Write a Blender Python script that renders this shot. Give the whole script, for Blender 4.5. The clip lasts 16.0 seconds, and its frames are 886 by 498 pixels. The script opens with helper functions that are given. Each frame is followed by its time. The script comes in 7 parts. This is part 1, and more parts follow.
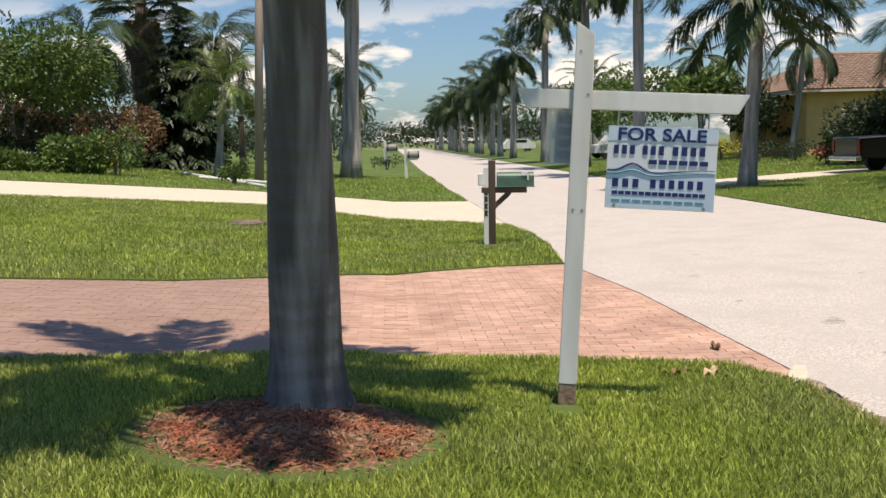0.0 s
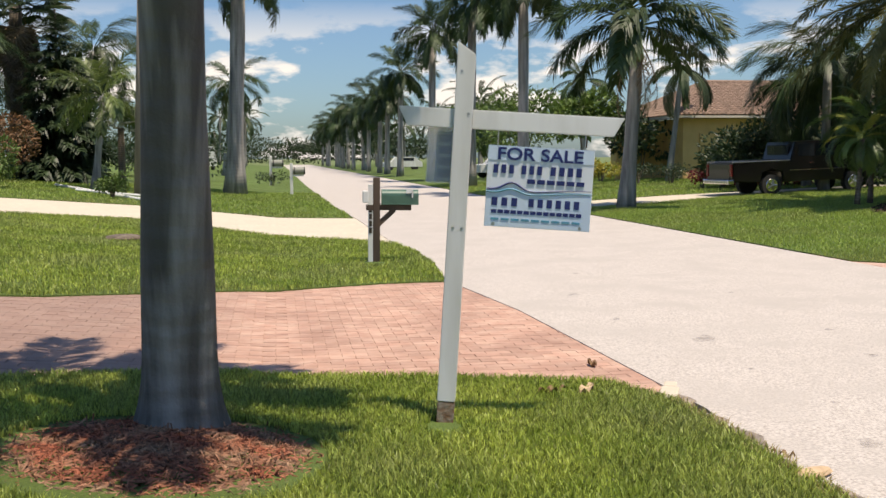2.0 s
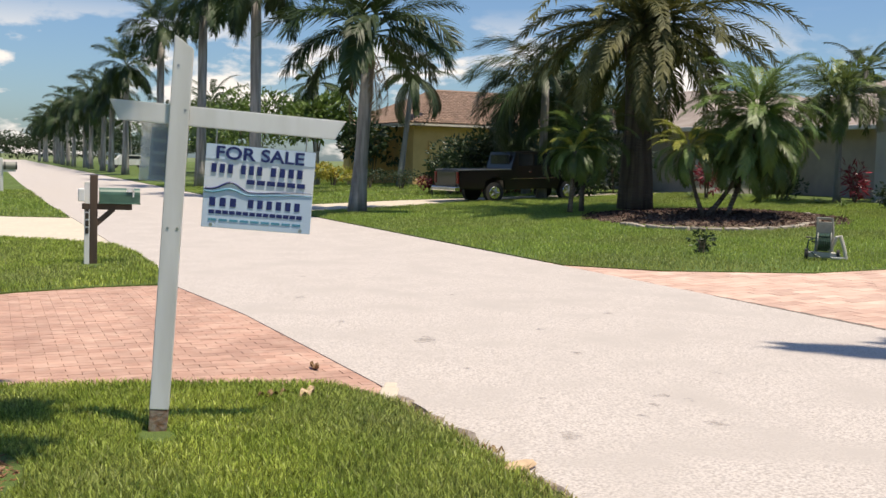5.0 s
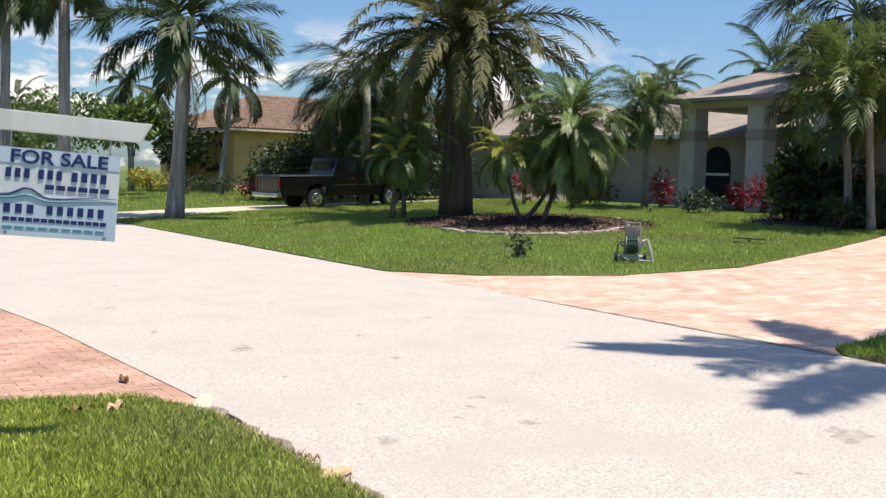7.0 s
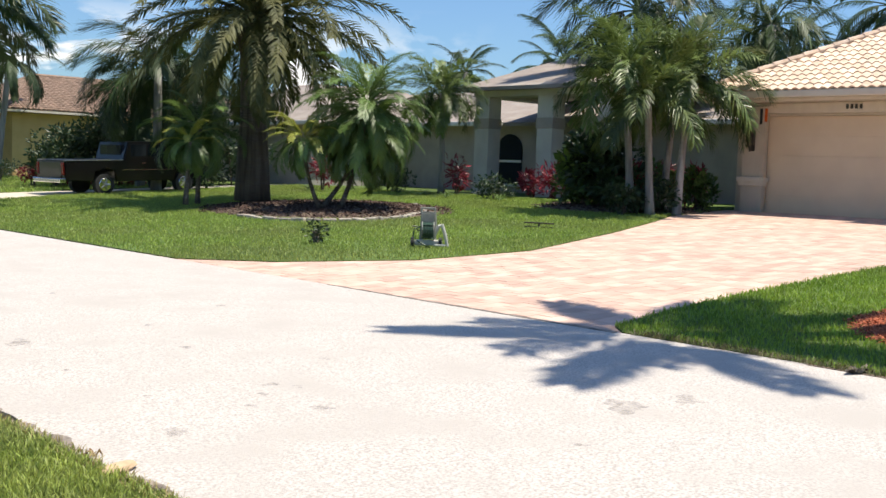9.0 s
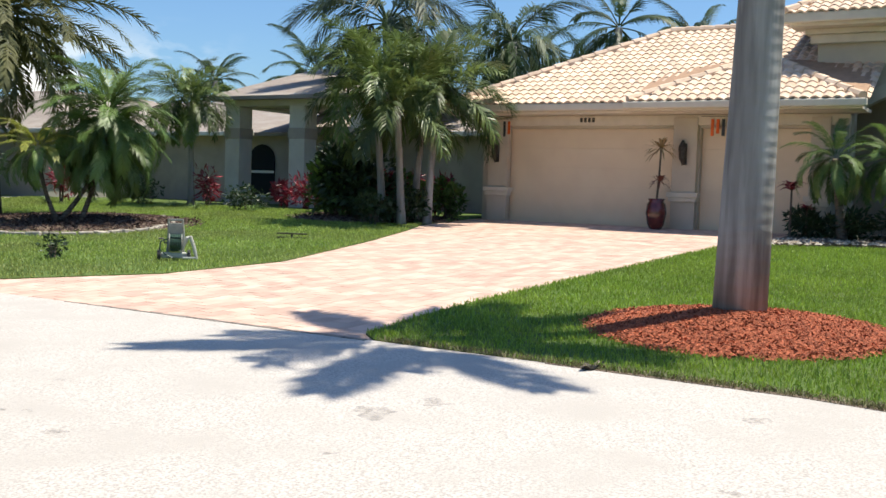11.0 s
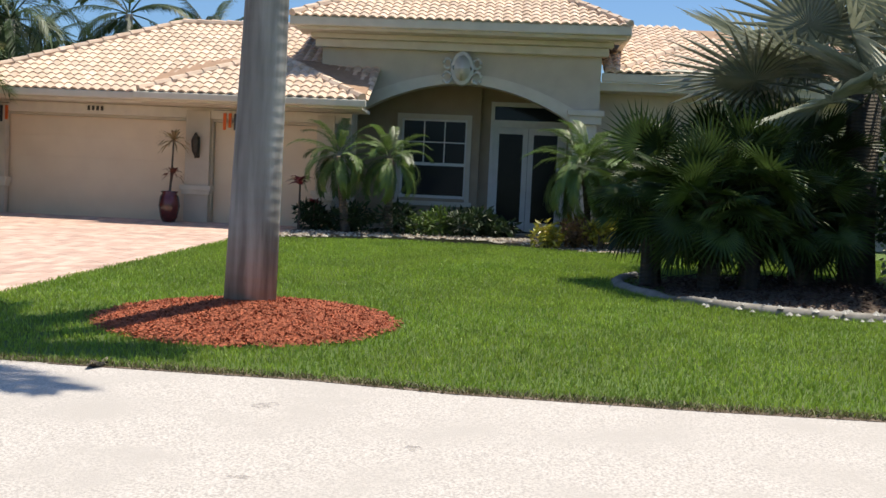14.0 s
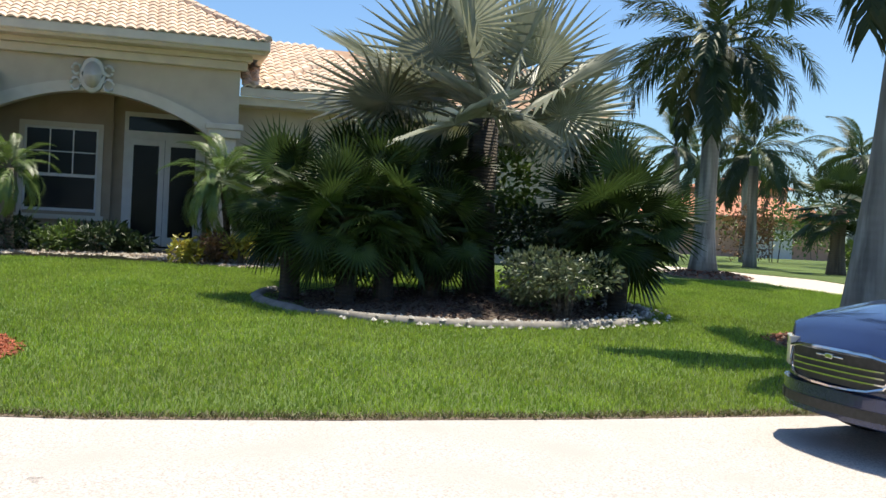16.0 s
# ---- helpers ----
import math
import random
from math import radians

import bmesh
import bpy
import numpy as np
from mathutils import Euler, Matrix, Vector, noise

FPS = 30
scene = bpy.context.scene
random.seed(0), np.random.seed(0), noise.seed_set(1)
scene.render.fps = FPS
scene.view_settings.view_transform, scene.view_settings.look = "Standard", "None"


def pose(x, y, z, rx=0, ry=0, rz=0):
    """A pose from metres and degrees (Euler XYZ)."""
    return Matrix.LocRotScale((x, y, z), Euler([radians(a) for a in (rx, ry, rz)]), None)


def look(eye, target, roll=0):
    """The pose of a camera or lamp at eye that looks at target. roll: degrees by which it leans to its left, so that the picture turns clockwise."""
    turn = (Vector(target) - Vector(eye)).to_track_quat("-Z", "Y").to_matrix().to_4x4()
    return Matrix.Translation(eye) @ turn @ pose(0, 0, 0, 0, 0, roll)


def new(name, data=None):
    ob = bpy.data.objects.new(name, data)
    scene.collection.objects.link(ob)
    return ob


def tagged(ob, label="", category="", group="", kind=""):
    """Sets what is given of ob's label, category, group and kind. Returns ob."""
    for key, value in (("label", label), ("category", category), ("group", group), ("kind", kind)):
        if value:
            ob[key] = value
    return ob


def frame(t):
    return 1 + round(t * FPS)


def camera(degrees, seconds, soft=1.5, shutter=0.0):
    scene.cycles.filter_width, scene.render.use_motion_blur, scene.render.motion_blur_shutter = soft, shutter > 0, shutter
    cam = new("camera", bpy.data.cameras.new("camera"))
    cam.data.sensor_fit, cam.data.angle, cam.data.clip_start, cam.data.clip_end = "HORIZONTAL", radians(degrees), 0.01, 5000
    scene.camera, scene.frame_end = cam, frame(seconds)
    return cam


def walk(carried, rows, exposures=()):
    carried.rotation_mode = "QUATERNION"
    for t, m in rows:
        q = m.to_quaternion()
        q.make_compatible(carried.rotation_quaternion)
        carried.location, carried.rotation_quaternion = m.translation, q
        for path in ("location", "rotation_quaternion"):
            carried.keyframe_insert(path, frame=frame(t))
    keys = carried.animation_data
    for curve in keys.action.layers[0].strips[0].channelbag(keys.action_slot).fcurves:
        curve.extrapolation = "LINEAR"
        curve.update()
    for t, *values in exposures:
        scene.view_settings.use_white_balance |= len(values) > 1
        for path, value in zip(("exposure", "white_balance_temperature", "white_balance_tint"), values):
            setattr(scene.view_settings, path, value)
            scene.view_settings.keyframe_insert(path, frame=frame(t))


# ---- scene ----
# ---- camera ----
cam = camera(47.18, 16.0, 1.55)
PATH = [
    (0.0, 0.0, 0.0, 1.52, -2.8, -6.03, -1.5), (0.5, 0.01, 0.005, 1.517, -4.31, -5.87, -1.05),
    (1.0, 0.018, 0.007, 1.517, -5.89, -5.62, -0.85), (1.5, 0.029, 0.01, 1.517, -7.08, -5.43, -0.72),
    (2.0, 0.038, 0.01, 1.516, -9.24, -5.14, -0.35), (2.5, 0.048, 0.011, 1.515, -11.55, -5.36, 0.15),
    (3.0, 0.061, 0.016, 1.515, -13.52, -5.26, 0.27), (3.5, 0.075, 0.022, 1.513, -15.63, -5.09, 0.26),
    (4.0, 0.089, 0.025, 1.51, -17.96, -4.86, 0.57), (4.5, 0.104, 0.026, 1.508, -21.07, -4.82, 1.15),
    (5.0, 0.12, 0.027, 1.507, -24.25, -4.81, 1.41), (7.5, 0.183, 0.006, 1.502, -36.71, -4.31, 1.71),
    (8.0, 0.19, -0.003, 1.502, -39.48, -4.56, 1.83), (8.2, 0.195, -0.006, 1.501, -40.49, -4.57, 1.82),
    (10.3, 0.247, -0.058, 1.485, -55.49, -4.2, 2.14), (10.5, 0.252, -0.06, 1.483, -56.97, -4.0, 2.09),
    (11.0, 0.267, -0.066, 1.481, -59.09, -3.56, 1.79), (11.5, 0.28, -0.076, 1.48, -64.38, -4.18, 2.35),
    (12.0, 0.284, -0.086, 1.48, -68.98, -3.78, 2.49), (12.5, 0.282, -0.095, 1.479, -73.37, -3.53, 2.57),
    (13.0, 0.276, -0.103, 1.476, -77.6, -3.47, 2.59), (13.5, 0.263, -0.113, 1.473, -81.96, -3.31, 2.74),
    (14.0, 0.246, -0.125, 1.471, -85.95, -2.88, 2.65), (14.5, 0.234, -0.138, 1.47, -90.68, -2.31, 2.8),
    (15.0, 0.225, -0.15, 1.471, -94.68, -1.76, 2.7), (15.5, 0.212, -0.155, 1.474, -99.83, -1.27, 2.6),
    (16.0, 0.19, -0.152, 1.48, -105.94, -1.11, 2.9),
]
walk(cam, [(t, pose(x, y, z, 0, 0, yaw) @ pose(0, 0, 0, 90 + pitch) @ pose(0, 0, 0, 0, 0, roll))
           for t, x, y, z, yaw, pitch, roll in PATH],
     [(0.0, 0.16, 7750, 13), (5.0, 0.17, 7550, 13), (8.0, 0.43, 7150, 10), (11.0, 0.47, 7000, 6), (13.0, 0.33, 7100, 8), (15.2, 0.3, 7150, 8), (16.0, 0.56, 7200, 8)])

# ---- light: a high sun behind the camera and to its right, blue sky with low cumulus ----
SUN_UP, SUN_AZ = radians(73.0), math.atan2(-0.778, 0.628)
world = bpy.data.worlds.new("sky")
scene.world = world
world.use_nodes = True
wt = world.node_tree
wt.nodes.clear()


def wn(kind, **kw):
    n = wt.nodes.new(kind)
    for k, v in kw.items():
        n.inputs[k].default_value = v
    return n


sky = wn("ShaderNodeTexSky")
sky.sky_type, sky.sun_disc = "NISHITA", False
sky.sun_elevation, sky.sun_rotation = SUN_UP, math.pi / 2 - SUN_AZ
coord = wn("ShaderNodeTexCoord")
split = wn("ShaderNodeSeparateXYZ")
wt.links.new(coord.outputs["Generated"], split.inputs[0])
stretch = wn("ShaderNodeVectorMath")
stretch.operation = "MULTIPLY"
stretch.inputs[1].default_value = (1, 1, 2.6)
wt.links.new(coord.outputs["Generated"], stretch.inputs[0])
puffs = wn("ShaderNodeTexNoise", Scale=8.0, Detail=9.0, Roughness=0.55)
wt.links.new(stretch.outputs[0], puffs.inputs["Vector"])
edge = wn("ShaderNodeMapRange", **{"From Min": 0.5, "From Max": 0.565})
wt.links.new(puffs.outputs["Fac"], edge.inputs["Value"])
low = wn("ShaderNodeMapRange", **{"From Min": 0.085, "From Max": 0.15, "To Min": 1.0, "To Max": 0.0})
wt.links.new(split.outputs["Z"], low.inputs["Value"])
cover = wn("ShaderNodeMath")
cover.operation = "MULTIPLY"
wt.links.new(edge.outputs[0], cover.inputs[0])
bank = wn("ShaderNodeMapRange", **{"From Min": 0.66, "From Max": 0.8})  # the cumulus stand to the north only
wt.links.new(split.outputs["Y"], bank.inputs["Value"])
banked = wn("ShaderNodeMath")
banked.operation = "MULTIPLY"
wt.links.new(low.outputs[0], banked.inputs[0])
wt.links.new(bank.outputs[0], banked.inputs[1])
wt.links.new(banked.outputs[0], cover.inputs[1])
cloud = wn("ShaderNodeMix")
cloud.data_type = "RGBA"
cloud.inputs[7].default_value = (11.2, 11.3, 11.6, 1)
blue = wn("ShaderNodeMix", **{"Factor": 1.0})
blue.data_type, blue.blend_type = "RGBA", "MULTIPLY"
blue.inputs[0].default_value = 1.0
blue.inputs[7].default_value = (0.8, 1.12, 1.52, 1)
wt.links.new(sky.outputs[0], blue.inputs[6])
wt.links.new(cover.outputs[0], cloud.inputs[0])
wt.links.new(blue.outputs[2], cloud.inputs[6])
back = wn("ShaderNodeBackground", Strength=0.08)
wt.links.new(cloud.outputs[2], back.inputs[0])
wt.links.new(back.outputs[0], wn("ShaderNodeOutputWorld").inputs[0])

lamp = bpy.data.lights.new("sun", "SUN")
lamp.energy, lamp.angle, lamp.color = 4.9, radians(0.53), (1.0, 0.955, 0.88)
sun = new("sun", lamp)
toward = Vector((math.cos(SUN_AZ) * math.cos(SUN_UP), math.sin(SUN_AZ) * math.cos(SUN_UP), math.sin(SUN_UP)))
sun.matrix_world = look(toward * 50, (0, 0, 0))


# ---- materials ----
def material(name, colour, second=None, scale=20.0, rough=0.8, bump=0.0, fine=0.0, metal=0.0, spread=0.0, leaf=0.0,
             stretch=(1, 1, 1), third=None, third_scale=1.2, coat=0.0, per_island=False, spec=0.5, bump_scale=None):
    """Base colour from two noises, a spread of brightness between objects or islands, bump, and light through leaves."""
    m = bpy.data.materials.new(name)
    m.use_nodes = True
    nt = m.node_tree
    p = nt.nodes["Principled BSDF"]
    p.inputs["Roughness"].default_value, p.inputs["Metallic"].default_value = rough, metal
    p.inputs["Specular IOR Level"].default_value = spec
    p.inputs["Coat Weight"].default_value = coat
    tc = nt.nodes.new("ShaderNodeTexCoord")
    mp = nt.nodes.new("ShaderNodeMapping")
    mp.inputs["Scale"].default_value = stretch
    geo = nt.nodes.new("ShaderNodeNewGeometry")
    nt.links.new(geo.outputs["Position"] if not leaf else tc.outputs["Object"], mp.inputs[0])
    out = None

    def rgb(c):
        n = nt.nodes.new("ShaderNodeRGB")
        n.outputs[0].default_value = (*c, 1)
        return n.outputs[0]

    out = rgb(colour)
    for other, sc, lo, hi in ((second, scale, 0.38, 0.66), (third, third_scale, 0.45, 0.7)):
        if other is None:
            continue
        nz = nt.nodes.new("ShaderNodeTexNoise")
        nz.inputs["Scale"].default_value, nz.inputs["Detail"].default_value = sc, 6.0
        nt.links.new(mp.outputs[0], nz.inputs["Vector"])
        mr = nt.nodes.new("ShaderNodeMapRange")
        mr.inputs["From Min"].default_value, mr.inputs["From Max"].default_value = lo, hi
        nt.links.new(nz.outputs["Fac"], mr.inputs["Value"])
        mx = nt.nodes.new("ShaderNodeMix")
        mx.data_type = "RGBA"
        nt.links.new(mr.outputs[0], mx.inputs[0])
        nt.links.new(out, mx.inputs[6])
        nt.links.new(rgb(other), mx.inputs[7])
        out = mx.outputs[2]
    if spread:
        src = geo.outputs["Random Per Island"] if per_island else nt.nodes.new("ShaderNodeObjectInfo").outputs["Random"]
        mr = nt.nodes.new("ShaderNodeMapRange")
        mr.inputs["To Min"].default_value, mr.inputs["To Max"].default_value = 1 - spread, 1 + spread
        nt.links.new(src, mr.inputs["Value"])
        hs = nt.nodes.new("ShaderNodeHueSaturation")
        nt.links.new(mr.outputs[0], hs.inputs["Value"])
        nt.links.new(out, hs.inputs["Color"])
        out = hs.outputs[0]
    nt.links.new(out, p.inputs["Base Color"])
    if bump:
        nz = nt.nodes.new("ShaderNodeTexNoise")
        nz.inputs["Scale"].default_value, nz.inputs["Detail"].default_value = bump_scale or scale * 2, 5.0
        nt.links.new(mp.outputs[0], nz.inputs["Vector"])
        bp = nt.nodes.new("ShaderNodeBump")
        bp.inputs["Strength"].default_value, bp.inputs["Distance"].default_value = bump, fine or 0.01
        nt.links.new(nz.outputs["Fac"], bp.inputs["Height"])
        nt.links.new(bp.outputs[0], p.inputs["Normal"])
    if leaf:
        tr = nt.nodes.new("ShaderNodeBsdfTranslucent")
        nt.links.new(out, tr.inputs[0])
        mix = nt.nodes.new("ShaderNodeMixShader")
        mix.inputs[0].default_value = leaf
        nt.links.new(p.outputs[0], mix.inputs[1])
        nt.links.new(tr.outputs[0], mix.inputs[2])
        nt.links.new(mix.outputs[0], nt.nodes["Material Output"].inputs[0])
    return m


M = {}
M["road"] = material("chipped_pavement", (0.565, 0.518, 0.48), (0.33, 0.3, 0.276), 60, 0.92, 0.6, 0.008, third=(0.42, 0.385, 0.355), third_scale=1.3, bump_scale=90)
M["stain"] = material("oil_stain", (0.2, 0.18, 0.165), (0.3, 0.27, 0.245), 6, 0.9)
st = M["stain"].node_tree
st_pos, st_noise = st.nodes.new("ShaderNodeNewGeometry"), st.nodes.new("ShaderNodeTexNoise")
st_noise.inputs["Scale"].default_value, st_noise.inputs["Detail"].default_value = 16, 8
st_map = st.nodes.new("ShaderNodeMapRange")
st_map.inputs["From Min"].default_value, st_map.inputs["From Max"].default_value = 0.36, 0.72
st_map.inputs["To Max"].default_value = 0.42
st.links.new(st_pos.outputs["Position"], st_noise.inputs["Vector"])
st.links.new(st_noise.outputs["Fac"], st_map.inputs["Value"])
st.links.new(st_map.outputs[0], st.nodes["Principled BSDF"].inputs["Alpha"])
M["turf"] = material("turf", (0.09, 0.135, 0.022), (0.06, 0.095, 0.015), 60, 0.95, 0.8, 0.02, third=(0.11, 0.18, 0.04), third_scale=0.5)
M["blade"] = material("grass_blade", (0.42, 0.485, 0.1), (0.25, 0.335, 0.055), 1.3, 0.45, spread=0.62, per_island=True, leaf=0.4, third=(0.34, 0.38, 0.12), third_scale=0.6)
M["blade_dark"] = material("mown_grass_blade", (0.31, 0.43, 0.06), (0.22, 0.34, 0.042), 1.1, 0.5, spread=0.4, per_island=True, leaf=0.4, third=(0.22, 0.31, 0.05), third_scale=0.4)
M["blade_mid"] = material("pale_grass_blade", (0.36, 0.46, 0.1), (0.27, 0.375, 0.07), 0.9, 0.5, spread=0.35, per_island=True, leaf=0.4, third=(0.3, 0.34, 0.1), third_scale=0.35)
M["far_ground"] = material("far_ground", (0.1, 0.16, 0.04), (0.16, 0.17, 0.08), 0.3, 0.95)
M["soil"] = material("soil", (0.12, 0.085, 0.06), (0.2, 0.15, 0.11), 40, 0.95, 0.6, 0.02)
M["red_paver"] = material("red_paver", (0.44, 0.262, 0.198), (0.51, 0.34, 0.265), 5, 0.85, 0.3, 0.004, spread=0.11, third=(0.36, 0.215, 0.165), third_scale=1.6)
M["red_paver_far"] = material("red_paver_joined", (0.44, 0.262, 0.198), (0.51, 0.34, 0.265), 5, 0.85, 0.3, 0.004, spread=0.11, third=(0.36, 0.215, 0.165), third_scale=1.6, per_island=True)
# darker grey-brown tone over the far end of the brick drive
rp = M["red_paver_far"].node_tree
rp_geo, rp_xyz = rp.nodes.new("ShaderNodeNewGeometry"), rp.nodes.new("ShaderNodeSeparateXYZ")
rp.links.new(rp_geo.outputs["Position"], rp_xyz.inputs[0])
rp_noise = rp.nodes.new("ShaderNodeTexNoise")
rp_noise.inputs["Scale"].default_value, rp_noise.inputs["Detail"].default_value = 1.6, 5
rp.links.new(rp_geo.outputs["Position"], rp_noise.inputs["Vector"])
rp_add = rp.nodes.new("ShaderNodeMath")
rp_add.operation = "MULTIPLY_ADD"
rp_add.inputs[1].default_value = 1.5
rp.links.new(rp_noise.outputs["Fac"], rp_add.inputs[0])
rp.links.new(rp_xyz.outputs["X"], rp_add.inputs[2])
rp_map = rp.nodes.new("ShaderNodeMapRange")
for key, value in (("From Min", 0.6), ("From Max", -0.7), ("To Min", 0.0), ("To Max", 0.7)):
    rp_map.inputs[key].default_value = value
rp.links.new(rp_add.outputs[0], rp_map.inputs["Value"])
rp_mix = rp.nodes.new("ShaderNodeMix")
rp_mix.data_type = "RGBA"
rp_mix.inputs[7].default_value = (0.22, 0.15, 0.125, 1)
rp_base = rp.nodes["Principled BSDF"].inputs["Base Color"]
rp.links.new(rp_map.outputs[0], rp_mix.inputs[0])
rp.links.new(rp_base.links[0].from_socket, rp_mix.inputs[6])
rp.links.new(rp_mix.outputs[2], rp_base)
M["tan_paver"] = material("tan_paver", (0.52, 0.345, 0.275), (0.6, 0.425, 0.345), 3, 0.85, 0.3, 0.004, spread=0.18)
M["tan_paver_far"] = material("tan_paver_joined", (0.52, 0.345, 0.275), (0.6, 0.425, 0.345), 3, 0.85, 0.3, 0.004, spread=0.18, per_island=True)
M["sand_joint"] = material("sand_joint", (0.5, 0.34, 0.26), (0.44, 0.29, 0.22), 30, 0.95)
M["concrete"] = material("pale_concrete", (0.6, 0.53, 0.42), (0.5, 0.44, 0.35), 9, 0.9, 0.3, 0.005, third=(0.52, 0.46, 0.37))
M["white_paint"] = material("white_paint", (0.74, 0.75, 0.74), (0.6, 0.6, 0.57), 6, 0.55, 0.15, 0.003, stretch=(1, 1, 0.15))
M["rot"] = material("rotten_wood", (0.2, 0.1, 0.05), (0.3, 0.25, 0.2), 25, 0.9, 0.5, 0.01)


# ---- helpers for meshes ----
def link(name, verts, faces, mat, parent=None, label="", smooth=False):
    me = bpy.data.meshes.new(name)
    me.from_pydata([tuple(v) for v in verts], [], [tuple(f) for f in faces])
    me.materials.append(mat)
    if smooth:
        me.shade_smooth()
    ob = new(name, me)
    ob.parent = parent
    if label:
        tagged(ob, label)
    return ob


def part(name, bm, mat, parent=None, label="", smooth=False):
    me = bpy.data.meshes.new(name)
    bm.to_mesh(me)
    bm.free()
    me.materials.append(mat)
    if smooth:
        me.shade_smooth()
    ob = new(name, me)
    ob.parent = parent
    if label:
        tagged(ob, label)
    return ob


def share(name, mesh, m, parent=None):
    ob = new(name, mesh)
    ob.parent = parent
    ob.matrix_basis = m
    return ob


def thing(name, m, label, category, group="", kind=""):
    ob = new(name)
    ob.empty_display_size = 0.2
    ob.matrix_basis = m
    return tagged(ob, label, category, group, kind)


def box(bm, x0, x1, y0, y1, z0, z1, bevel=0.0, m=None):
    ret = bmesh.ops.create_cube(bm, size=1.0)
    vs = ret["verts"]
    for v in vs:
        v.co = Vector((x0 + (v.co.x + 0.5) * (x1 - x0), y0 + (v.co.y + 0.5) * (y1 - y0), z0 + (v.co.z + 0.5) * (z1 - z0)))
    if bevel:
        es = list({e for v in vs for e in v.link_edges})
        vs = [v for v in bmesh.ops.bevel(bm, geom=es, offset=bevel, segments=2, affect="EDGES", profile=0.5)["verts"]]
    if m is not None:
        bmesh.ops.transform(bm, matrix=m, verts=vs)
    return vs


def boxes(*rows, bevel=0.0):
    bm = bmesh.new()
    for r in rows:
        box(bm, *r, bevel=bevel)
    return bm


def tube(points, radii, sides=12, cap=True):
    """A tapered tube along points, as verts and faces."""
    verts, faces = [], []
    pts = [Vector(p) for p in points]
    for i, p in enumerate(pts):
        d = (pts[min(i + 1, len(pts) - 1)] - pts[max(i - 1, 0)]).normalized()
        a = d.orthogonal().normalized() if abs(d.z) < 0.99 else Vector((1, 0, 0))
        a = (a - d * a.dot(d)).normalized()
        b = d.cross(a)
        for k in range(sides):
            w = 2 * math.pi * k / sides
            verts.append(p + (a * math.cos(w) + b * math.sin(w)) * radii[i])
    for i in range(len(pts) - 1):
        for k in range(sides):
            k2 = (k + 1) % sides
            faces.append((i * sides + k, i * sides + k2, (i + 1) * sides + k2, (i + 1) * sides + k))
    if cap:
        faces.append(tuple(reversed(range(sides))))
        faces.append(tuple(range((len(pts) - 1) * sides, len(pts) * sides)))
    return verts, faces


def lathe(profile, sides=20):
    """(radius, height) rows turned round the z axis."""
    return tube([(0, 0, z) for r, z in profile], [r for r, z in profile], sides)


def rise(x):
    """Height of the ground: the road is level, the gardens rise gently from it."""
    if x > 8.0:
        return 0.6 * min(1.0, (x - 8.0) / 16)
    if x < 0:
        return 0.08 * min(-x, 14)
    return 0.0


def sheet(name, outline, mat, lift, label, category, step=1.0, skirt=0.12):
    """A flat-lying area that follows the ground, with a skirt down at its rim."""
    bm = bmesh.new()
    f = bm.faces.new([bm.verts.new((x, y, 0)) for x, y in outline])
    if f.normal.z < 0:
        bmesh.ops.reverse_faces(bm, faces=[f])
    for x in (-14, 0.0, 8.0, 24.0):
        bmesh.ops.bisect_plane(bm, geom=bm.verts[:] + bm.edges[:] + bm.faces[:], plane_co=(x, 0, 0), plane_no=(1, 0, 0))
    bmesh.ops.triangulate(bm, faces=bm.faces[:])
    bm.normal_update()
    for fc in bm.faces:
        if fc.normal.z < 0:
            fc.normal_flip()
    for v in bm.verts:
        v.co.z = rise(v.co.x) + lift
    rim = [e for e in bm.edges if e.is_boundary]
    ext = bmesh.ops.extrude_edge_only(bm, edges=rim)
    for v in ext["geom"]:
        if isinstance(v, bmesh.types.BMVert):
            v.co.z -= skirt
    return tagged(part(name, bm, mat), label, category, kind="structure")


def inside(x, y, poly):
    hit = np.zeros(np.shape(x), bool)
    n = len(poly)
    for i in range(n):
        (x0, y0), (x1, y1) = poly[i], poly[(i + 1) % n]
        if y0 != y1:
            hit ^= ((y0 > y) != (y1 > y)) & (x < (x1 - x0) * (y - y0) / (y1 - y0) + x0)
    return hit


# ---- ground, road, lawns, drives ----
ROAD_L, ROAD_R = 2.45, 8.0
bm = bmesh.new()
cols = [-900, -60, -14, 0, 8, 24, 60, 900]
rows_y = [-900, -60, 0, 60, 150, 320, 2500]
grid_v = [[bm.verts.new((x, y, rise(x) - 0.09)) for x in cols] for y in rows_y]
for j in range(len(rows_y) - 1):
    for i in range(len(cols) - 1):
        bm.faces.new((grid_v[j][i], grid_v[j][i + 1], grid_v[j + 1][i + 1], grid_v[j + 1][i]))
tagged(part("ground", bm, M["far_ground"]), "grassy ground reaching out to the horizon", "ground", kind="structure")
edge_l = [(1.3, 250), (1.55, 90), (1.6, 57), (1.8, 31), (1.95, 25.4), (2.05, 17.6), (2.1, 14), (2.06, 12.2), (2.2, 11.0), (2.36, 9.6), (2.44, 7.8), (2.5, 6.4), (2.53, 5.6), (2.4, 4.5), (2.4, -40)]
sheet("road", edge_l + [(ROAD_R, -40), (ROAD_R, 250)], M["road"], 0.022, "pale sunlit chip-sealed residential road", "road", skirt=0.06)
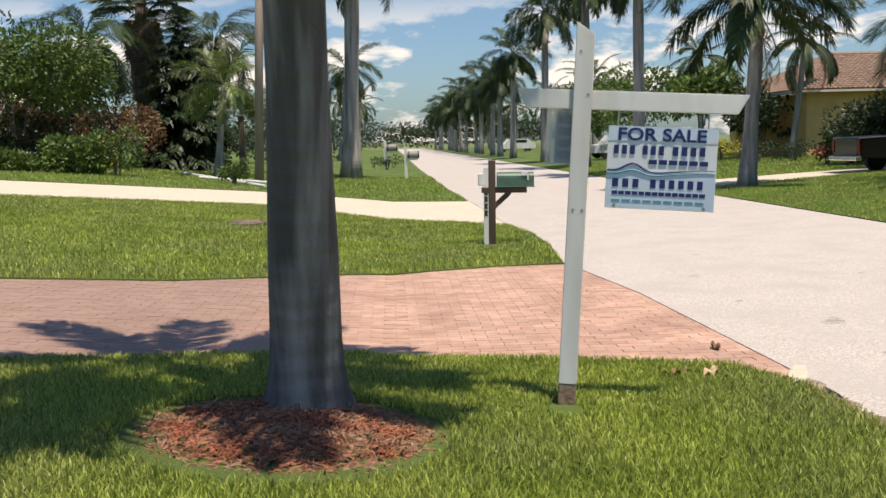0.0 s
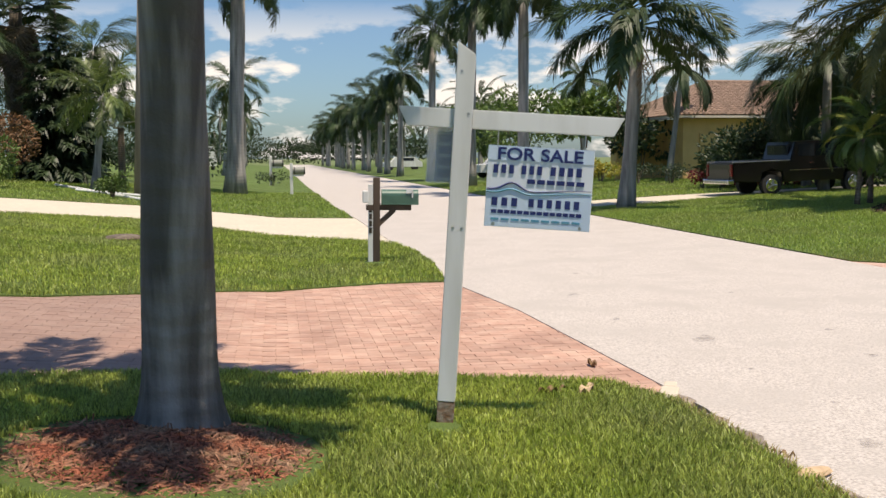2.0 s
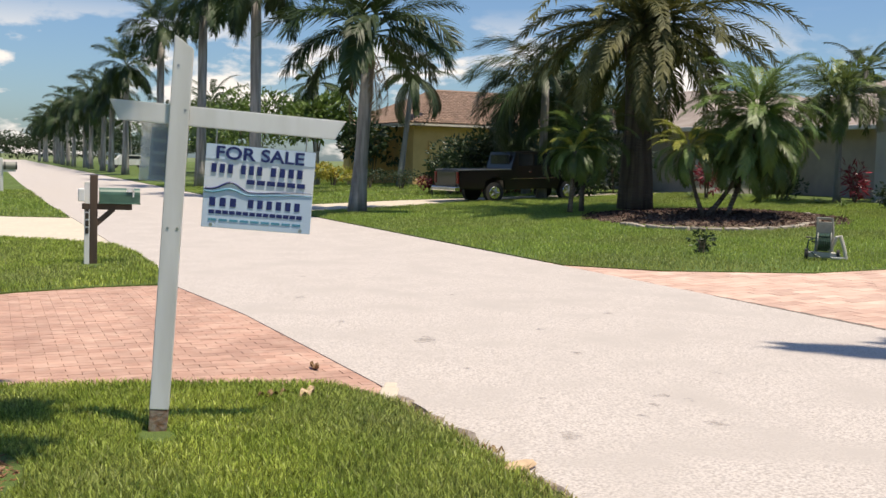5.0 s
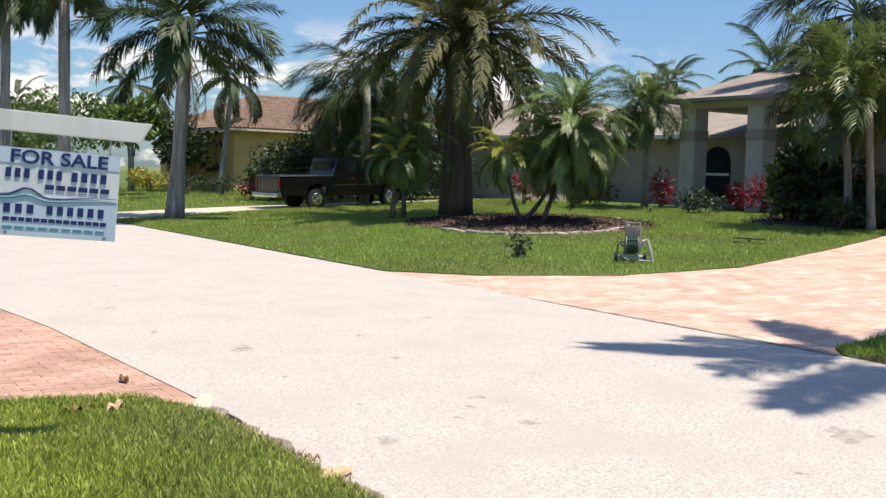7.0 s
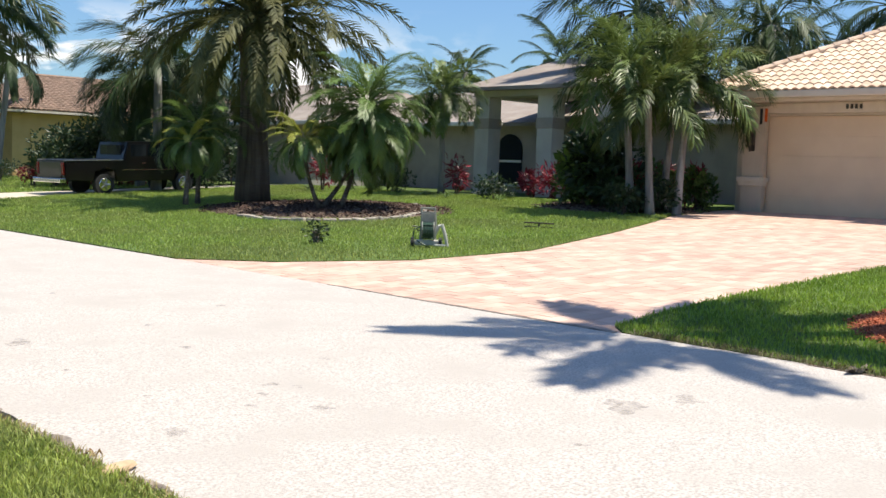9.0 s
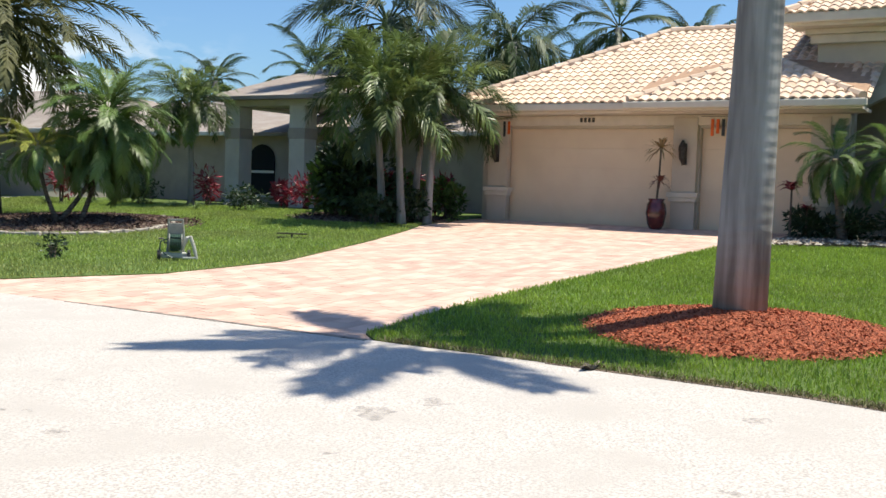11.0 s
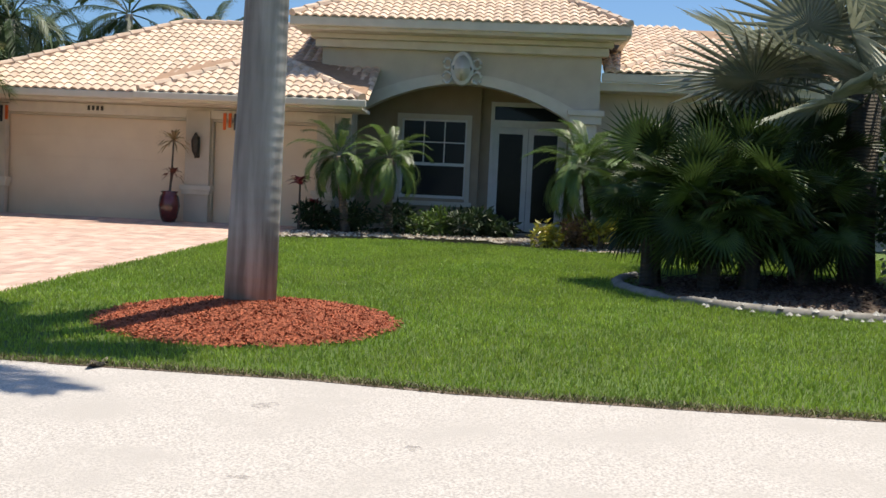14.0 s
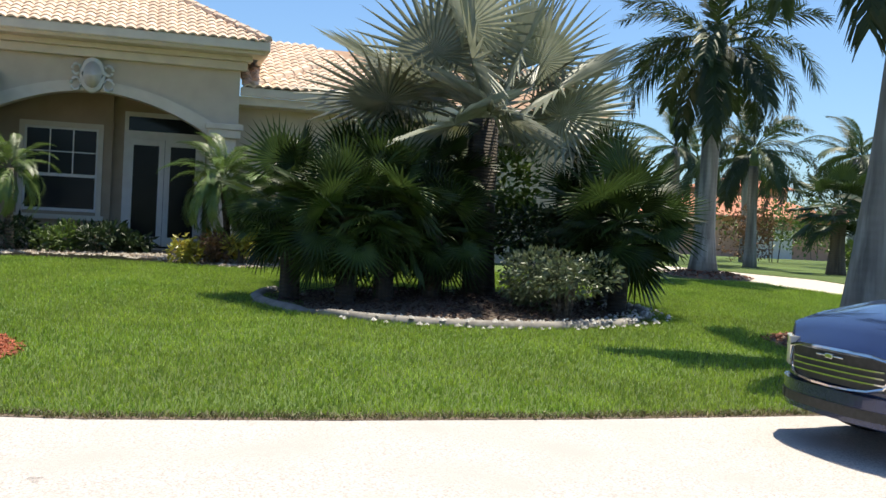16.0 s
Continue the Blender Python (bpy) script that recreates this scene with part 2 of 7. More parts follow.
LAWN_NEAR = [(2.45, -30), (2.47, 3), (2.44, 5.0), (2.42, 5.75), (2.2, 6.35), (1.13, 6.72), (-0.25, 7.05), (-0.95, 6.9), (-1.5, 6.7), (-2.5, 6.42), (-4.0, 6.0), (-8, 5.0), (-30, 2.0), (-30, -30)]
DRIVE_NEAR = [(2.75, 5.9), (2.7, 8.0), (2.55, 10.0), (2.4, 12.1), (1.0, 12.1), (-30, 12.1), (-30, 1.5), (-8, 4.5), (-4, 5.5), (0, 6.4), (1.2, 6.3)]
LAWN_MAIL = [(2.04, 12.1), (2.2, 14.0), (2.2, 16.2), (2.05, 17.6), (1.4, 18.5), (0.2, 19.6), (-1.5, 21.2), (-2.95, 22.2), (-5.0, 21.8), (-8.2, 21.1), (-30, 18), (-30, 7.5), (-8, 9.2), (-3.79, 9.9), (-2.26, 10.25), (-0.5, 11.36), (0.6, 11.8), (1.2, 12.0)]
DRIVE_FAR = [(2.3, 17.4), (2.2, 26.2), (-3.6, 28.6), (-30, 28.0), (-30, 17.0), (-8, 20.0), (-3, 20.8), (0.5, 18.6)]
LAWN_LEFT = [(1.9, 25.5), (1.75, 31), (1.6, 57), (1.6, 200), (-60, 200), (-60, 24.3), (-30, 25.6), (-10.2, 27.0), (-3.6, 27.9), (-0.8, 26.8), (0.8, 25.9)]
LAWN_MID = [(8.05, 13.2), (8.9, 11.9), (10.57, 10.7), (12.8, 10.4), (16.5, 11.4), (19.5, 12.4), (21.2, 13.1), (24.6, 13.4), (40, 14), (60, 30), (60, 31.5), (24, 31.5), (15, 30.4), (11.5, 29.0), (9.4, 28.3), (8.05, 28.0)]
DRIVE_HOUSE = [(7.75, 14.5), (12.5, 11.0), (24.9, 14.2), (24.9, 4.0), (19.5, 5.2), (13, 5.2), (7.75, 4.9)]
LAWN_HOUSE = [(7.98, -12.5), (7.86, -6), (7.72, -3.5), (7.7, -1.5), (7.78, 0.3), (7.98, 1.4), (8.0, 3.5), (8.02, 5.3), (8.25, 5.55), (9.5, 5.7), (10.85, 5.73), (13.2, 5.68), (16.5, 5.55), (20.3, 5.4), (21.4, 2.5), (21.2, 0.0), (20.6, -1.8), (22, -4), (40, -6), (40, -11.0), (26, -13.3), (19.6, -14.9), (8.0, -16.2)]
LAWN_FAR = [(8.05, 31.6), (9.4, 31.8), (13, 32.6), (40, 33.5), (60, 33.5), (60, 200), (8.0, 200)]
sheet("lawn_near", LAWN_NEAR, M["turf"], 0.03, "thick green lawn beside the brick driveway", "lawn")
sheet("lawn_mailbox", LAWN_MAIL, M["turf"], 0.03, "green lawn strip between two driveways", "lawn")
sheet("lawn_left", LAWN_LEFT, M["turf"], 0.03, "mown lawn in front of the garden shrubs", "lawn")
sheet("lawn_middle", LAWN_MID, M["turf"], 0.03, "lawn in front of the grey house", "lawn")
sheet("lawn_house", LAWN_HOUSE, M["turf"], 0.03, "bright green lawn in front of the tiled house", "lawn")
sheet("lawn_edge", [(7.88, -12.4), (7.77, -6), (7.615, -3.5), (7.6, -1.5), (7.685, 0.3), (7.885, 1.4), (7.94, 3.5), (8.1, 3.5), (8.1, -12.4)], M["soil"], 0.0265, "dark soil showing along the edge of the lawn", "soil")
sheet("lawn_far", LAWN_FAR, M["turf"], 0.03, "lawn along the row of royal palms", "lawn")
sheet("driveway_concrete", DRIVE_FAR, M["concrete"], 0.012, "pale concrete driveway of the neighbouring plot", "driveway")
sheet("driveway_truck", [(7.8, 27.6), (9.6, 28.2), (11.5, 28.8), (15, 30.2), (24, 31.3), (60, 31.3), (60, 34), (13, 33), (9.3, 32.1), (8.0, 32)], M["concrete"], 0.012, "pale concrete driveway under the pickup truck", "driveway")
sheet("side_road", [(7.8, -15.9), (19.6, -14.7), (26.1, -13.1), (60, -8.0), (60, -17.2), (33, -17.4), (22.8, -17.9), (7.8, -19.3)], M["concrete"], 0.012, "pale side road beyond the lawn", "road")
sheet("lawn_corner", [(8.0, -19.0), (22.8, -17.6), (33, -17.1), (60, -16.9), (60, -70), (8.0, -70)], M["turf"], 0.03, "lawn across the side road", "lawn")
sheet("driveway_bed", DRIVE_NEAR, M["sand_joint"], 0.006, "sand bed under the red brick driveway", "driveway")
sheet("driveway_house_bed", DRIVE_HOUSE, M["sand_joint"], 0.006, "sand bed under the tan paver driveway", "driveway")

# ---- plants: materials and makers ----
M["royal_leaf"] = material("royal_palm_leaf", (0.042, 0.075, 0.02), (0.026, 0.052, 0.014), 3, 0.5, spread=0.35, leaf=0.22)
M["date_leaf"] = material("date_palm_leaf", (0.14, 0.14, 0.04), (0.055, 0.07, 0.02), 2, 0.65, spread=0.3, leaf=0.22)
M["bright_leaf"] = material("fresh_palm_leaf", (0.145, 0.215, 0.062), (0.08, 0.14, 0.036), 3, 0.42, spread=0.35, leaf=0.3)
M["cluster_leaf"] = material("deep_green_palm_leaf", (0.165, 0.22, 0.062), (0.075, 0.115, 0.032), 3, 0.42, spread=0.4, leaf=0.3)
M["yellow_leaf"] = material("yellowing_leaf", (0.33, 0.33, 0.07), (0.22, 0.26, 0.05), 3, 0.5, spread=0.25, leaf=0.3)
M["silver_leaf"] = material("silver_fan_leaf", (0.31, 0.325, 0.245), (0.2, 0.22, 0.155), 4, 0.45, spread=0.35, leaf=0.25)
M["fan_leaf"] = material("dark_fan_leaf", (0.06, 0.098, 0.026), (0.027, 0.048, 0.013), 4, 0.46, spread=0.45, leaf=0.22, spec=0.35)
M["dead_leaf"] = material("dead_palm_leaf", (0.2, 0.14, 0.08), (0.12, 0.085, 0.05), 5, 0.8, spread=0.2, leaf=0.1)
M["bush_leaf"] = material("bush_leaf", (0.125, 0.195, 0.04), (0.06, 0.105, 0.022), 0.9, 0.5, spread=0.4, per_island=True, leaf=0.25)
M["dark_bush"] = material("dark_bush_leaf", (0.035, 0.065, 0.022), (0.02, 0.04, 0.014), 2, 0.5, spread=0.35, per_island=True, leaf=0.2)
M["grey_bush"] = material("grey_green_leaf", (0.16, 0.19, 0.1), (0.1, 0.13, 0.065), 3, 0.4, spread=0.35, per_island=True, leaf=0.2)
M["red_leaf"] = material("red_cordyline_leaf", (0.3, 0.03, 0.05), (0.16, 0.02, 0.03), 4, 0.4, spread=0.35, per_island=True, leaf=0.3)
M["straw_leaf"] = material("straw_coloured_leaf", (0.36, 0.25, 0.13), (0.27, 0.2, 0.08), 6, 0.7, spread=0.2, leaf=0.2)
M["red_dry_leaf"] = material("dull_red_leaf", (0.22, 0.07, 0.045), (0.15, 0.06, 0.035), 6, 0.6, spread=0.2, leaf=0.2)
M["rust_leaf"] = material("rust_coloured_leaf", (0.24, 0.12, 0.06), (0.16, 0.1, 0.05), 2, 0.6, spread=0.35, per_island=True, leaf=0.2)
M["lime_leaf"] = material("yellow_croton_leaf", (0.42, 0.33, 0.05), (0.3, 0.33, 0.06), 5, 0.4, spread=0.35, per_island=True, leaf=0.25)
M["crownshaft"] = material("green_crownshaft", (0.14, 0.21, 0.07), (0.1, 0.16, 0.05), 4, 0.4)


def bark_material(name, a, b, c, ring, strength):
    """Grey palm bark with leaf-scar rings and pale vertical streaks."""
    m = material(name, a, b, 2.2, 0.85, stretch=(3.2, 3.2, 0.3), third=c, third_scale=2.0)
    nt = m.node_tree
    geo = nt.nodes.new("ShaderNodeNewGeometry")
    wave = nt.nodes.new("ShaderNodeTexWave")
    wave.bands_direction = "Z"
    wave.inputs["Scale"].default_value, wave.inputs["Distortion"].default_value = ring, 3.5
    wave.inputs["Detail"].default_value = 3.0
    nt.links.new(geo.outputs["Position"], wave.inputs["Vector"])
    nz = nt.nodes.new("ShaderNodeTexNoise")
    nz.inputs["Scale"].default_value, nz.inputs["Detail"].default_value = 30, 6
    nt.links.new(geo.outputs["Position"], nz.inputs["Vector"])
    add = nt.nodes.new("ShaderNodeMath")
    nt.links.new(wave.outputs["Fac"], add.inputs[0])
    nt.links.new(nz.outputs["Fac"], add.inputs[1])
    bp = nt.nodes.new("ShaderNodeBump")
    bp.inputs["Strength"].default_value, bp.inputs["Distance"].default_value = strength, 0.012
    nt.links.new(add.outputs[0], bp.inputs["Height"])
    nt.links.new(bp.outputs[0], nt.nodes["Principled BSDF"].inputs["Normal"])
    return m


M["bark"] = bark_material("royal_palm_bark", (0.265, 0.248, 0.23), (0.15, 0.14, 0.13), (0.42, 0.4, 0.375), 2.4, 0.3)
# Crown shade is put into this darker bark, light patches into its pale tone.
M["bark_shaded"] = bark_material("shaded_palm_bark", (0.125, 0.113, 0.098), (0.07, 0.063, 0.054), (0.33, 0.31, 0.28), 2.4, 0.6)
M["bark_brown"] = bark_material("rough_palm_bark", (0.13, 0.1, 0.075), (0.07, 0.055, 0.042), (0.2, 0.16, 0.12), 4.5, 1.0)
M["bark_dark"] = bark_material("dark_fibrous_bark", (0.05, 0.04, 0.032), (0.03, 0.025, 0.02), (0.09, 0.07, 0.05), 6.0, 0.8)
M["wood"] = material("dark_stained_wood", (0.1, 0.065, 0.045), (0.06, 0.04, 0.028), 8, 0.75, 0.4, 0.004, stretch=(1, 1, 0.1))
M["mulch_red"] = material("red_mulch", (0.4, 0.11, 0.05), (0.28, 0.075, 0.035), 20, 0.9, spread=0.45, per_island=True)
M["mulch_brown"] = material("faded_mulch", (0.27, 0.085, 0.045), (0.26, 0.16, 0.1), 5, 0.9, spread=0.6, per_island=True)
M["mulch_dark"] = material("dark_mulch", (0.085, 0.045, 0.033), (0.05, 0.032, 0.025), 20, 0.9, spread=0.45, per_island=True)


def frond_mesh(name, mat, length, arch, leaflet, count, width, plume=0.3, droop=0.35, start=0.18, seed=0, stem=0.022):
    """One feather leaf along +x: a bending midrib and pairs of folded leaflets."""
    rnd = random.Random(seed)
    pts, a, p = [], 0.0, Vector((0, 0, 0))
    n = 12
    for i in range(n + 1):
        pts.append(p.copy())
        a -= radians(arch) * (0.4 + 1.2 * i / n) / n
        p = p + Vector((math.cos(a), 0, math.sin(a))) * length / n
    v, f = tube(pts, [stem * (1.15 - i / n) + 0.003 for i in range(n + 1)], 4, cap=False)
    v = [Vector(q) for q in v]
    for k in range(count):
        s = start + (1 - start) * (k + 0.5) / count
        i = min(int(s * n), n - 1)
        q = pts[i].lerp(pts[i + 1], s * n - i)
        t = (pts[i + 1] - pts[i]).normalized()
        up = Vector((-t.z, 0, t.x))
        size = leaflet * (0.45 + 0.55 * math.sin(math.pi * min(1, (s - start) / (1 - start) * 0.8 + 0.2))) * rnd.uniform(0.85, 1.1)
        for side in (-1, 1):
            lift = plume * rnd.uniform(-1, 1) + 0.15
            d = (Vector((0, side, 0)) * math.cos(radians(38)) + t * math.sin(radians(38 + 25 * s)) + up * lift).normalized()
            w = d.cross(up).normalized() * width
            mid = q + d * size * 0.5 - Vector((0, 0, droop * size * 0.12))
            tip = q + d * size * 0.92 - Vector((0, 0, droop * size * rnd.uniform(0.5, 0.9)))
            b = len(v)
            v += [q - w * 0.4, q + w * 0.4, mid + w, mid - w, tip]
            f += [(b, b + 1, b + 2, b + 3), (b + 3, b + 2, b + 4)]
    me = bpy.data.meshes.new(name)
    me.from_pydata([tuple(q) for q in v], [], f)
    me.materials.append(mat)
    return me


def fan_mesh(name, mat, radius, petiole, segments, spread_deg, split, droop, seed=0, fold=0.1, cup=0.0):
    """One fan leaf along +x: stalk and pleated segments, free beyond the split."""
    rnd = random.Random(seed)
    v, f = tube([(0, 0, 0), (petiole * 0.5, 0, 0.04), (petiole, 0, 0)], [0.02, 0.015, 0.012], 4, cap=False)
    v = [Vector(q) for q in v]
    c = Vector((petiole, 0, 0))
    half = radians(spread_deg) / 2
    step = 2 * half / segments
    for k in range(segments):
        a = -half + step * (k + 0.5)
        r = radius * (0.72 + 0.28 * math.cos(a * 0.6)) * rnd.uniform(0.93, 1.05)

        def at(ang, rad, z):
            return c + Vector((math.cos(ang) * rad, math.sin(ang) * rad, z + cup * rad * abs(math.sin(ang))))

        rs = r * split
        sag = -droop * r * (0.25 + 0.5 * abs(a) / half)
        b = len(v)
        v += [c, at(a - step * 0.5, rs, -fold * rs * 0.4), at(a, rs, fold * rs * 0.5), at(a + step * 0.5, rs, -fold * rs * 0.4),
              at(a, r, sag * rnd.uniform(0.7, 1.5)), at(a, (r + rs) / 2 + 0.0, sag * 0.3 + fold * rs * 0.3)]
        f += [(b, b + 1, b + 2), (b, b + 2, b + 3), (b + 1, b + 4, b + 5), (b + 1, b + 5, b + 2), (b + 2, b + 5, b + 3), (b + 3, b + 5, b + 4)]
    me = bpy.data.meshes.new(name)
    me.from_pydata([tuple(q) for q in v], [], f)
    me.materials.append(mat)
    return me


def crown(tree, top, meshes, count, high, low, seed, name="frond", size=1.0, stand=0.12, roll=20, jitter=7, vary=0.1):
    """Leaves round a top, from steep young ones down to hanging old ones."""
    rnd = random.Random(seed)
    for k in range(count):
        s = (k + 0.5) / count
        az = k * 137.5 + rnd.uniform(-14, 14)
        el = high + (low - high) * s ** 0.8 + rnd.uniform(-jitter, jitter)
        me = meshes[min(int(s * len(meshes)), len(meshes) - 1)]
        sc = size * rnd.uniform(1 - 1.2 * vary, 1 + 0.8 * vary)
        m = Matrix.Translation(top) @ pose(0, 0, 0, 0, 0, az) @ pose(0, 0, 0, 0, -el, 0) @ pose(0, 0, 0, rnd.uniform(-roll, roll), 0, 0)
        share(name, me, m @ Matrix.Translation((stand, 0, 0)) @ Matrix.Scale(sc, 4), tree)


def trunk_points(h, lean, bend=0.0, n=9):
    return [Vector((lean[0] * (i / n) + bend * math.sin(math.pi * i / n), lean[1] * (i / n), h * i / n)) for i in range(n + 1)]


ROYAL = [frond_mesh("royal_frond", M["royal_leaf"], 2.9, 70, 0.7, 84, 0.025, 0.6, 0.5, seed=1),
         frond_mesh("royal_frond", M["royal_leaf"], 3.0, 95, 0.7, 84, 0.025, 0.6, 0.65, seed=2),
         frond_mesh("royal_frond", M["royal_leaf"], 2.8, 75, 0.68, 80, 0.025, 0.55, 0.85, seed=3)]
DATE = [frond_mesh("date_frond", M["date_leaf"], 3.6, 45, 0.45, 84, 0.02, 0.5, 0.3, 0.1, 4, 0.035),
        frond_mesh("date_frond", M["date_leaf"], 3.7, 75, 0.45, 84, 0.02, 0.5, 0.35, 0.1, 5, 0.035),
        frond_mesh("date_frond", M["date_leaf"], 3.4, 80, 0.44, 80, 0.02, 0.45, 0.5, 0.1, 6, 0.035)]
PYGMY = [frond_mesh("pygmy_frond", M["bright_leaf"], 1.35, 75, 0.28, 62, 0.0095, 0.25, 0.5, 0.1, 7, 0.008),
         frond_mesh("pygmy_frond", M["bright_leaf"], 1.35, 115, 0.28, 62, 0.0095, 0.25, 0.6, 0.1, 8, 0.008)]
PYGMY_Y = [frond_mesh("pygmy_frond", M["yellow_leaf"], 1.2, 80, 0.25, 52, 0.009, 0.2, 0.5, 0.1, 9, 0.008),
           frond_mesh("pygmy_frond", M["bright_leaf"], 1.2, 115, 0.25, 52, 0.009, 0.2, 0.6, 0.1, 10, 0.008)]
ADONIS = [frond_mesh("feather_frond", M["cluster_leaf"], 1.7, 60, 0.46, 56, 0.016, 0.65, 0.5, 0.14, 11, 0.014),
          frond_mesh("feather_frond", M["cluster_leaf"], 1.7, 90, 0.46, 56, 0.016, 0.65, 0.6, 0.14, 12, 0.014)]
COCO = [frond_mesh("coconut_frond", M["royal_leaf"], 3.6, 65, 0.62, 60, 0.028, 0.15, 0.9, 0.15, 13, 0.03),
        frond_mesh("coconut_frond", M["royal_leaf"], 3.6, 100, 0.62, 60, 0.028, 0.15, 1.1, 0.15, 14, 0.03)]
QUEEN = [frond_mesh("queen_frond", M["royal_leaf"], 3.4, 110, 0.75, 80, 0.02, 0.55, 1.2, 0.15, 15, 0.025),
         frond_mesh("queen_frond", M["royal_leaf"], 3.4, 150, 0.75, 80, 0.02, 0.55, 1.4, 0.15, 16, 0.025)]
SILVER = [fan_mesh("silver_fan", M["silver_leaf"], 1.12, 1.0, 34, 300, 0.4, 0.08, 17, 0.06, 0.28),
          fan_mesh("silver_fan", M["silver_leaf"], 1.12, 1.05, 34, 300, 0.38, 0.22, 18, 0.06, 0.15)]
FAN = [fan_mesh("green_fan", M["fan_leaf"], 0.6, 0.5, 26, 240, 0.45, 0.16, 19, 0.05),
       fan_mesh("green_fan", M["fan_leaf"], 0.6, 0.45, 26, 250, 0.4, 0.38, 20, 0.05)]
WASH = [fan_mesh("washington_fan", M["royal_leaf"], 0.9, 0.9, 22, 210, 0.5, 0.3, 21, 0.05),
        fan_mesh("washington_fan", M["dead_leaf"], 0.85, 0.7, 18, 200, 0.5, 0.6, 22, 0.05)]


def palm(name, x, y, h, r, lean, meshes, count, high, low, label, bark="bark", shaft=0.0, flare=1.25, size=1.0, seed=1, bend=0.0,
         group="", dead=0, z=None, boot=0.0, foot=0.0, drop=0.0):
    z0 = rise(x) if z is None else z
    tree = thing(name, pose(x, y, z0 - 0.04), label, "palm tree", group)
    pts = trunk_points(h, lean, bend)
    n = len(pts) - 1
    rad = [r * (1 + (flare - 1) * max(0, 1 - i / n * 6) + 0.06 * math.sin(i * 1.1)) * (1 - 0.22 * i / n) for i in range(n + 1)]
    if foot:
        base, nxt = pts[0], pts[1]
        pts[1:1] = [base.lerp(nxt, q) for q in (0.08, 0.2, 0.4, 0.7)]
        rad[0:1] = [r * (1 + (foot - 1) * q) for q in (1.0, 0.84, 0.62, 0.36, 0.14)]
        rad[5] = r * 1.03
    if boot:
        rad[-2:] = [r * boot * 0.8, r * boot]
    v, f = tube(pts, rad, 20)
    link("trunk", v, f, M[bark], tree, smooth=True)
    top = pts[-1]
    if shaft:
        v, f = tube([top + Vector((0, 0, shaft * q)) for q in (-0.02, 0.12, 0.6, 1.0)], [r * 0.8, r * 0.92, r * 0.62, r * 0.3], 14)
        link("crownshaft", v, f, M["crownshaft"], tree, "smooth green crownshaft", True)
        top = top + Vector((0, 0, shaft * 0.95))
    crown(tree, top, meshes, count, high, low, seed, size=size)
    if dead:
        crown(tree, top - Vector((0, 0, 0.25)), [frond_mesh("dead_frond", M["dead_leaf"], 2.2, 40, 0.4, 26, 0.016, 0.5, 0.9, 0.15, seed)], dead, -50, -75, seed + 5, size=size)
    return tree


def leaves(name, centre, radii, count, size, mat, seed, label, category, kind="", stems=0, shell=0.55, lower=-0.75, group="", slim=0.45):
    """A shrub: stems under an uneven cloud of small folded leaves in several lobes."""
    rnd = random.Random(seed)
    lobes = []
    for k in range(9):
        a, e = rnd.uniform(0, 6.28), rnd.uniform(-0.5, 0.9)
        lobes.append((Vector((math.cos(a) * 0.55 * radii[0], math.sin(a) * 0.55 * radii[1], e * 0.6 * radii[2])), rnd.uniform(0.38, 0.62)))
    v, f = [], []
    for k in range(count):
        c, s = lobes[k % len(lobes)]
        d = Vector((rnd.gauss(0, 1), rnd.gauss(0, 1), rnd.gauss(0, 1))).normalized() * rnd.uniform(shell, 1.0) ** 0.5
        p = c + Vector((d.x * radii[0] * s, d.y * radii[1] * s, d.z * radii[2] * s))
        if p.z < lower * radii[2]:
            p.z = lower * radii[2] + rnd.uniform(0, 0.2) * radii[2]
        t = (d + Vector((rnd.gauss(0, 0.7), rnd.gauss(0, 0.7), rnd.gauss(0, 0.5)))).normalized()
        w = t.cross(Vector((rnd.gauss(0, 1), rnd.gauss(0, 1), rnd.gauss(0, 1)))).normalized()
        q = size * rnd.uniform(0.6, 1.25)
        nrm = t.cross(w)
        b = len(v)
        v += [p, p + t * q * 0.5 + w * q * slim * 0.5 + nrm * q * 0.06, p + t * q, p + t * q * 0.5 - w * q * slim * 0.5 + nrm * q * 0.06]
        f += [(b, b + 1, b + 2), (b, b + 2, b + 3)]
    bush = thing(name, pose(*centre), label, category, group, kind)
    link("foliage", v, f, mat, bush)
    sv, sf = [], []
    for k in range(max(stems, 3)):
        a = k * 2.4
        e = Vector((math.cos(a) * radii[0] * 0.4, math.sin(a) * radii[1] * 0.4, radii[2] * 0.3))
        tv, tf = tube([(e.x * 0.2, e.y * 0.2, -radii[2] * 1.15), e * 0.5, e], [0.035, 0.025, 0.01], 5)
        sf += [tuple(i + len(sv) for i in q) for q in tf]
        sv += tv
    link("stem", sv, sf, M["bark_brown"], bush)
    return bush


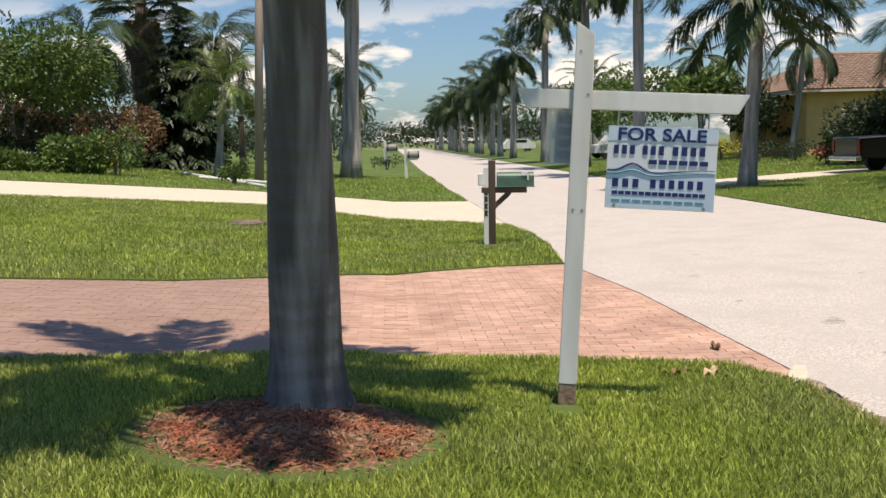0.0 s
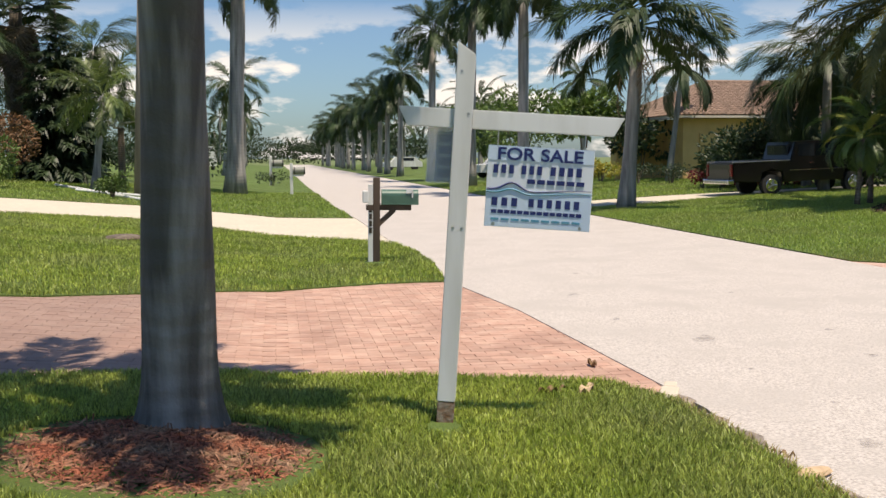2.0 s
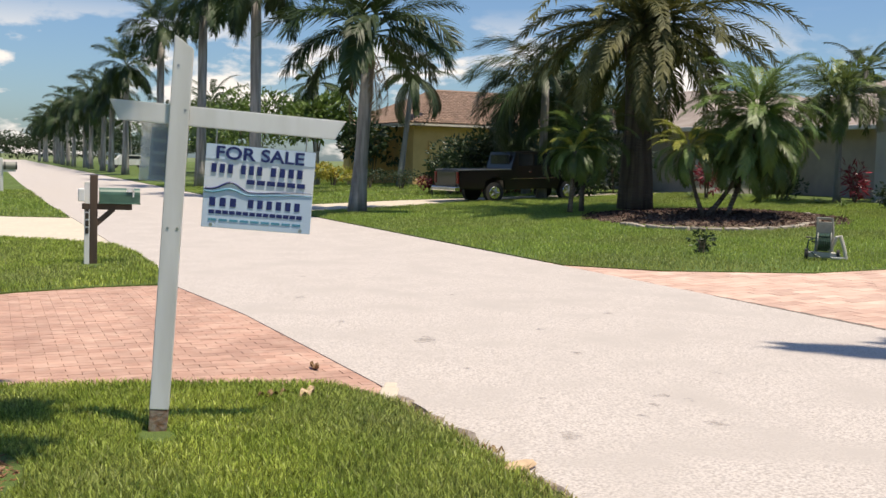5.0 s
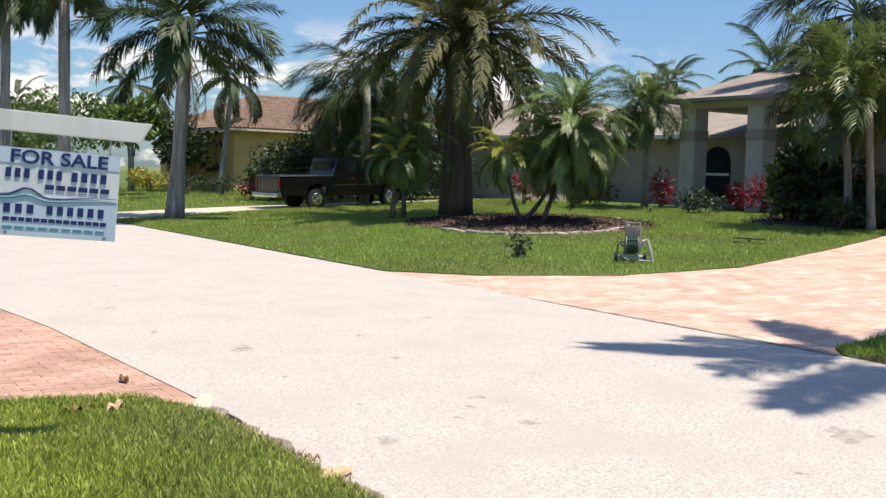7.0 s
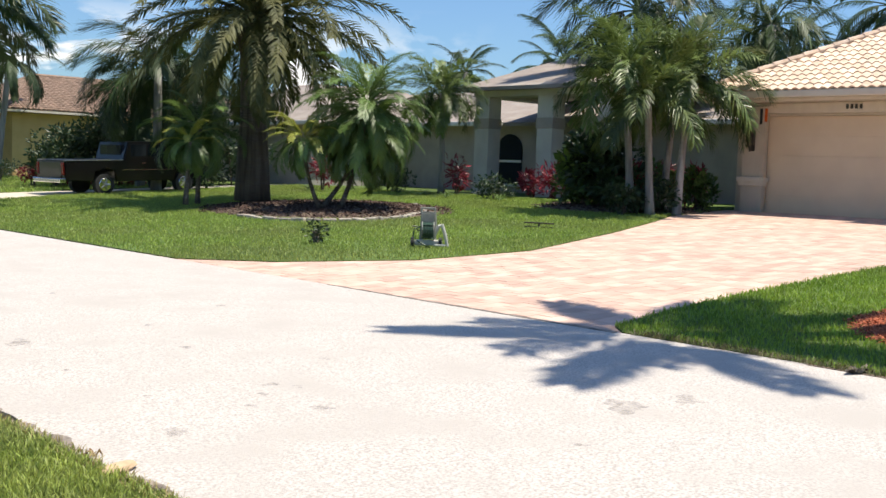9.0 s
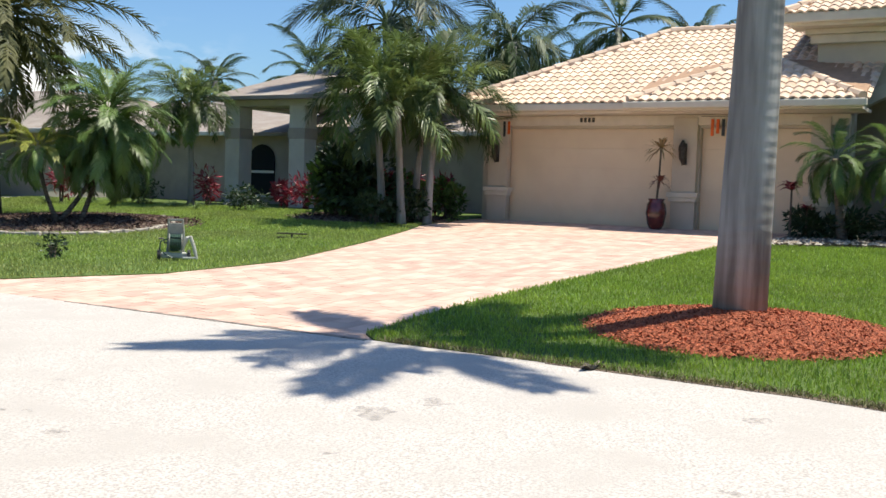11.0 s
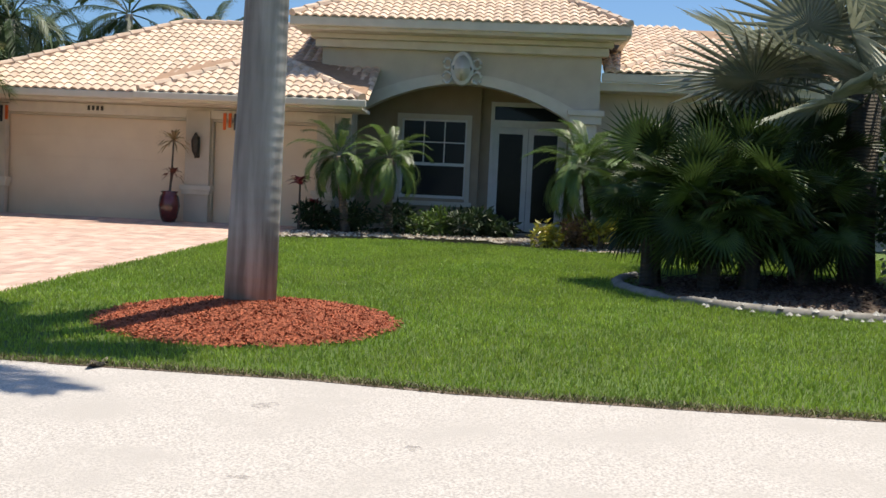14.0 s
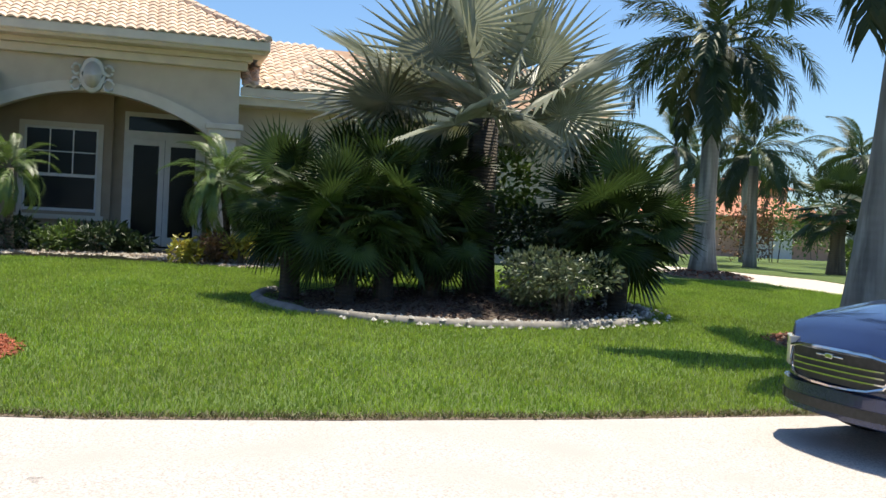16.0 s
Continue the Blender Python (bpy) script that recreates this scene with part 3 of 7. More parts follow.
def strap_plant(name, x, y, z, count, length, width, mat, seed, label, category="plant", stem=0.0, upright=0.6, group=""):
    """A rosette of long arching blades, on a stem or on the ground."""
    rnd = random.Random(seed)
    v, f = [], []
    for k in range(count):
        az, el = k * 2.4 + rnd.uniform(-0.3, 0.3), upright * rnd.uniform(0.5, 1.5)
        d = Vector((math.cos(az), math.sin(az), 0))
        w = Vector((-math.sin(az), math.cos(az), 0)) * width
        q = length * rnd.uniform(0.7, 1.1)
        z0 = stem - rnd.uniform(0, 0.25) * stem * 0.5
        p1 = d * q * 0.5 * math.cos(el) + Vector((0, 0, z0 + q * 0.5 * math.sin(el)))
        p2 = d * q * math.cos(el * 0.6) + Vector((0, 0, z0 + q * (math.sin(el) * 0.8 - 0.28)))
        b = len(v)
        v += [Vector((0, 0, z0)) - w * 0.4, Vector((0, 0, z0)) + w * 0.4, p1 + w, p1 - w, p2]
        f += [(b, b + 1, b + 2, b + 3), (b + 3, b + 2, b + 4)]
    t = thing(name, pose(x, y, z), label, category, group)
    link("leaves", v, f, mat, t)
    sv, sf = tube([(0, 0, -0.05), (0, 0, max(stem, 0.08))], [0.03, 0.02], 6)
    link("stem", sv, sf, M["bark_brown"], t)
    return t


def chips(name, x, y, rx, ry, height, count, mat, seed, label, size=0.06, z=None, slim=1.0, peak=False):
    """A mulch mound: a low dome and loose wood chips lying on it."""
    rnd = random.Random(seed)
    z0 = (rise(x) if z is None else z) + 0.035
    mound = thing(name, pose(x, y, z0), label, "mulch")
    v, f = [Vector((0, 0, height))], []
    rings, sides = 6, 40
    wob = [1 + 0.05 * math.sin(3 * a * 6.28 / sides) + 0.04 * math.sin(7 * a * 6.28 / sides) for a in range(sides)]

    def dome(s):
        return 0.0 if s >= 1 else height * (1 - s) if peak else height * (1 - s * s) ** 1.2

    for i in range(1, rings + 1):
        s = i / rings
        for k in range(sides):
            a = 2 * math.pi * k / sides
            px = rx * s * wob[k] * math.cos(a)
            v.append(Vector((px, ry * s * wob[k] * math.sin(a), dome(s) - (0.05 if i == rings else 0) + rise(x + px) - rise(x))))
    for k in range(sides):
        f.append((0, 1 + k, 1 + (k + 1) % sides))
    for i in range(rings - 1):
        for k in range(sides):
            a, b = 1 + i * sides + k, 1 + i * sides + (k + 1) % sides
            f.append((a, a + sides, b + sides, b))
    link("mulch_base", v, f, mat if height > 0.165 else M["soil"], mound, smooth=True)
    v, f = [], []
    for k in range(count):
        s, a = rnd.random() ** 0.6 * rnd.uniform(0.9, 1.06), rnd.uniform(0, 6.28)
        px, py = rx * s * math.cos(a), ry * s * math.sin(a)
        p = Vector((px, py, dome(min(s, 1)) + 0.03 + rise(x + px) - rise(x)))
        d = Vector((rnd.gauss(0, 1), rnd.gauss(0, 1), rnd.gauss(0, 0.35))).normalized() * size * rnd.uniform(0.5, 1.3)
        w = d.cross(Vector((rnd.gauss(0, 0.5), rnd.gauss(0, 0.5), 1))).normalized() * size * rnd.uniform(0.1, 0.25) * slim
        up = Vector((0, 0, size * 0.12))
        b = len(v)
        v += [p - d * 0.5 - w, p - d * 0.5 + w, p + d * 0.5 + w * 0.6, p + d * 0.5 - w * 0.6, p + up * rnd.uniform(0.6, 1.4)]
        f += [(b, b + 1, b + 4), (b + 1, b + 2, b + 4), (b + 2, b + 3, b + 4), (b + 3, b, b + 4)]
    tagged(link("mulch_layer", v, f, mat, mound), kind="stuff")
    return mound


def edging(name, points, label, seed):
    """A border of small pale stones set end to end along a curve."""
    rnd = random.Random(seed)
    bed = thing(name, pose(points[0][0], points[0][1], rise(points[0][0])), label, "edging")
    base = Vector((points[0][0], points[0][1], rise(points[0][0])))
    for (x0, y0), (x1, y1) in zip(points, points[1:]):
        d = math.hypot(x1 - x0, y1 - y0)
        n = max(1, int(d / 0.3))
        for k in range(n):
            s = (k + 0.5) / n
            x, y = x0 + (x1 - x0) * s, y0 + (y1 - y0) * s
            m = Matrix.Translation(Vector((x, y, rise(x) + 0.05)) - base) @ pose(0, 0, 0, rnd.uniform(-5, 5), rnd.uniform(-5, 5), math.degrees(math.atan2(y1 - y0, x1 - x0)) + rnd.uniform(-6, 6))
            share("stone", EDGE_STONE, m @ Matrix.Diagonal((d / n / 0.3 * rnd.uniform(0.85, 0.97), rnd.uniform(0.8, 1.1), rnd.uniform(0.7, 1.1), 1)), bed)


M["edge_stone"] = material("pale_edging_stone", (0.4, 0.355, 0.3), (0.24, 0.21, 0.175), 12, 0.9, 0.4, 0.01, spread=0.25)
M["curb_grey"] = material("weathered_curb", (0.3, 0.275, 0.24), (0.2, 0.18, 0.155), 9, 0.9, 0.4, 0.006)
M["white_stone"] = material("white_bed_pebble", (0.55, 0.52, 0.47), (0.42, 0.39, 0.34), 20, 0.85, spread=0.35, per_island=True)
bm = boxes((-0.15, 0.15, -0.07, 0.07, -0.09, 0.06), bevel=0.025)
EDGE_STONE = bpy.data.meshes.new("edge_stone")
bm.to_mesh(EDGE_STONE)
bm.free()
EDGE_STONE.materials.append(M["edge_stone"])

# ---- plants: near side of the road ----
ROYAL_LABEL = "royal palm with smooth grey trunk on the lawn"
palm("royal_palm", -0.51, 5.66, 4.1, 0.195, (0.06, -0.45), ROYAL[1:], 24, 60, -48, "royal palm in a mulch ring, shade and light streaks coloured into its grey trunk", "bark_shaded", shaft=0.9, flare=1.06, seed=31, foot=1.52, size=0.72)
chips("mulch_ring", -0.56, 5.08, 0.8, 0.7, 0.05, 4200, M["mulch_brown"], 1, "faded red and tan shredded mulch ring round the palm", 0.075, z=0.0, slim=0.35)
palm("royal_palm", -1.59, 40.4, 7.9, 0.33, (0.3, 0.0), ROYAL, 15, 75, -30, ROYAL_LABEL, shaft=1.2, flare=1.5, seed=32, size=1.1)
palm("royal_palm", -3.6, 75, 5.8, 0.28, (0.6, 0.0), ROYAL, 15, 70, -40, ROYAL_LABEL, shaft=0.9, seed=33, size=1.0)
skirted = palm("washington_palm", -10.4, 43.7, 6.9, 0.3, (0.2, 0.0), WASH[:1], 34, 80, -25, "tall fan palm with a skirt of dead brown leaves", "bark_brown", seed=34, size=1.25, z=0.9)
for k in range(8):
    crown(skirted, Vector((0.18, 0, 6.7 - 0.42 * k)), WASH[1:], 16, -52 - 2 * k, -84, 900 + k, name="dead_leaf", size=1.1 - 0.04 * k, roll=50)
palm("feather_palm", -11.7, 38.3, 4.4, 0.16, (0.6, 0.2), QUEEN, 18, 80, -20, "feathery green palm above the hedge", seed=36, size=0.8, z=1.1)
palm("feather_palm", -8.2, 46, 5.2, 0.18, (0.5, 0.2), QUEEN, 18, 80, -20, "feathery green palm above the hedge", seed=37, size=0.9, z=1.0)
palm("christmas_palm", -5.99, 35.5, 3.2, 0.13, (0.35, 0.0), ADONIS, 16, 80, -15, "slim palm with green fronds on the lawn", seed=38, size=1.15, flare=1.6)
silver = thing("small_silver_palm", pose(-5.4, 37.6, 0.43), "small silvery fan palm behind the lawn", "palm tree")
link("trunk", *tube([(0, 0, 0), (0, 0, 2.2)], [0.14, 0.11], 10), M["bark_brown"], silver)
crown(silver, Vector((0, 0, 2.2)), SILVER, 14, 80, -10, 39, name="fan_leaf", size=0.62)
for k, (x, y, z, rx, rz, mat, n, s, lab) in enumerate((
        (-12.3, 34.4, 4.1, 3.0, 1.75, "bush_leaf", 11000, 0.2, "large broad-leaved green tree over the hedge"),
        # Dark leaves put here in place of the tree's shade.
        (-13.6, 37.2, 2.2, 3.2, 1.6, "dark_bush", 5000, 0.2, "dark green hedge added to stand in for shade under the tree"),
        (-9.9, 32.4, 1.35, 1.0, 0.62, "bush_leaf", 2200, 0.2, "clipped green shrub beside the lawn"),
        (-12.3, 32.0, 1.3, 1.3, 0.5, "bush_leaf", 2600, 0.2, "yellow-green garden shrub in a hedge"),
        (-8.6, 32.4, 1.45, 0.9, 0.75, "bush_leaf", 1300, 0.14, "green garden shrub with long leaves"),
        (-10.2, 38.2, 2.1, 1.8, 1.2, "rust_leaf", 4200, 0.14, "rust-coloured shrub behind the lawn"),
        (-13.2, 36.2, 2.4, 2.0, 1.3, "rust_leaf", 2200, 0.16, "rust-coloured shrub behind the lawn"),
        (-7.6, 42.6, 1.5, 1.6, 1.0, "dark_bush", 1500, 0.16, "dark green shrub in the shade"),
        (-4.69, 30.6, 0.85, 0.5, 0.36, "bush_leaf", 900, 0.1, "small round shrub on the lawn"),
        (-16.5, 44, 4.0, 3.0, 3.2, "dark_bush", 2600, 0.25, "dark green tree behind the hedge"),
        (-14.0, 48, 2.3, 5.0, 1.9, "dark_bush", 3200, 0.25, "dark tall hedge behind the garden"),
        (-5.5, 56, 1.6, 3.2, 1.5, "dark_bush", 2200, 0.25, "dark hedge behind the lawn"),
        (-9.4, 33.6, 1.3, 0.5, 0.5, "lime_leaf", 500, 0.12, "yellow-green shrub beside the lawn"))):
    leaves("shrub", (x, y, z), (rx, rx * 0.8, rz), n, s, M[mat], 50 + k, lab, "shrub")
# conifer with flat tiers of dark branches
pine = thing("norfolk_pine", pose(-8.2, 41.2, 0.65), "dark conifer with layered drooping branches", "tree")
link("trunk", *tube([(0, 0, 0), (0, 0, 6.6)], [0.16, 0.03], 8), M["bark_brown"], pine)
spray = frond_mesh("conifer_branch", M["dark_bush"], 1.0, 35, 0.34, 44, 0.026, 0.9, 0.5, 0.1, 60, 0.02)
rnd = random.Random(61)
for k in range(170):
    s = k / 170
    m = Matrix.Translation((0, 0, 0.35 + 6.1 * s)) @ pose(0, 0, 0, 0, 0, k * 137.5) @ pose(0, 0, 0, 0, rnd.uniform(-5, 22) - 30 * s, 0)
    share("branch", spray, m @ Matrix.Scale(2.05 * (1 - s) ** 0.75 + 0.2, 4), pine)

# ---- plants: the far row of royal palms ----
ROW = [(9.66, 27.2, 4.1, 0.22, 0.26, 1.0), (9.6, 39.0, 7.6, 0.24, 0.0, 1.0), (9.6, 50.0, 8.3, 0.25, 0.1, 1.0), (9.6, 63, 8.3, 0.25, 0.1, 1.0),
       (9.6, 79.5, 7.2, 0.24, 0.1, 1.0), (9.7, 90, 5.9, 0.24, 0.1, 1.0)]
for k, (x, y, h, r, lean, size) in enumerate(ROW):
    palm("royal_palm", x, y, h, r, (lean, 0.0), ROYAL, 23, 80, -34 if k else -8, ROYAL_LABEL, shaft=1.0, flare=1.35, seed=70 + k, size=size, group="row of royal palms", dead=3 if k == 0 else 0)
rnd = random.Random(80)
for k in range(13):
    y = 98 + k * 9.5 + rnd.uniform(-2, 2)
    palm("royal_palm", 9.7 + rnd.uniform(-0.4, 0.4), y, rnd.uniform(5.2, 7.6), 0.24, (rnd.uniform(-0.2, 0.2), 0.0), ROYAL, 19, 74, -50, ROYAL_LABEL,
         shaft=0.9, seed=81 + k, size=rnd.uniform(0.95, 1.2), group="row of royal palms")
for k in range(9):
    y = 70 + k * 15 + rnd.uniform(-4, 4)
    palm("palm", 14 + rnd.uniform(0, 8), y, rnd.uniform(4, 6.5), 0.18, (rnd.uniform(-0.4, 0.4), 0.0), COCO, 16, 75, -35, "garden palm behind the street row", seed=101 + k, size=0.9)
for k in range(7):
    y = 95 + k * 18 + rnd.uniform(-4, 4)
    palm("palm", -2.5 - rnd.uniform(0, 9), y, rnd.uniform(5, 7), 0.2, (rnd.uniform(-0.4, 0.4), 0.0), COCO, 15, 75, -35, "palm on a plot far down the road", seed=111 + k, size=0.9)
far_woods = leaves("tree_line", (0, 262, 3.0), (60, 6, 4.0), 17000, 0.8, M["dark_bush"], 120, "dark line of trees across the end of the road", "trees", kind="stuff", lower=-0.7)
for k, (x, y, z, rx, rz, n, mat) in enumerate(((14.5, 60, 3.0, 4.5, 2.3, 2600, "bush_leaf"), (16, 78, 3.6, 4.0, 2.6, 2400, "bush_leaf"), (20, 100, 3.6, 7, 3.0, 2400, "dark_bush"),
                                               (15, 130, 3.2, 6, 3.0, 1800, "dark_bush"), (13.6, 44.0, 2.9, 1.5, 1.2, 1500, "bush_leaf"), (17.5, 47.5, 2.0, 1.8, 1.6, 1500, "dark_bush"),
                                               (-16, 110, 3.0, 8, 3.0, 1800, "dark_bush"), (-9, 150, 3.0, 7, 3.0, 1500, "dark_bush"), (-22, 70, 3.0, 8, 3.2, 2200, "dark_bush"))):
    leaves("garden_tree", (x, y, z + 0.4), (rx, rx * 0.8, rz), n, 0.35, M[mat], 130 + k, "leafy green garden tree behind the palms", "tree", stems=4)
palm("coconut_palm", 14.78, 47.8, 5.0, 0.15, (-0.1, 0), COCO, 15, 80, -20, "coconut palm behind the yellow house garden", seed=140, size=0.62)
palm("coconut_palm", 17.6, 44.0, 5.2, 0.14, (0.6, 0), COCO, 15, 70, -45, "coconut palm behind the yellow house garden", seed=141, size=0.7)
leaves("croton", (13.1, 40.0, 1.0), (0.8, 0.6, 0.42), 900, 0.16, M["lime_leaf"], 142, "yellow-green croton beside the yellow house", "shrub")
for k, (x, y) in enumerate(((15.2, 41.5), (16.6, 41.2), (18.0, 41.0), (19.4, 40.4), (20.8, 40.0))):
    leaves("hedge_shrub", (x, y, 0.85), (0.9, 0.6, 0.4), 800, 0.1, M["dark_bush"], 143 + k, "low clipped green hedge shrub", "shrub", group="low hedge")

# ---- plants: grey house garden ----
palm("date_palm", 16.14, 23.0, 4.9, 0.43, (0.0, 0.0), DATE, 74, 78, -32, "huge date palm with a rough dark trunk", "bark_brown", flare=1.15, seed=150, size=1.12, boot=1.35, z=0.45)
chips("mulch_bed", 16.2, 19.9, 2.95, 3.4, 0.14, 5200, M["mulch_dark"], 151, "dark mulch bed under the date palm", 0.1)
edging("stone_edging", [(13.15, 19.2), (13.1, 18.2), (13.5, 17.2), (14.3, 16.6), (15.6, 16.5), (17.0, 17.2), (18.2, 18.4), (18.9, 19.6)], "pale stone edging round a mulch bed", 152)
palm("pygmy_palm", 15.75, 18.8, 2.45, 0.055, (0.5, -0.3), PYGMY, 52, 80, -40, "pygmy date palm with fine arching fronds", "bark_brown", seed=153, size=1.25, z=0.45, bend=0.12)
palm("pygmy_palm", 15.35, 19.0, 1.75, 0.055, (0.9, -0.5), PYGMY, 38, 70, -35, "pygmy date palm with fine arching fronds", "bark_brown", seed=154, size=1.1, z=0.45, bend=0.12)
palm("pygmy_palm", 15.2, 18.9, 1.6, 0.05, (-0.35, 0.2), PYGMY_Y, 34, 75, -25, "yellowing pygmy date palm in the mulch bed", "bark_brown", seed=155, size=0.85, z=0.45, bend=-0.1)
palm("pygmy_palm", 13.55, 22.1, 1.55, 0.06, (0.1, 0.0), PYGMY_Y, 22, 80, -30, "yellowing pygmy date palm in the mulch bed", "bark_brown", seed=156, size=0.75, z=0.4)
palm("pygmy_palm", 14.2, 22.6, 1.9, 0.06, (0.1, 0.1), PYGMY, 26, 80, -30, "pygmy date palm with fine arching fronds", "bark_brown", seed=157, size=1.1, z=0.4)
palm("queen_palm", 17.5, 30.5, 4.0, 0.16, (0.1, 0.1), QUEEN, 20, 80, -20, "tall feathery palm behind the pickup truck", seed=158, size=0.95)
palm("queen_palm", 18.6, 33.6, 3.6, 0.15, (0.1, 0.1), QUEEN, 18, 80, -20, "feathery palm behind the pickup truck", seed=159, size=0.8)
palm("queen_palm", 20.5, 33.0, 4.2, 0.15, (0.1, 0.1), QUEEN, 18, 80, -20, "feathery palm behind the date palm", seed=160, size=0.9)
# Dark shrubs behind the truck; part of their mass stands in for shadow.
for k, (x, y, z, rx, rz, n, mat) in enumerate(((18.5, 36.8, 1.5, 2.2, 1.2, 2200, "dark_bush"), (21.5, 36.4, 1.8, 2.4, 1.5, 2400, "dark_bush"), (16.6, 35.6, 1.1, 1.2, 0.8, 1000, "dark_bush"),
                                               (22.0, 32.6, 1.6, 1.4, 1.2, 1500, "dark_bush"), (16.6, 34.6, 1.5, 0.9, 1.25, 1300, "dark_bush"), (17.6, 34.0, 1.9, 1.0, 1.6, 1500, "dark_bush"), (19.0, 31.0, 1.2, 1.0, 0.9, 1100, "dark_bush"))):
    leaves("shrub", (x, y, z), (rx, rx * 0.8, rz), n, 0.2, M[mat], 161 + k, "dark shrub beside the driveway, partly in place of shadow", "shrub")
for k in range(6):
    leaves("red_shrub", (15.7 + k * 0.7, 35.9 - k * 0.22, 0.75), (0.5, 0.4, 0.4), 380, 0.13, M["red_leaf"], 170 + k, "red-leaved low shrub along the hedge", "shrub", group="red hedge")
palm("foxtail_palm", 23.6, 23.2, 3.3, 0.11, (-0.05, 0.05), ADONIS, 34, 85, -25, "slim palm with a bushy green head", seed=180, size=0.95, z=0.6)
palm("coconut_palm", 43.8, 41.2, 6.5, 0.2, (-0.2, 0.2), COCO, 16, 80, -20, "coconut palm behind the grey house", seed=181, size=0.8)
palm("coconut_palm", 43.4, 34.1, 6.2, 0.2, (-0.2, 0.2), COCO, 16, 75, -20, "coconut palm behind the grey house", seed=182, size=0.75)
palm("queen_palm", 28.4, 19.0, 6.2, 0.2, (-0.1, 0.1), QUEEN, 24, 75, -35, "tall dark queen palm between the houses", seed=183, size=1.15, z=0.6)
palm("queen_palm", 33.5, 17.0, 6.2, 0.2, (-0.1, 0.1), QUEEN, 20, 75, -35, "tall dark queen palm between the houses", seed=184, size=1.0, z=0.6)
for k, (x, y, h, s) in enumerate(((42.1, 16.4, 8.0, 1.0), (44.6, 13.6, 7.4, 0.9), (49.7, 24.0, 7.4, 0.9), (44.7, 22.9, 6.4, 0.8), (35.6, 27.8, 5.8, 0.8), (47, 10.4, 6.8, 0.8))):
    palm("coconut_palm", x, y, h, 0.2, (0.1, 0.1), COCO, 16, 78, -35, "palm behind the roofs", seed=185 + k, size=s)
for k, (x, y, h, lx) in enumerate(((20.92, 13.5, 2.8, 0.0), (21.6, 13.2, 3.3, 0.6), (21.3, 14.3, 3.5, -0.2), (22.2, 14.0, 3.6, 0.75))):
    palm("christmas_palm", x, y, h, 0.1, (lx, 0.2), ADONIS, 20, 82, -14, "slender palm in a cluster beside the driveway", seed=195 + k, size=1.2, z=0.5, group="palm cluster")
chips("mulch_bed", 22.3, 15.4, 1.9, 2.4, 0.08, 1500, M["mulch_dark"], 200, "dark mulch bed under the palm cluster", 0.1)
for k, (x, y, z, rx, rz, n, mat, s) in enumerate(((21.6, 14.9, 0.95, 0.7, 0.5, 900, "dark_bush", 0.16), (20.3, 13.9, 0.85, 0.5, 0.4, 600, "dark_bush", 0.14), (21.2, 13.6, 0.95, 0.6, 0.5, 700, "dark_bush", 0.16), (21.8, 15.0, 1.4, 0.7, 0.8, 700, "dark_bush", 0.3), (22.0, 16.2, 1.3, 0.9, 0.85, 900, "bush_leaf", 0.26), (21.9, 15.9, 1.7, 0.8, 1.1, 1300, "dark_bush", 0.3),
                                                  (23.2, 14.6, 1.2, 0.7, 0.7, 900, "bush_leaf", 0.18), (23.8, 13.9, 1.1, 0.5, 0.6, 700, "bush_leaf", 0.18), (23.6, 17.4, 1.5, 0.7, 0.9, 900, "dark_bush", 0.3),
                                                  (22.9, 20.2, 0.95, 0.7, 0.4, 700, "dark_bush", 0.12), (23.4, 25.2, 1.0, 0.7, 0.45, 700, "dark_bush", 0.12))):
    leaves("shrub", (x, y, z), (rx, rx * 0.8, rz), n, s, M[mat], 201 + k, "shade shrub at the edge of the lawn", "shrub")
for k, (x, y, z) in enumerate(((23.7, 22.6, 1.2), (24.6, 20.2, 1.1), (23.9, 15.0, 1.2), (22.2, 14.9, 1.2), (24.4, 19.2, 1.1), (21.9, 27.2, 1.2), (24.2, 14.2, 1.2))):
    leaves("red_cordyline", (x, y, z), (0.35, 0.35, 0.6), 260, 0.24, M["red_leaf"], 212 + k, "red-leaved cordyline beside the wall", "plant", slim=0.25)
for k, (x, y) in enumerate(((22.8, 24.4), (22.6, 23.0), (22.2, 21.6), (22.0, 26.0), (22.4, 19.6), (21.9, 28.0))):
    strap_plant("lily_clump", x, y, 0.58, 40, 0.55, 0.012, M["bright_leaf"], 220 + k, "clump of strappy green leaves by the wall", group="clumps along the wall")
leaves("lawn_weed", (10.81, 13.42, 0.3), (0.2, 0.2, 0.2), 150, 0.09, M["dark_bush"], 227, "small leafy weed standing in the lawn", "plant", stems=5)

# ---- plants: tiled house garden ----
palm("royal_palm", 10.6, 2.6, 9.6, 0.243, (-0.3, -0.28), ROYAL, 18, 70, -38, "royal palm with ringed grey trunk in red mulch", shaft=1.1, flare=1.12, seed=230, size=0.86, z=0.17)
chips("mulch_ring", 10.42, 2.55, 1.5, 1.5, 0.2, 19000, M["mulch_red"], 231, "bright red mulch mound round the palm", 0.055, peak=True)
bism = thing("silver_fan_palm", pose(16.6, -5.5, 0.3), "silver fan palm with huge pale leaves", "palm tree")
link("trunk", *tube([(0, 0, 0), (0, 0.03, 1.2), (0, 0.06, 3.2)], [0.3, 0.24, 0.26], 14), M["bark_dark"], bism, smooth=True)
crown(bism, Vector((0, 0.06, 2.95)), SILVER, 25, 82, -10, 232, name="fan_leaf", size=1.42, stand=0.15, roll=75, jitter=14, vary=0.15)
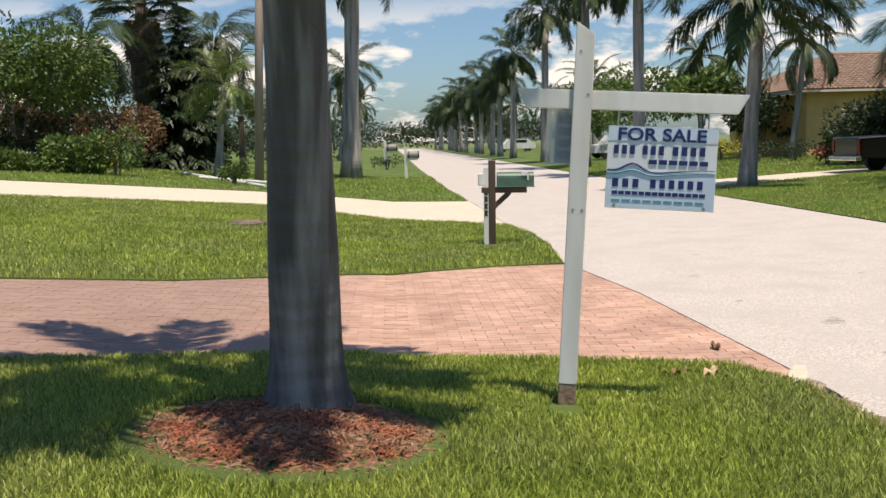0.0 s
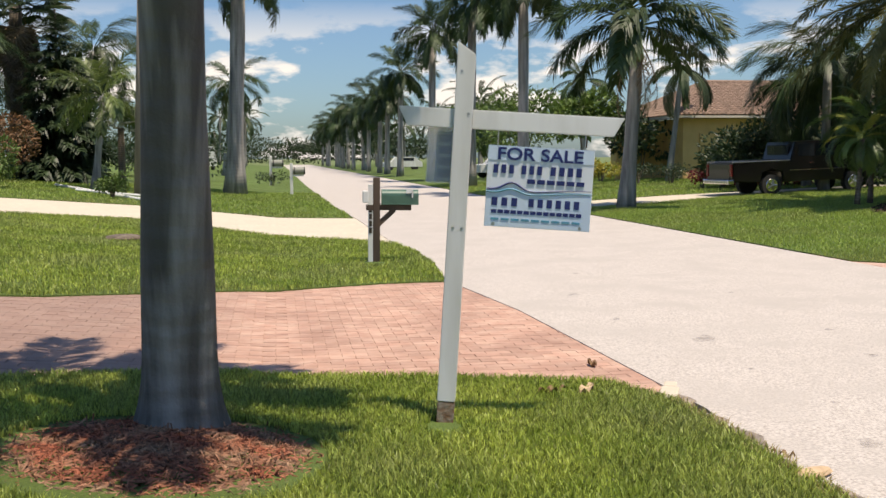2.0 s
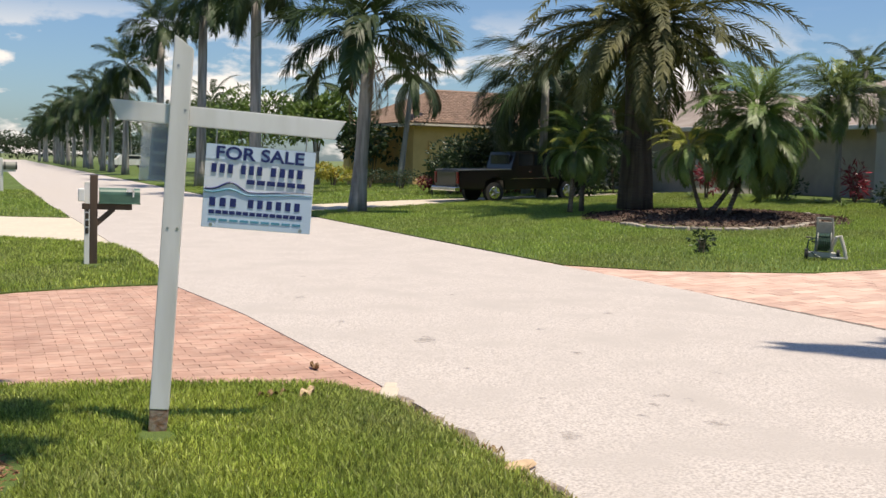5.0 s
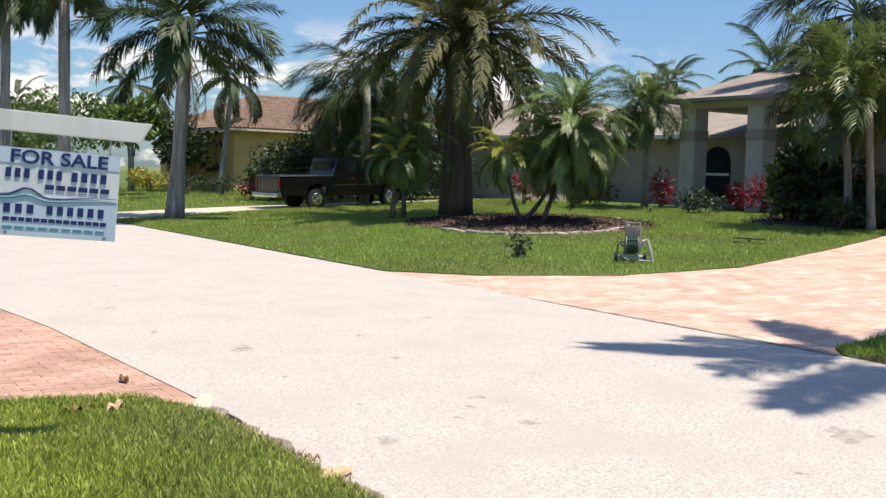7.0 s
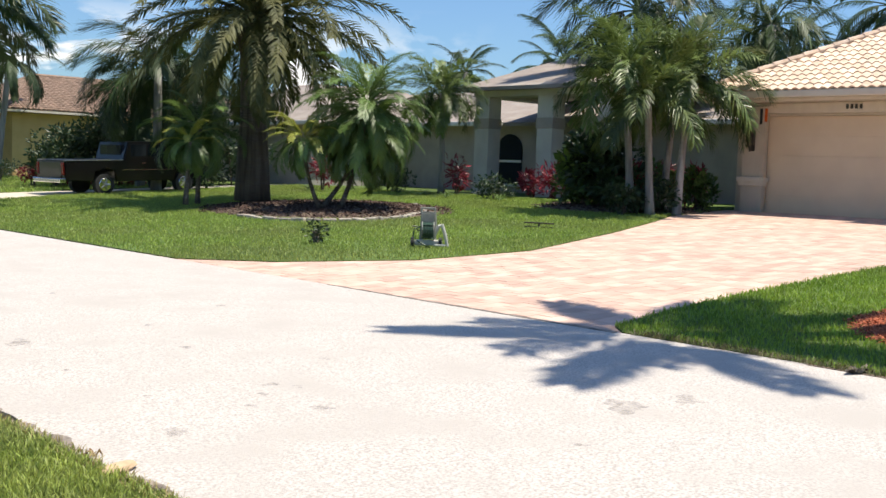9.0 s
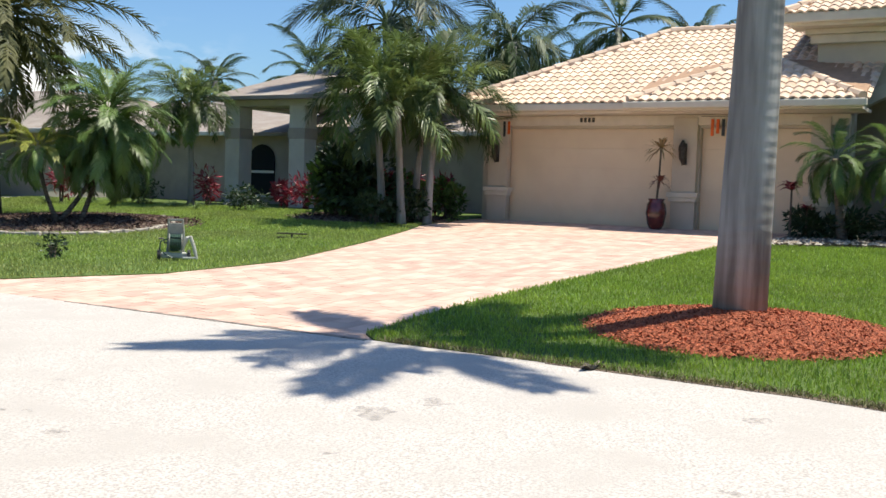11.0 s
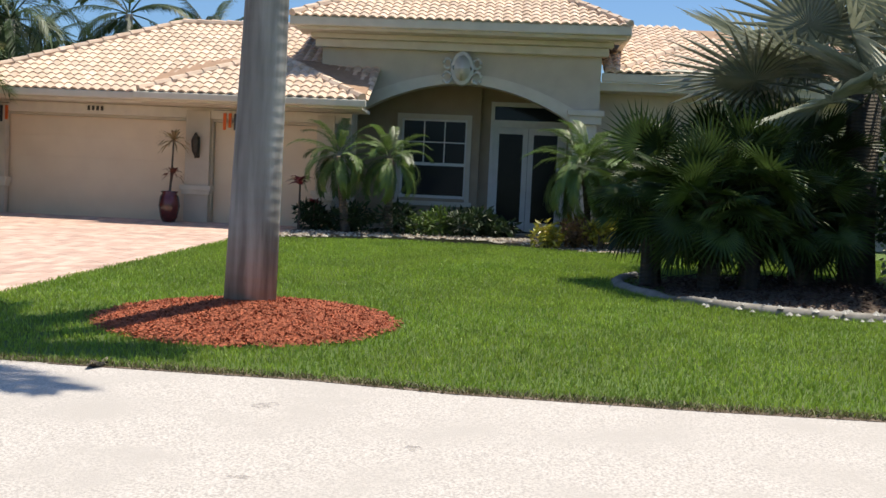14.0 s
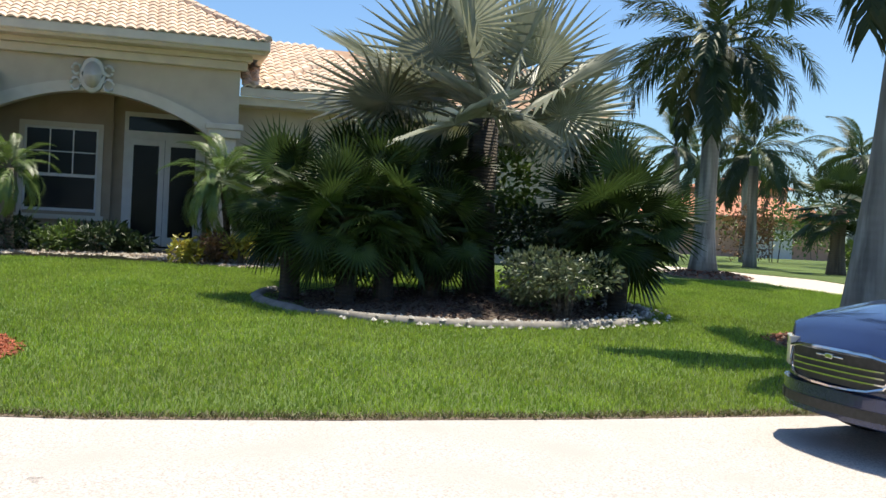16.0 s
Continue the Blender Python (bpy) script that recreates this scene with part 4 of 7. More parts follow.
for k, (x, y, h, n, s) in enumerate(((14.83, -2.88, 1.35, 30, 1.0), (15.1, -3.5, 1.55, 30, 1.05), (14.75, -7.2, 1.5, 34, 1.1), (17.0, -4.7, 1.9, 30, 1.1), (17.4, -3.4, 1.7, 26, 1.05), (16.2, -7.6, 1.6, 30, 1.1), (15.6, -4.4, 1.2, 22, 0.9), (15.5, -2.15, 1.5, 24, 1.0))):
    fp = thing("fan_palm", pose(x, y, rise(x)), "dark green fan palm in the island bed", "palm tree", "fan palm clump")
    link("trunk", *tube([(0, 0, -0.05), (0.02, 0, h)], [0.16, 0.14], 10), M["bark_dark"], fp)
    crown(fp, Vector((0.02, 0, h)), FAN, int(n * 1.6), 84, -72, 240 + k, name="fan_leaf", size=s * 1.08, stand=0.08, roll=40, jitter=22, vary=0.3)
leaves("grey_shrub", (14.0, -5.95, 0.72), (1.0, 0.9, 0.55), 2600, 0.1, M["grey_bush"], 250, "grey-green rounded shrub in the island bed", "shrub", stems=8)
leaves("shrub", (16.0, -6.6, 1.2), (1.1, 1.0, 0.8), 1600, 0.14, M["dark_bush"], 251, "dark green shrub among the fan palms", "shrub", stems=6)
leaves("shrub", (17.8, -6.0, 1.9), (0.9, 0.9, 1.2), 1400, 0.18, M["bush_leaf"], 252, "bright green climber behind the silver palm", "shrub", stems=6)
chips("mulch_bed", 15.3, -4.7, 2.3, 2.9, 0.08, 3000, M["mulch_dark"], 253, "dark mulch bed with white pebbles under the fan palms", 0.08)
ring = [(15.3 + 2.45 * math.cos(a), -4.7 + 3.05 * math.sin(a)) for a in [math.radians(d) for d in range(60, 330, 12)]]
curb = thing("curb", pose(15.3, -4.7, rise(15.3)), "low grey concrete curb round the island bed", "edging")
V, F = tube([(x - 15.3, y + 4.7, rise(x) - rise(15.3) + 0.03) for x, y in ring], [0.1] * len(ring), 8)
link("curb_body", V, F, M["curb_grey"], curb, smooth=True)
rnd = random.Random(257)
V, F = [], []
for k in range(420):
    a, q = rnd.uniform(2.4, 5.6), rnd.uniform(0.78, 1.12)
    px, py, r0 = 15.3 + 2.45 * q * math.cos(a), -4.7 + 3.05 * q * math.sin(a), rnd.uniform(0.02, 0.055)
    p, b = Vector((px, py, rise(px) + 0.06 + (0.05 if 0.94 < q < 1.05 else 0))), len(V)
    V += [p + Vector(d) * r0 for d in ((1, 0, 0), (0, 1, 0), (-1, 0, 0), (0, -1, 0), (0, 0, 0.8))]
    F += [(b, b + 1, b + 4), (b + 1, b + 2, b + 4), (b + 2, b + 3, b + 4), (b + 3, b, b + 4)]
tagged(link("bed_pebbles", V, F, M["white_stone"]), "loose white pebbles in the island bed", "pebbles", kind="stuff")
palm("royal_palm", 23.7, -13.9, 5.1, 0.27, (0.1, -0.12), ROYAL, 24, 75, -30, ROYAL_LABEL, shaft=1.0, flare=1.6, seed=255, size=1.0)
chips("mulch_ring", 23.5, -13.9, 1.2, 1.2, 0.12, 700, M["mulch_brown"], 256, "faded red mulch ring round a palm", 0.1)
chips("mulch_ring", 11.6, -9.0, 1.15, 1.0, 0.1, 1000, M["mulch_brown"], 258, "faded red mulch ring on the lawn", 0.09)
palm("royal_palm", 11.73, -9.3, 5.6, 0.27, (-0.34, -0.4), ROYAL, 15, 75, -25, ROYAL_LABEL, shaft=1.0, flare=1.3, seed=259, size=1.15)
palm("royal_palm", 33.8, -21.8, 3.9, 0.22, (0.1, 0.0), ROYAL, 16, 75, -30, ROYAL_LABEL, shaft=0.7, seed=260, size=0.95)
palm("washington_palm", 28.9, -21.9, 2.3, 0.28, (0.0, 0.0), WASH[:1], 30, 75, -50, "stocky fan palm across the side road", "bark_brown", seed=261, size=0.95)
for k, (x, y, h, s) in enumerate(((47.6, -37, 6, 0.8), (44, -28, 5.2, 0.8), (40, -22, 5.0, 0.75), (52, -30, 5.5, 0.8), (38, -30, 5.0, 0.8), (30, -12, 4.6, 0.7))):
    palm("palm", x, y, h, 0.2, (0.1, 0.1), COCO, 16, 75, -30, "palm in a garden across the side road", seed=262 + k, size=s)
leaves("hedge_shrub", (35.5, -22.8, 1.8), (1.0, 1.0, 1.25), 1800, 0.16, M["rust_leaf"], 268, "tall reddish-green clipped shrub", "shrub")
for k, (x, y, z, rx, rz) in enumerate(((46, -31, 2.6, 3.0, 2.2), (40, -34, 2.4, 3.5, 2.0), (31, -25, 1.2, 1.2, 0.6), (52, -24, 2.6, 4, 2.0), (36, -12, 2.2, 3, 1.6), (60, -44, 4.0, 8, 3.5))):
    leaves("shrub", (x, y, z), (rx, rx, rz), 1600, 0.25, M["dark_bush" if k % 2 else "bush_leaf"], 270 + k, "garden shrub across the side road", "shrub")
# entrance planting
palm("pygmy_palm", 22.9, 3.7, 1.75, 0.1, (0.0, 0.22), PYGMY, 26, 80, -35, "pygmy date palm beside the entrance", "bark_brown", seed=280, size=0.8, z=0.6)
palm("pygmy_palm", 23.1, 2.75, 1.75, 0.1, (0.0, 0.05), PYGMY, 26, 80, -35, "pygmy date palm beside the entrance", "bark_brown", seed=281, size=0.8, z=0.6)
palm("pygmy_palm", 22.7, -1.75, 1.75, 0.08, (0.0, 0.2), PYGMY, 44, 80, -35, "pygmy date palm beside the entrance", "bark_brown", seed=282, size=0.95, z=0.6)
palm("pygmy_palm", 22.3, -2.7, 1.5, 0.08, (0.0, 0.1), PYGMY, 40, 80, -40, "pygmy date palm before the wing wall", "bark_brown", seed=285, size=1.0, z=0.6)
leaves("shrub", (22.6, -3.4, 1.35), (0.9, 0.8, 0.8), 1500, 0.18, M["bush_leaf"], 286, "leafy green shrub before the wing wall", "shrub", stems=5)
leaves("shrub", (23.6, -4.8, 1.6), (1.2, 1.0, 1.0), 1700, 0.2, M["dark_bush"], 287, "dark green shrub before the wing wall", "shrub", stems=5)
for k, (x, y, mat, lab) in enumerate(((21.5, -0.75, "lime_leaf", "yellow-leaved croton at the bed edge"), (21.7, -1.35, "rust_leaf", "orange-red croton at the bed edge"), (21.6, -1.9, "lime_leaf", "yellow-leaved croton at the bed edge"))):
    leaves("croton", (x, y, rise(x) + 0.3), (0.32, 0.32, 0.3), 420, 0.16, M[mat], 288 + 20 * k, lab, "shrub", slim=0.35)
strap_plant("red_dracaena", 23.0, 4.8, 0.55, 34, 0.42, 0.035, M["red_leaf"], 283, "red-leaved cordyline on a thin stem", stem=1.2, upright=0.5)
strap_plant("red_dracaena", 23.2, 4.5, 0.55, 20, 0.34, 0.03, M["red_leaf"], 284, "red-leaved cordyline on a thin stem", stem=0.7, upright=0.5)
for k, (x, y, rx, rz, mat) in enumerate(((23.3, 3.7, 0.5, 0.4, "dark_bush"), (23.4, 2.8, 0.55, 0.4, "dark_bush"), (23.4, 1.9, 0.55, 0.4, "bush_leaf"), (23.5, 1.0, 0.55, 0.4, "dark_bush"), (23.7, 0.3, 0.4, 0.3, "dark_bush"),
                                         (22.9, -1.6, 0.35, 0.3, "lime_leaf"), (22.8, -2.4, 0.4, 0.32, "lime_leaf"), (22.9, -3.3, 0.7, 0.5, "dark_bush"), (23.0, -4.6, 0.8, 0.6, "bush_leaf"), (23.2, -6.0, 0.8, 0.6, "dark_bush"), (23.4, 4.5, 0.4, 0.35, "dark_bush"))):
    leaves("entrance_shrub", (x, y, rise(x) + rz * 0.8), (rx, rx, rz), 620, 0.2, M[mat], 290 + k, "leafy bedding shrub beside the entrance", "shrub", group="entrance planting", slim=0.3)

# ---- buildings ----
M["stucco"] = material("tan_stucco", (0.58, 0.5, 0.39), (0.53, 0.45, 0.35), 2.5, 0.9, 0.35, 0.004, bump_scale=120)
# Darker tan inside the arch, with the porch shade added to the colour.
M["porch_shaded_tan"] = material("porch_shaded_tan_stucco", (0.4, 0.31, 0.22), (0.36, 0.275, 0.195), 2.5, 0.9, 0.35, 0.004, bump_scale=120)
M["trim"] = material("cream_trim", (0.68, 0.61, 0.5), (0.62, 0.55, 0.45), 3, 0.85, 0.2, 0.003, bump_scale=90)
M["garage_door"] = material("tan_garage_door", (0.76, 0.61, 0.43), (0.72, 0.57, 0.4), 1.5, 0.6)
M["roof_tile"] = material("cream_clay_tile", (0.61, 0.44, 0.32), (0.7, 0.54, 0.42), 5, 0.8, 0.3, 0.004, spread=0.18)
M["roof_tile_far"] = material("cream_clay_tile_joined", (0.61, 0.44, 0.32), (0.7, 0.54, 0.42), 5, 0.8, 0.3, 0.004, spread=0.18, per_island=True)
M["roof_under"] = material("roof_underlay", (0.4, 0.25, 0.16), (0.32, 0.2, 0.13), 6, 0.9)
M["brown_tile"] = material("brown_roof_tile", (0.27, 0.185, 0.135), (0.19, 0.125, 0.09), 5, 0.85, 0.5, 0.01, spread=0.2, per_island=True)
M["shingle"] = material("grey_shingle", (0.3, 0.25, 0.22), (0.23, 0.19, 0.165), 14, 0.9, 0.4, 0.006, stretch=(1, 1, 4), third=(0.34, 0.3, 0.265))
M["grey_wall"] = material("grey_stucco", (0.42, 0.385, 0.35), (0.37, 0.34, 0.31), 2, 0.9, 0.3, 0.004, bump_scale=100)
M["column_stucco"] = material("pale_column_stucco", (0.62, 0.585, 0.535), (0.55, 0.515, 0.47), 2, 0.9, 0.3, 0.004, bump_scale=100)
M["taupe_wall"] = material("taupe_stucco", (0.42, 0.36, 0.315), (0.37, 0.315, 0.275), 2, 0.9, 0.3, 0.004, bump_scale=100)
M["yellow_wall"] = material("yellow_stucco", (0.7, 0.47, 0.2), (0.64, 0.42, 0.17), 2, 0.9)
M["pink_wall"] = material("salmon_stucco", (0.55, 0.32, 0.23), (0.5, 0.28, 0.2), 2, 0.9)
M["red_tile"] = material("orange_roof_tile", (0.5, 0.2, 0.11), (0.42, 0.16, 0.09), 6, 0.85)
M["frame"] = material("white_frame", (0.72, 0.7, 0.66), (0.66, 0.64, 0.6), 6, 0.5)
M["dark_metal"] = material("dark_bronze", (0.05, 0.042, 0.035), (0.09, 0.075, 0.06), 20, 0.5, metal=0.6)
M["pebble"] = material("white_pebble", (0.46, 0.41, 0.34), (0.34, 0.29, 0.23), 20, 0.85, spread=0.3, per_island=True)
M["black"] = material("black_plastic", (0.02, 0.02, 0.02), (0.035, 0.035, 0.035), 30, 0.5)
M["pot"] = material("glazed_red_pot", (0.12, 0.018, 0.015), (0.08, 0.012, 0.012), 6, 0.2, coat=0.6)
M["orange"] = material("orange_felt", (0.75, 0.14, 0.03), (0.6, 0.1, 0.02), 8, 0.9)
# Near-black walls: the darkness of unlit interiors is put into the colour.
M["unlit_room"] = material("unlit_room_black", (0.05, 0.045, 0.04), (0.03, 0.03, 0.03), 1, 0.9)
glass = bpy.data.materials.new("window_glass")
glass.use_nodes = True
gp = glass.node_tree.nodes["Principled BSDF"]
gp.inputs["Base Color"].default_value = (0.02, 0.025, 0.03, 1)
gp.inputs["Roughness"].default_value, gp.inputs["Specular IOR Level"].default_value = 0.12, 0.2
M["glass"] = glass
M["door_glass"] = material("dark_door_glass", (0.012, 0.013, 0.014), (0.02, 0.02, 0.02), 1, 0.15, spec=0.12)

# one barrel tile: ridge profile across, laid up the slope, with a thick lower lip
TW, TL = 0.23, 0.36


def tile_shape():
    prof = [(-0.115, 0.0), (-0.078, 0.025), (-0.025, 0.052), (0.03, 0.052), (0.078, 0.025), (0.115, 0.0)]
    v = [(x, 0.0, z + 0.03) for x, z in prof] + [(x, TL, z) for x, z in prof] + [(x, 0.0, z - 0.012) for x, z in prof]
    f = []
    for i in range(5):
        f += [(i, i + 1, i + 7, i + 6), (i + 12, i + 13, i + 1, i)]
    return v, f


TILE = bpy.data.meshes.new("roof_tile")
TILE.from_pydata(*[tile_shape()[0], [], tile_shape()[1]])
TILE.materials.append(M["roof_tile"])


def tile_plane(parent, corners, single=0, mat="roof_tile_far"):
    """Cover a sloping roof face with tiles. corners: eave start, eave end, then up and round; single: how many rows' worth are parts."""
    o, e = Vector(corners[0]), Vector(corners[1])
    u = (e - o).normalized()
    n = u.cross(Vector(corners[2]) - o).normalized()
    if n.z < 0:
        n = -n
    w = n.cross(u).normalized()
    if w.z < 0:
        w = -w
    flat = [((Vector(c) - o).dot(u), (Vector(c) - o).dot(w)) for c in corners]
    hi_u, hi_w = max(a for a, b in flat), max(b for a, b in flat)
    lo_u = min(a for a, b in flat)
    rot = Matrix((u, w, n)).transposed().to_4x4()
    tv, tf = tile_shape()
    V, F = [], []
    made = 0
    for j in range(int(hi_w / 0.3) + 1):
        for i in range(int((hi_u - lo_u) / TW) + 2):
            a, b = lo_u + (i + 0.5) * TW, j * 0.3 + 0.1
            if not bool(inside(np.array(a), np.array(b), flat)):
                continue
            m = Matrix.Translation(o + u * a + w * (b - 0.16) + n * 0.02) @ rot
            if made < single:
                share("tile", TILE, m, parent)
                made += 1
            else:
                base = len(V)
                V += [m @ Vector(q) for q in tv]
                F += [tuple(q + base for q in t) for t in tf]
    if F:
        tagged(link("tile_field", V, F, M[mat], parent), kind="stuff")


def ridge_caps(parent, a, b):
    a, b = Vector(a), Vector(b)
    n = max(1, int((b - a).length / 0.4))
    for k in range(n):
        p, q = a.lerp(b, k / n), a.lerp(b, (k + 1.08) / n)
        link("ridge_tile", *tube([p + Vector((0, 0, 0.06)), q + Vector((0, 0, 0.05))], [0.12, 0.1], 8), M["roof_tile"], parent)


def slab(parent, name, corners, mat, thick=0.06):
    """A flat sloping face with thickness."""
    c = [Vector(q) for q in corners]
    d = Vector((0, 0, -thick))
    n = len(c)
    v = c + [q + d for q in c]
    f = [tuple(range(n)), tuple(reversed(range(n, 2 * n)))] + [(i, i + n, (i + 1) % n + n, (i + 1) % n) for i in range(n)]
    return link(name, v, f, mat, parent)


def prism(points, x0, x1):
    """A (y, z) outline pushed from x0 to x1, as verts and faces."""
    n = len(points)
    v = [(x0, y, z) for y, z in points] + [(x1, y, z) for y, z in points]
    f = [tuple(range(n)), tuple(reversed(range(n, 2 * n)))] + [(i, i + n, (i + 1) % n + n, (i + 1) % n) for i in range(n)]
    return v, f


house = thing("tiled_house", pose(0, 0, 0), "tan stucco house with cream barrel-tile roof and arched entrance", "house")
G = 0.56
# garage block: walls round two door openings
part("garage_wall", boxes((24.5, 24.75, 12.5, 13.25, G - 0.3, 3.5), (24.5, 24.75, 7.3, 7.95, G - 0.3, 3.5), (24.5, 24.75, 4.3, 4.75, G - 0.3, 3.5),
                          (24.503, 24.747, 7.95, 12.5, 3.06, 3.497), (24.503, 24.747, 4.75, 7.3, 3.06, 3.497), (24.75, 37, 13.0, 13.25, G - 0.3, 3.5)), M["stucco"], house)
for y0, y1 in ((12.42, 13.0), (7.33, 7.92), (4.3, 4.72)):
    col = part("pillar", boxes((24.3, 24.5, y0, y1, G - 0.05, 3.3), bevel=0.008), M["stucco"], house)
    part("capital", boxes((24.2, 24.497, y0 - 0.09, y1 + 0.09, 1.38, 1.5), (24.24, 24.495, y0 - 0.05, y1 + 0.05, 1.28, 1.383), bevel=0.012), M["trim"], col, "pale moulded band")
for y0, y1 in ((7.95, 12.5), (4.75, 7.3)):
    door = part("garage_door", boxes((24.66, 24.7, y0, y1, G, 3.06)), M["garage_door"], house, "closed tan sectional garage door")
    for k in range(5):
        z0 = G + k * 0.5
        part("door_panel", boxes((24.63, 24.66, y0 + 0.02, y1 - 0.02, z0 + 0.001, min(z0 + 0.499, 3.055)), bevel=0.002), M["garage_door"], door)
part("soffit", boxes((23.8, 24.495, 3.5, 13.9, 3.38, 3.45)), M["trim"], house)
part("fascia_band", boxes((24.35, 24.498, 3.9, 13.3, 3.12, 3.37), bevel=0.01), M["trim"], house, "pale band above the garage doors")
part("gutter", boxes((23.62, 23.8, 3.5, 14.05, 3.45, 3.63), bevel=0.03), M["trim"], house, "cream gutter along the garage eave")
part("gutter", boxes((23.8, 37, 13.9, 14.06, 3.45, 3.63), bevel=0.03), M["trim"], house)
E0, EL, RZ = 3.62, 14.0, 5.95
slab(house, "roof_deck", [(23.7, 3.5, E0), (23.7, EL, E0), (28.2, 9.4, RZ), (28.2, 3.5, RZ)], M["roof_under"])
slab(house, "roof_deck", [(23.7, EL, E0), (36, EL, E0), (32.0, 9.4, RZ), (28.2, 9.4, RZ)], M["roof_under"])
slab(house, "roof_deck", [(28.2, -2, RZ), (28.2, 9.4, RZ), (36, 9.4, RZ - 1.8), (36, -2, RZ - 1.8)], M["roof_under"])
tile_plane(house, [(23.7, EL, E0), (23.7, 3.5, E0), (28.2, 3.5, RZ), (28.2, 9.4, RZ)], 300)
tile_plane(house, [(32.0, EL, E0), (23.7, EL, E0), (28.2, 9.4, RZ), (31.0, 9.4, RZ)])
ridge_caps(house, (23.7, EL, E0), (28.2, 9.4, RZ))
ridge_caps(house, (28.2, 9.4, RZ), (28.2, 4.0, RZ))
# low hipped projection of the roof over the single garage bay
slab(house, "roof_deck", [(23.2, 3.5, 3.58), (23.2, 8.7, 3.58), (25.6, 6.1, 4.82)], M["roof_under"])
slab(house, "roof_deck", [(23.2, 8.7, 3.58), (25.6, 8.7, 4.6), (25.6, 6.1, 4.82)], M["roof_under"])
slab(house, "roof_deck", [(23.2, 3.5, 3.58), (25.6, 6.1, 4.82), (25.6, 3.5, 4.6)], M["roof_under"])
tile_plane(house, [(23.2, 8.7, 3.6), (23.2, 3.5, 3.6), (25.6, 6.1, 4.85)])
ridge_caps(house, (23.2, 8.7, 3.58), (25.6, 6.1, 4.82))
ridge_caps(house, (23.2, 3.5, 3.58), (25.6, 6.1, 4.82))
part("gutter", boxes((23.08, 23.25, 3.4, 8.8, 3.43, 3.6), bevel=0.03), M["trim"], house)
part("soffit", boxes((23.25, 23.8, 3.5, 8.7, 3.39, 3.44)), M["trim"], house)
# entrance block with an arched opening
YL, YR, TOP = 4.9, -2.02, 5.2
arc = [(4.0 - (4.0 + 1.32) * s, 3.45 + 0.85 * math.sin(math.pi * s) ** 0.85) for s in [i / 24 for i in range(25)]]
outline = [(YL, G - 0.3), (YL, TOP), (YR, TOP), (YR, G - 0.3), (-1.32, G - 0.3)] + list(reversed(arc)) + [(4.0, G - 0.3)]
link("entrance_wall", *prism(outline, 25.5, 25.8), M["stucco"], house)
outer = [(4.45 - (4.45 + 1.75) * s, 3.55 + 1.0 * math.sin(math.pi * s) ** 0.85) for s in [i / 24 for i in range(25)]]
V, F = [], []
for (y0, z0), (y1, z1) in zip(arc, outer):
    V += [(25.4, y0, z0), (25.4, y1, z1), (25.498, y0, z0), (25.498, y1, z1)]
for k in range(24):
    a = 4 * k
    F += [(a, a + 1, a + 5, a + 4), (a + 1, a + 3, a + 7, a + 5), (a, a + 4, a + 6, a + 2)]
link("arch_moulding", V, F, M["trim"], house, "pale curved moulding over the entrance")
for y0, y1 in ((4.0, 4.75), (-2.05, -1.32)):
    col = part("pilaster", boxes((25.36, 25.497, y0 + 0.08, y1 - 0.08, G, 3.42), bevel=0.01), M["trim"], house)
    part("capital", boxes((25.28, 25.5, y0 - 0.02, y1 + 0.02, 3.42, 3.62), (25.24, 25.5, y0 - 0.08, y1 + 0.08, 3.62, 3.76), bevel=0.015), M["trim"], col)
part("cornice", boxes((25.3, 25.5, YR - 0.15, YL + 0.15, 5.08, 5.28), (25.15, 25.5, YR - 0.25, YL + 0.25, 5.28, 5.4), bevel=0.02), M["trim"], house, "stepped cream cornice")
part("soffit", boxes((24.7, 25.5, YR - 0.5, YL + 0.5, 5.4, 5.47)), M["trim"], house)
part("gutter", boxes((24.55, 24.72, YR - 0.6, YL + 0.65, 5.47, 5.7), bevel=0.03), M["trim"], house, "cream gutter above the entrance")
part("gutter", boxes((24.72, 31, YR - 0.62, YR - 0.45, 5.47, 5.7), bevel=0.03), M["trim"], house)
part("entrance_side", boxes((25.8, 31, YR, YR + 0.2, G - 0.3, 5.4), (25.8, 31, YL - 0.2, YL, 3.4, 5.4)), M["stucco"], house)
A0, A1, B0, B1 = (24.6, YL + 0.6, 5.68), (24.6, YR - 0.55, 5.68), (28.0, 2.8, 7.35), (28.0, 0.0, 7.35)
slab(house, "roof_deck", [A0, A1, B1, B0], M["roof_under"])
slab(house, "roof_deck", [A1, (31.4, YR - 0.55, 5.68), B1], M["roof_under"])
slab(house, "roof_deck", [(31.4, YL + 0.6, 5.68), A0, B0], M["roof_under"])
tile_plane(house, [A0, A1, B1, B0])
tile_plane(house, [A1, (31.4, YR - 0.55, 5.68), B1])
tile_plane(house, [(31.4, YL + 0.6, 5.68), A0, B0])
ridge_caps(house, A0, B0)
ridge_caps(house, A1, B1)
ridge_caps(house, B0, B1)
